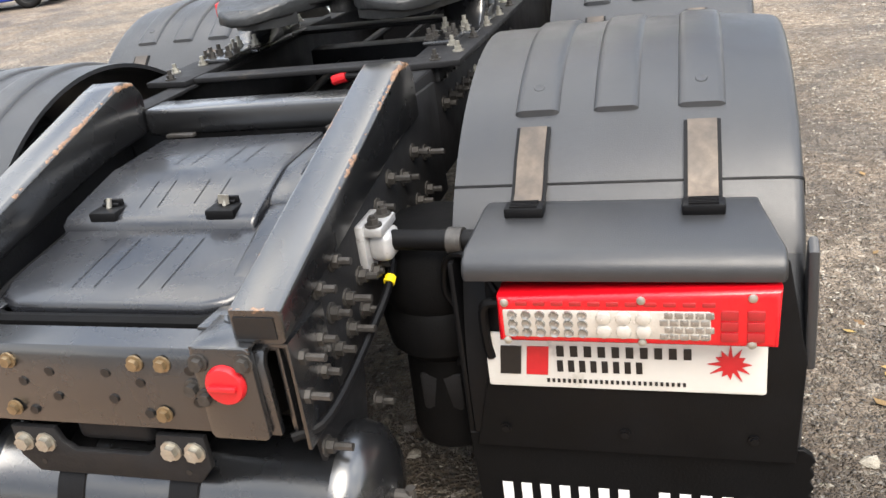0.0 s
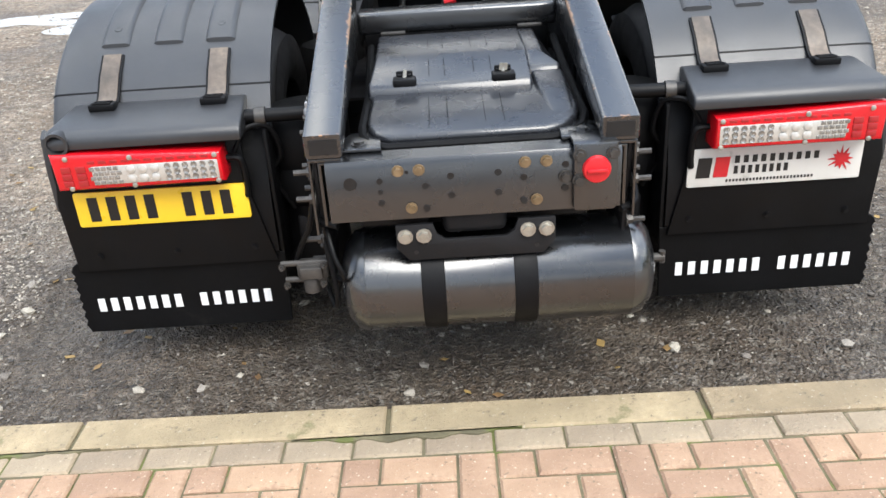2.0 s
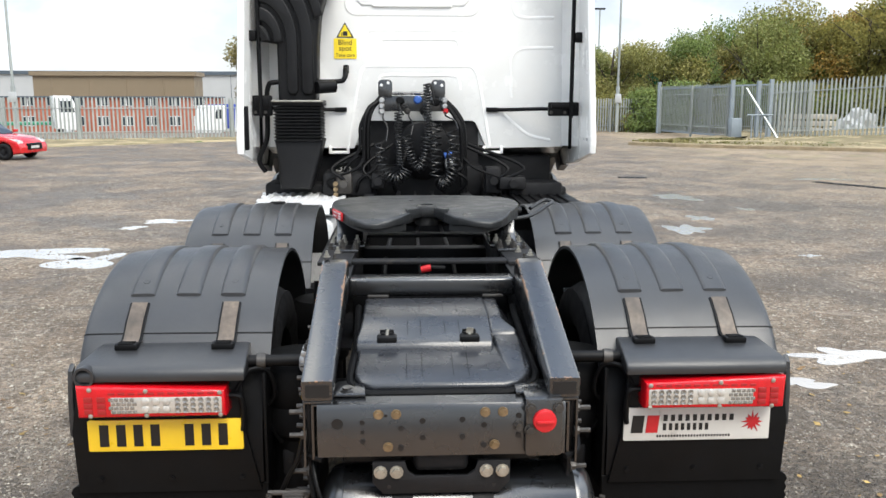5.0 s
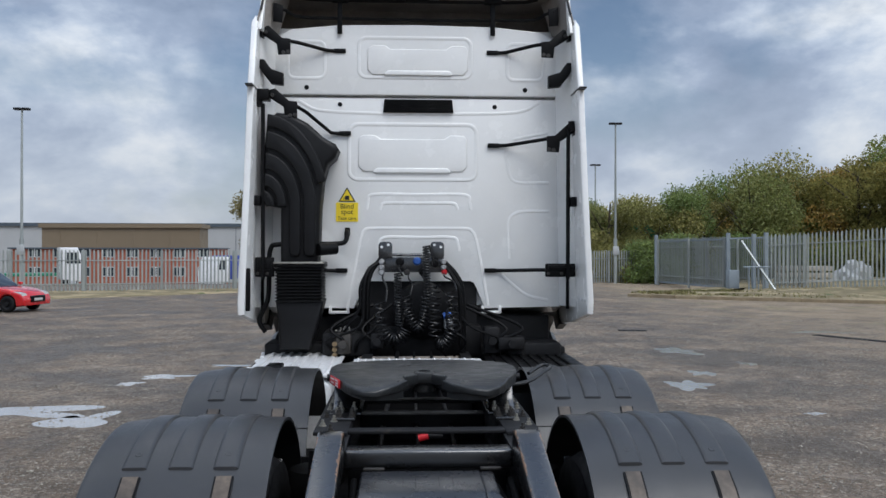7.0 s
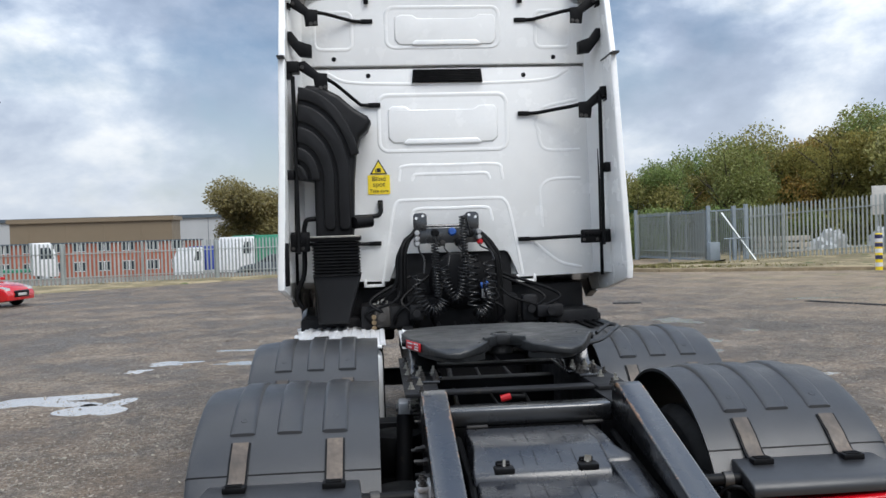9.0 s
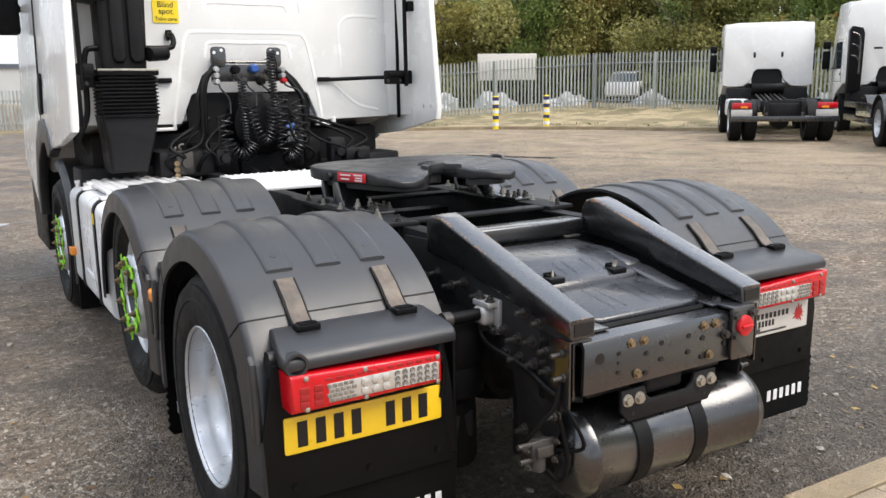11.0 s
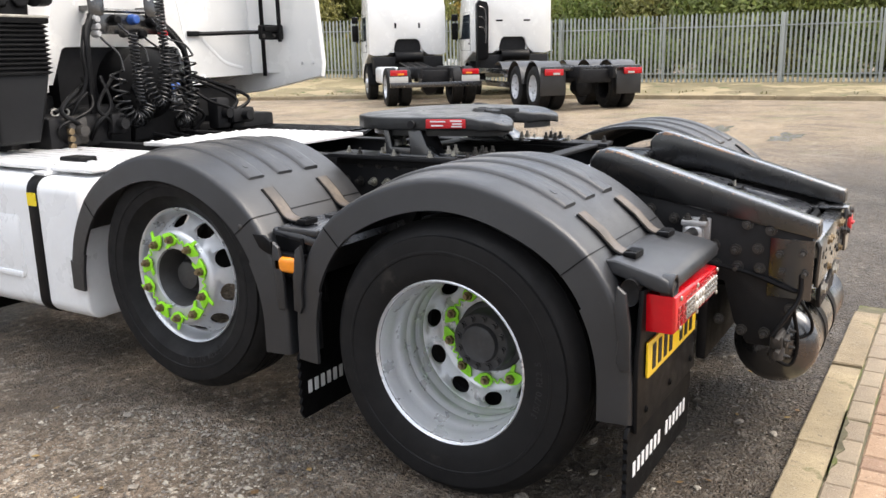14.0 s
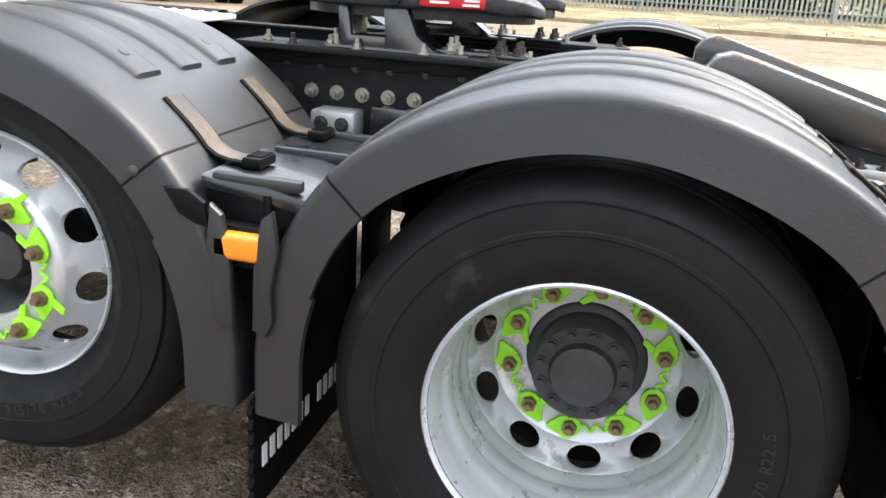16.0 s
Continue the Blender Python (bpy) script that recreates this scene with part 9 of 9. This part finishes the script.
def loose_stones():
    """Single stones, and the finer chippings as one scatter."""
    rnd = random.Random(21)
    shapes = []
    for k in range(6):
        bm = bmnew()
        bmesh.ops.create_icosphere(bm, subdivisions=1, radius=1)
        for v in bm.verts:
            v.co *= 1 + rnd.uniform(-0.28, 0.28)
            v.co.z *= 0.6
        me = mesh_of(bm, "stone", 0)
        me.materials.append(STONE)
        shapes.append(me)
    for k in range(150):
        if k % 2:
            x, y = rnd.uniform(-3.6, 2.6), rnd.uniform(0.06, 0.9)
        else:
            x, y = rnd.uniform(-4.5, -1.3), rnd.uniform(0.1, 4.5)
        r = rnd.uniform(0.008, 0.022) * (1.6 if rnd.random() < 0.15 else 1)
        o = tagged(part("stone", rnd.choice(shapes), STONE), "small loose grey stone on the gravel", "stone", "loose stones on the yard")
        o.matrix_basis = pose(x, y, r * 0.25, rnd.uniform(-20, 20), rnd.uniform(-20, 20), rnd.uniform(0, 360)) @ Matrix.Diagonal((r * rnd.uniform(0.8, 1.5), r, r, 1))
    dry, damp = bmnew(), bmnew()
    octa = [Vector(p) for p in ((1, 0, 0), (-1, 0, 0), (0, 1, 0), (0, -1, 0), (0, 0, 1), (0, 0, -1))]
    faces = ((0, 2, 4), (2, 1, 4), (1, 3, 4), (3, 0, 4))
    for k in range(150000):
        q = rnd.random()
        wide = k >= 105000
        if wide:
            x, y = (rnd.uniform(2.2, 13.0), rnd.uniform(3.0, 19.0)) if k % 3 else (rnd.uniform(-9.5, -2.0), rnd.uniform(4.0, 17.0))
        elif q < 0.6:
            x, y = -1.2 - 6.0 * rnd.random() ** 1.5, 9.0 * rnd.random() ** 1.4
        elif q < 0.82:
            x, y = rnd.uniform(-3.0, 3.0), 0.06 + 1.8 * rnd.random() ** 1.3
        else:
            x, y = rnd.uniform(1.2, 4.2), rnd.uniform(0.1, 6.0)
        if y < 0.06 and x > -6:
            continue
        n = noise.noise((x * 0.9, y * 0.9, 1.7)) + 0.5 * noise.noise((x * 2.7, y * 2.7, 4.2))
        if n < rnd.uniform(-0.25, 0.35) and not (q > 0.6 and rnd.random() < 0.45):
            continue
        r = rnd.uniform(0.0022, 0.0080) * (1.8 if rnd.random() < 0.10 else 1) * (0.72 if y < 1.3 and x > -1.6 else 1)
        r = rnd.uniform(0.006, 0.013) * (1.7 if rnd.random() < 0.12 else 1) if wide else r
        m = pose(x, y, r * 0.2, rnd.uniform(-25, 25), rnd.uniform(-25, 25), rnd.uniform(0, 360))
        sx, sy = r * rnd.uniform(0.8, 1.5), r * rnd.uniform(0.7, 1.1)
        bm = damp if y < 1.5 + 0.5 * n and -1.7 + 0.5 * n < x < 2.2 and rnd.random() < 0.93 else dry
        vs = [bm.verts.new(m @ Vector((p.x * sx * rnd.uniform(0.8, 1.2), p.y * sy * rnd.uniform(0.8, 1.2), p.z * r * 0.7))) for p in octa[:5]]
        for f in faces:
            bm.faces.new([vs[i] for i in f])
    tagged(part("chippings", dry, STONE, None, smooth=0), "pale and grey stone chippings strewn on the gravel", "gravel", kind="stuff")
    tagged(part("damp_grit", damp, GRIT, None, smooth=0), "fine dark grit beside the paving", "gravel", kind="stuff")
    lv = bmnew()
    for k in range(240):
        x, y = rnd.uniform(-3.5, 3.5), rnd.uniform(0.06, 3.0)
        if abs(x) < 1.2 and y > 0.6:
            continue
        a, l = rnd.uniform(0, 6.28), rnd.uniform(0.012, 0.028)
        u, w = Vector((math.cos(a), math.sin(a), rnd.uniform(-0.2, 0.2))) * l, Vector((-math.sin(a), math.cos(a), rnd.uniform(-0.2, 0.3))) * l * 0.6
        o = Vector((x, y, 0.008))
        lv.faces.new([lv.verts.new(o + q) for q in (u, w, -u, -w)])
    tagged(part("fallen_leaves", lv, DEAD_LEAF, None, smooth=0), "scattered small fallen autumn leaves", "leaves", kind="stuff")


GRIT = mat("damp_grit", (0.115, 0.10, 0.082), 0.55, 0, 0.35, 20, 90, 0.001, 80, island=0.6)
DEAD_LEAF = mat("dead_leaf", (0.24, 0.15, 0.055), 0.7, 0, 0.3, 6, 40, island=0.5)
STONE = mat("stone_chip", (0.26, 0.232, 0.195), 0.8, 0, 0.3, 20, 90, 0.001, 80, island=0.5)
loose_stones()

# drain channel grates in the yard
for x, y, rz, l in ((9.2, 13.75, -61, 2.4), (5.0, 15.9, -9, 0.62)):
    t = thing("drain_grate", "dark slotted drain channel grate in the gravel", "drain", "drains in the yard", (x, y, 0.002), rz)
    b = bmnew()
    box(b, -l / 2, l / 2, -0.12, 0.12, -0.02, 0.008, 0.002)
    part("frame", b, CHASSIS_DARK, t)
    for k in range(int(l / 0.1)):
        b = bmnew()
        box(b, -l / 2 + 0.1 * k + 0.02, -l / 2 + 0.1 * k + 0.06, -0.10, 0.10, 0.006, 0.014)
        part("bar", b, CHASSIS_DARK, t)

# stacked pale beams and grey rubble heaps behind the side fence
RUBBLE = mat("grey_sheeting", (0.33, 0.34, 0.34), 0.6, 0, 0.2, 1.5, 12, 0.01, 6)
TIMBER = mat("pale_timber", (0.45, 0.41, 0.34), 0.75, 0, 0.25, 2, 25)
stack = thing("beam_stack", "stack of pale timber beams behind the fence", "timber", "", (18.55, 35.56, -0.1), -18)
for r in range(4):
    for k in range(3):
        b = bmnew()
        box(b, -1.25 + 0.06 * (r % 2), 1.2, -0.5 + 0.36 * k, -0.26 + 0.36 * k, 0.02 + 0.31 * r, 0.24 + 0.31 * r, 0.015)
        part("beam", b, TIMBER, stack)
    if r < 3:
        for x in (-0.9, 0.8):
            b = bmnew()
            box(b, x - 0.05, x + 0.05, -0.5, 0.5, 0.24 + 0.31 * r, 0.33 + 0.31 * r)
            part("spacer", b, TIMBER, stack)
for i, (x, y, sx, sz) in enumerate(((21.24, 36.23, 1.35, 1.25), (23.77, 34.9, 1.25, 1.3), (26.35, 32.27, 1.3, 1.2), (27.97, 27.82, 1.3, 1.25), (28.62, 18.83, 1.5, 1.2))):
    rh = random.Random(70 + i)
    b = bmnew()
    bmesh.ops.create_icosphere(b, subdivisions=4, radius=1)
    for v in b.verts:
        q = 0.94 + 0.34 * noise.noise(v.co * 1.9 + Vector((i * 5.0, 0, 0))) + 0.2 * abs(noise.noise(v.co * 4.3 + Vector((0, i * 3.0, 0)))) + 0.09 * noise.noise(v.co * 10.0)
        v.co = Vector((v.co.x * sx * q, v.co.y * 0.8 * q, max(-0.15, v.co.z * sz * q)))
    o = tagged(part("sheeted_heap", b, RUBBLE, smooth=22), "low heap of jagged grey rubble behind the fence", "heap", "heaps behind the fence")
    o.matrix_basis = pose(x, y, 0.0, 0, 0, rh.uniform(-30, 30))

# ---- loose pieces become parts of their own ----
def split_loose(ob):
    me = ob.data
    bm = bmnew()
    bm.from_mesh(me)
    left, pieces = set(bm.verts), []
    while left:
        v = left.pop()
        group, todo = [v], [v]
        while todo:
            for e in todo.pop().link_edges:
                for w in e.verts:
                    if w in left:
                        left.discard(w)
                        group.append(w)
                        todo.append(w)
        pieces.append(group)
    bm.verts.index_update()
    for n, group in enumerate(pieces):
        faces = {f for v in group for f in v.link_faces}
        part_bm = bmnew()
        twin = {v: part_bm.verts.new(v.co) for v in group}
        for f in faces:
            nf = part_bm.faces.new([twin[v] for v in f.verts])
            nf.smooth = f.smooth
        if n == 0:
            keep = part_bm
        else:
            part(ob.name.split(".")[0], part_bm, me.materials[0], ob.parent)
    bm.free()
    ob.data = mesh_of(keep, me.name)
    ob.data.materials.append(me.materials[0])


for ob in [o for o in scene.objects if o.type == "MESH" and o.name.split(".")[0] in ("mounting_plate", "chassis_rail", "filler_cap", "engine_rear", "underrun_bar", "step_plate", "tank_saddle")]:
    split_loose(ob)
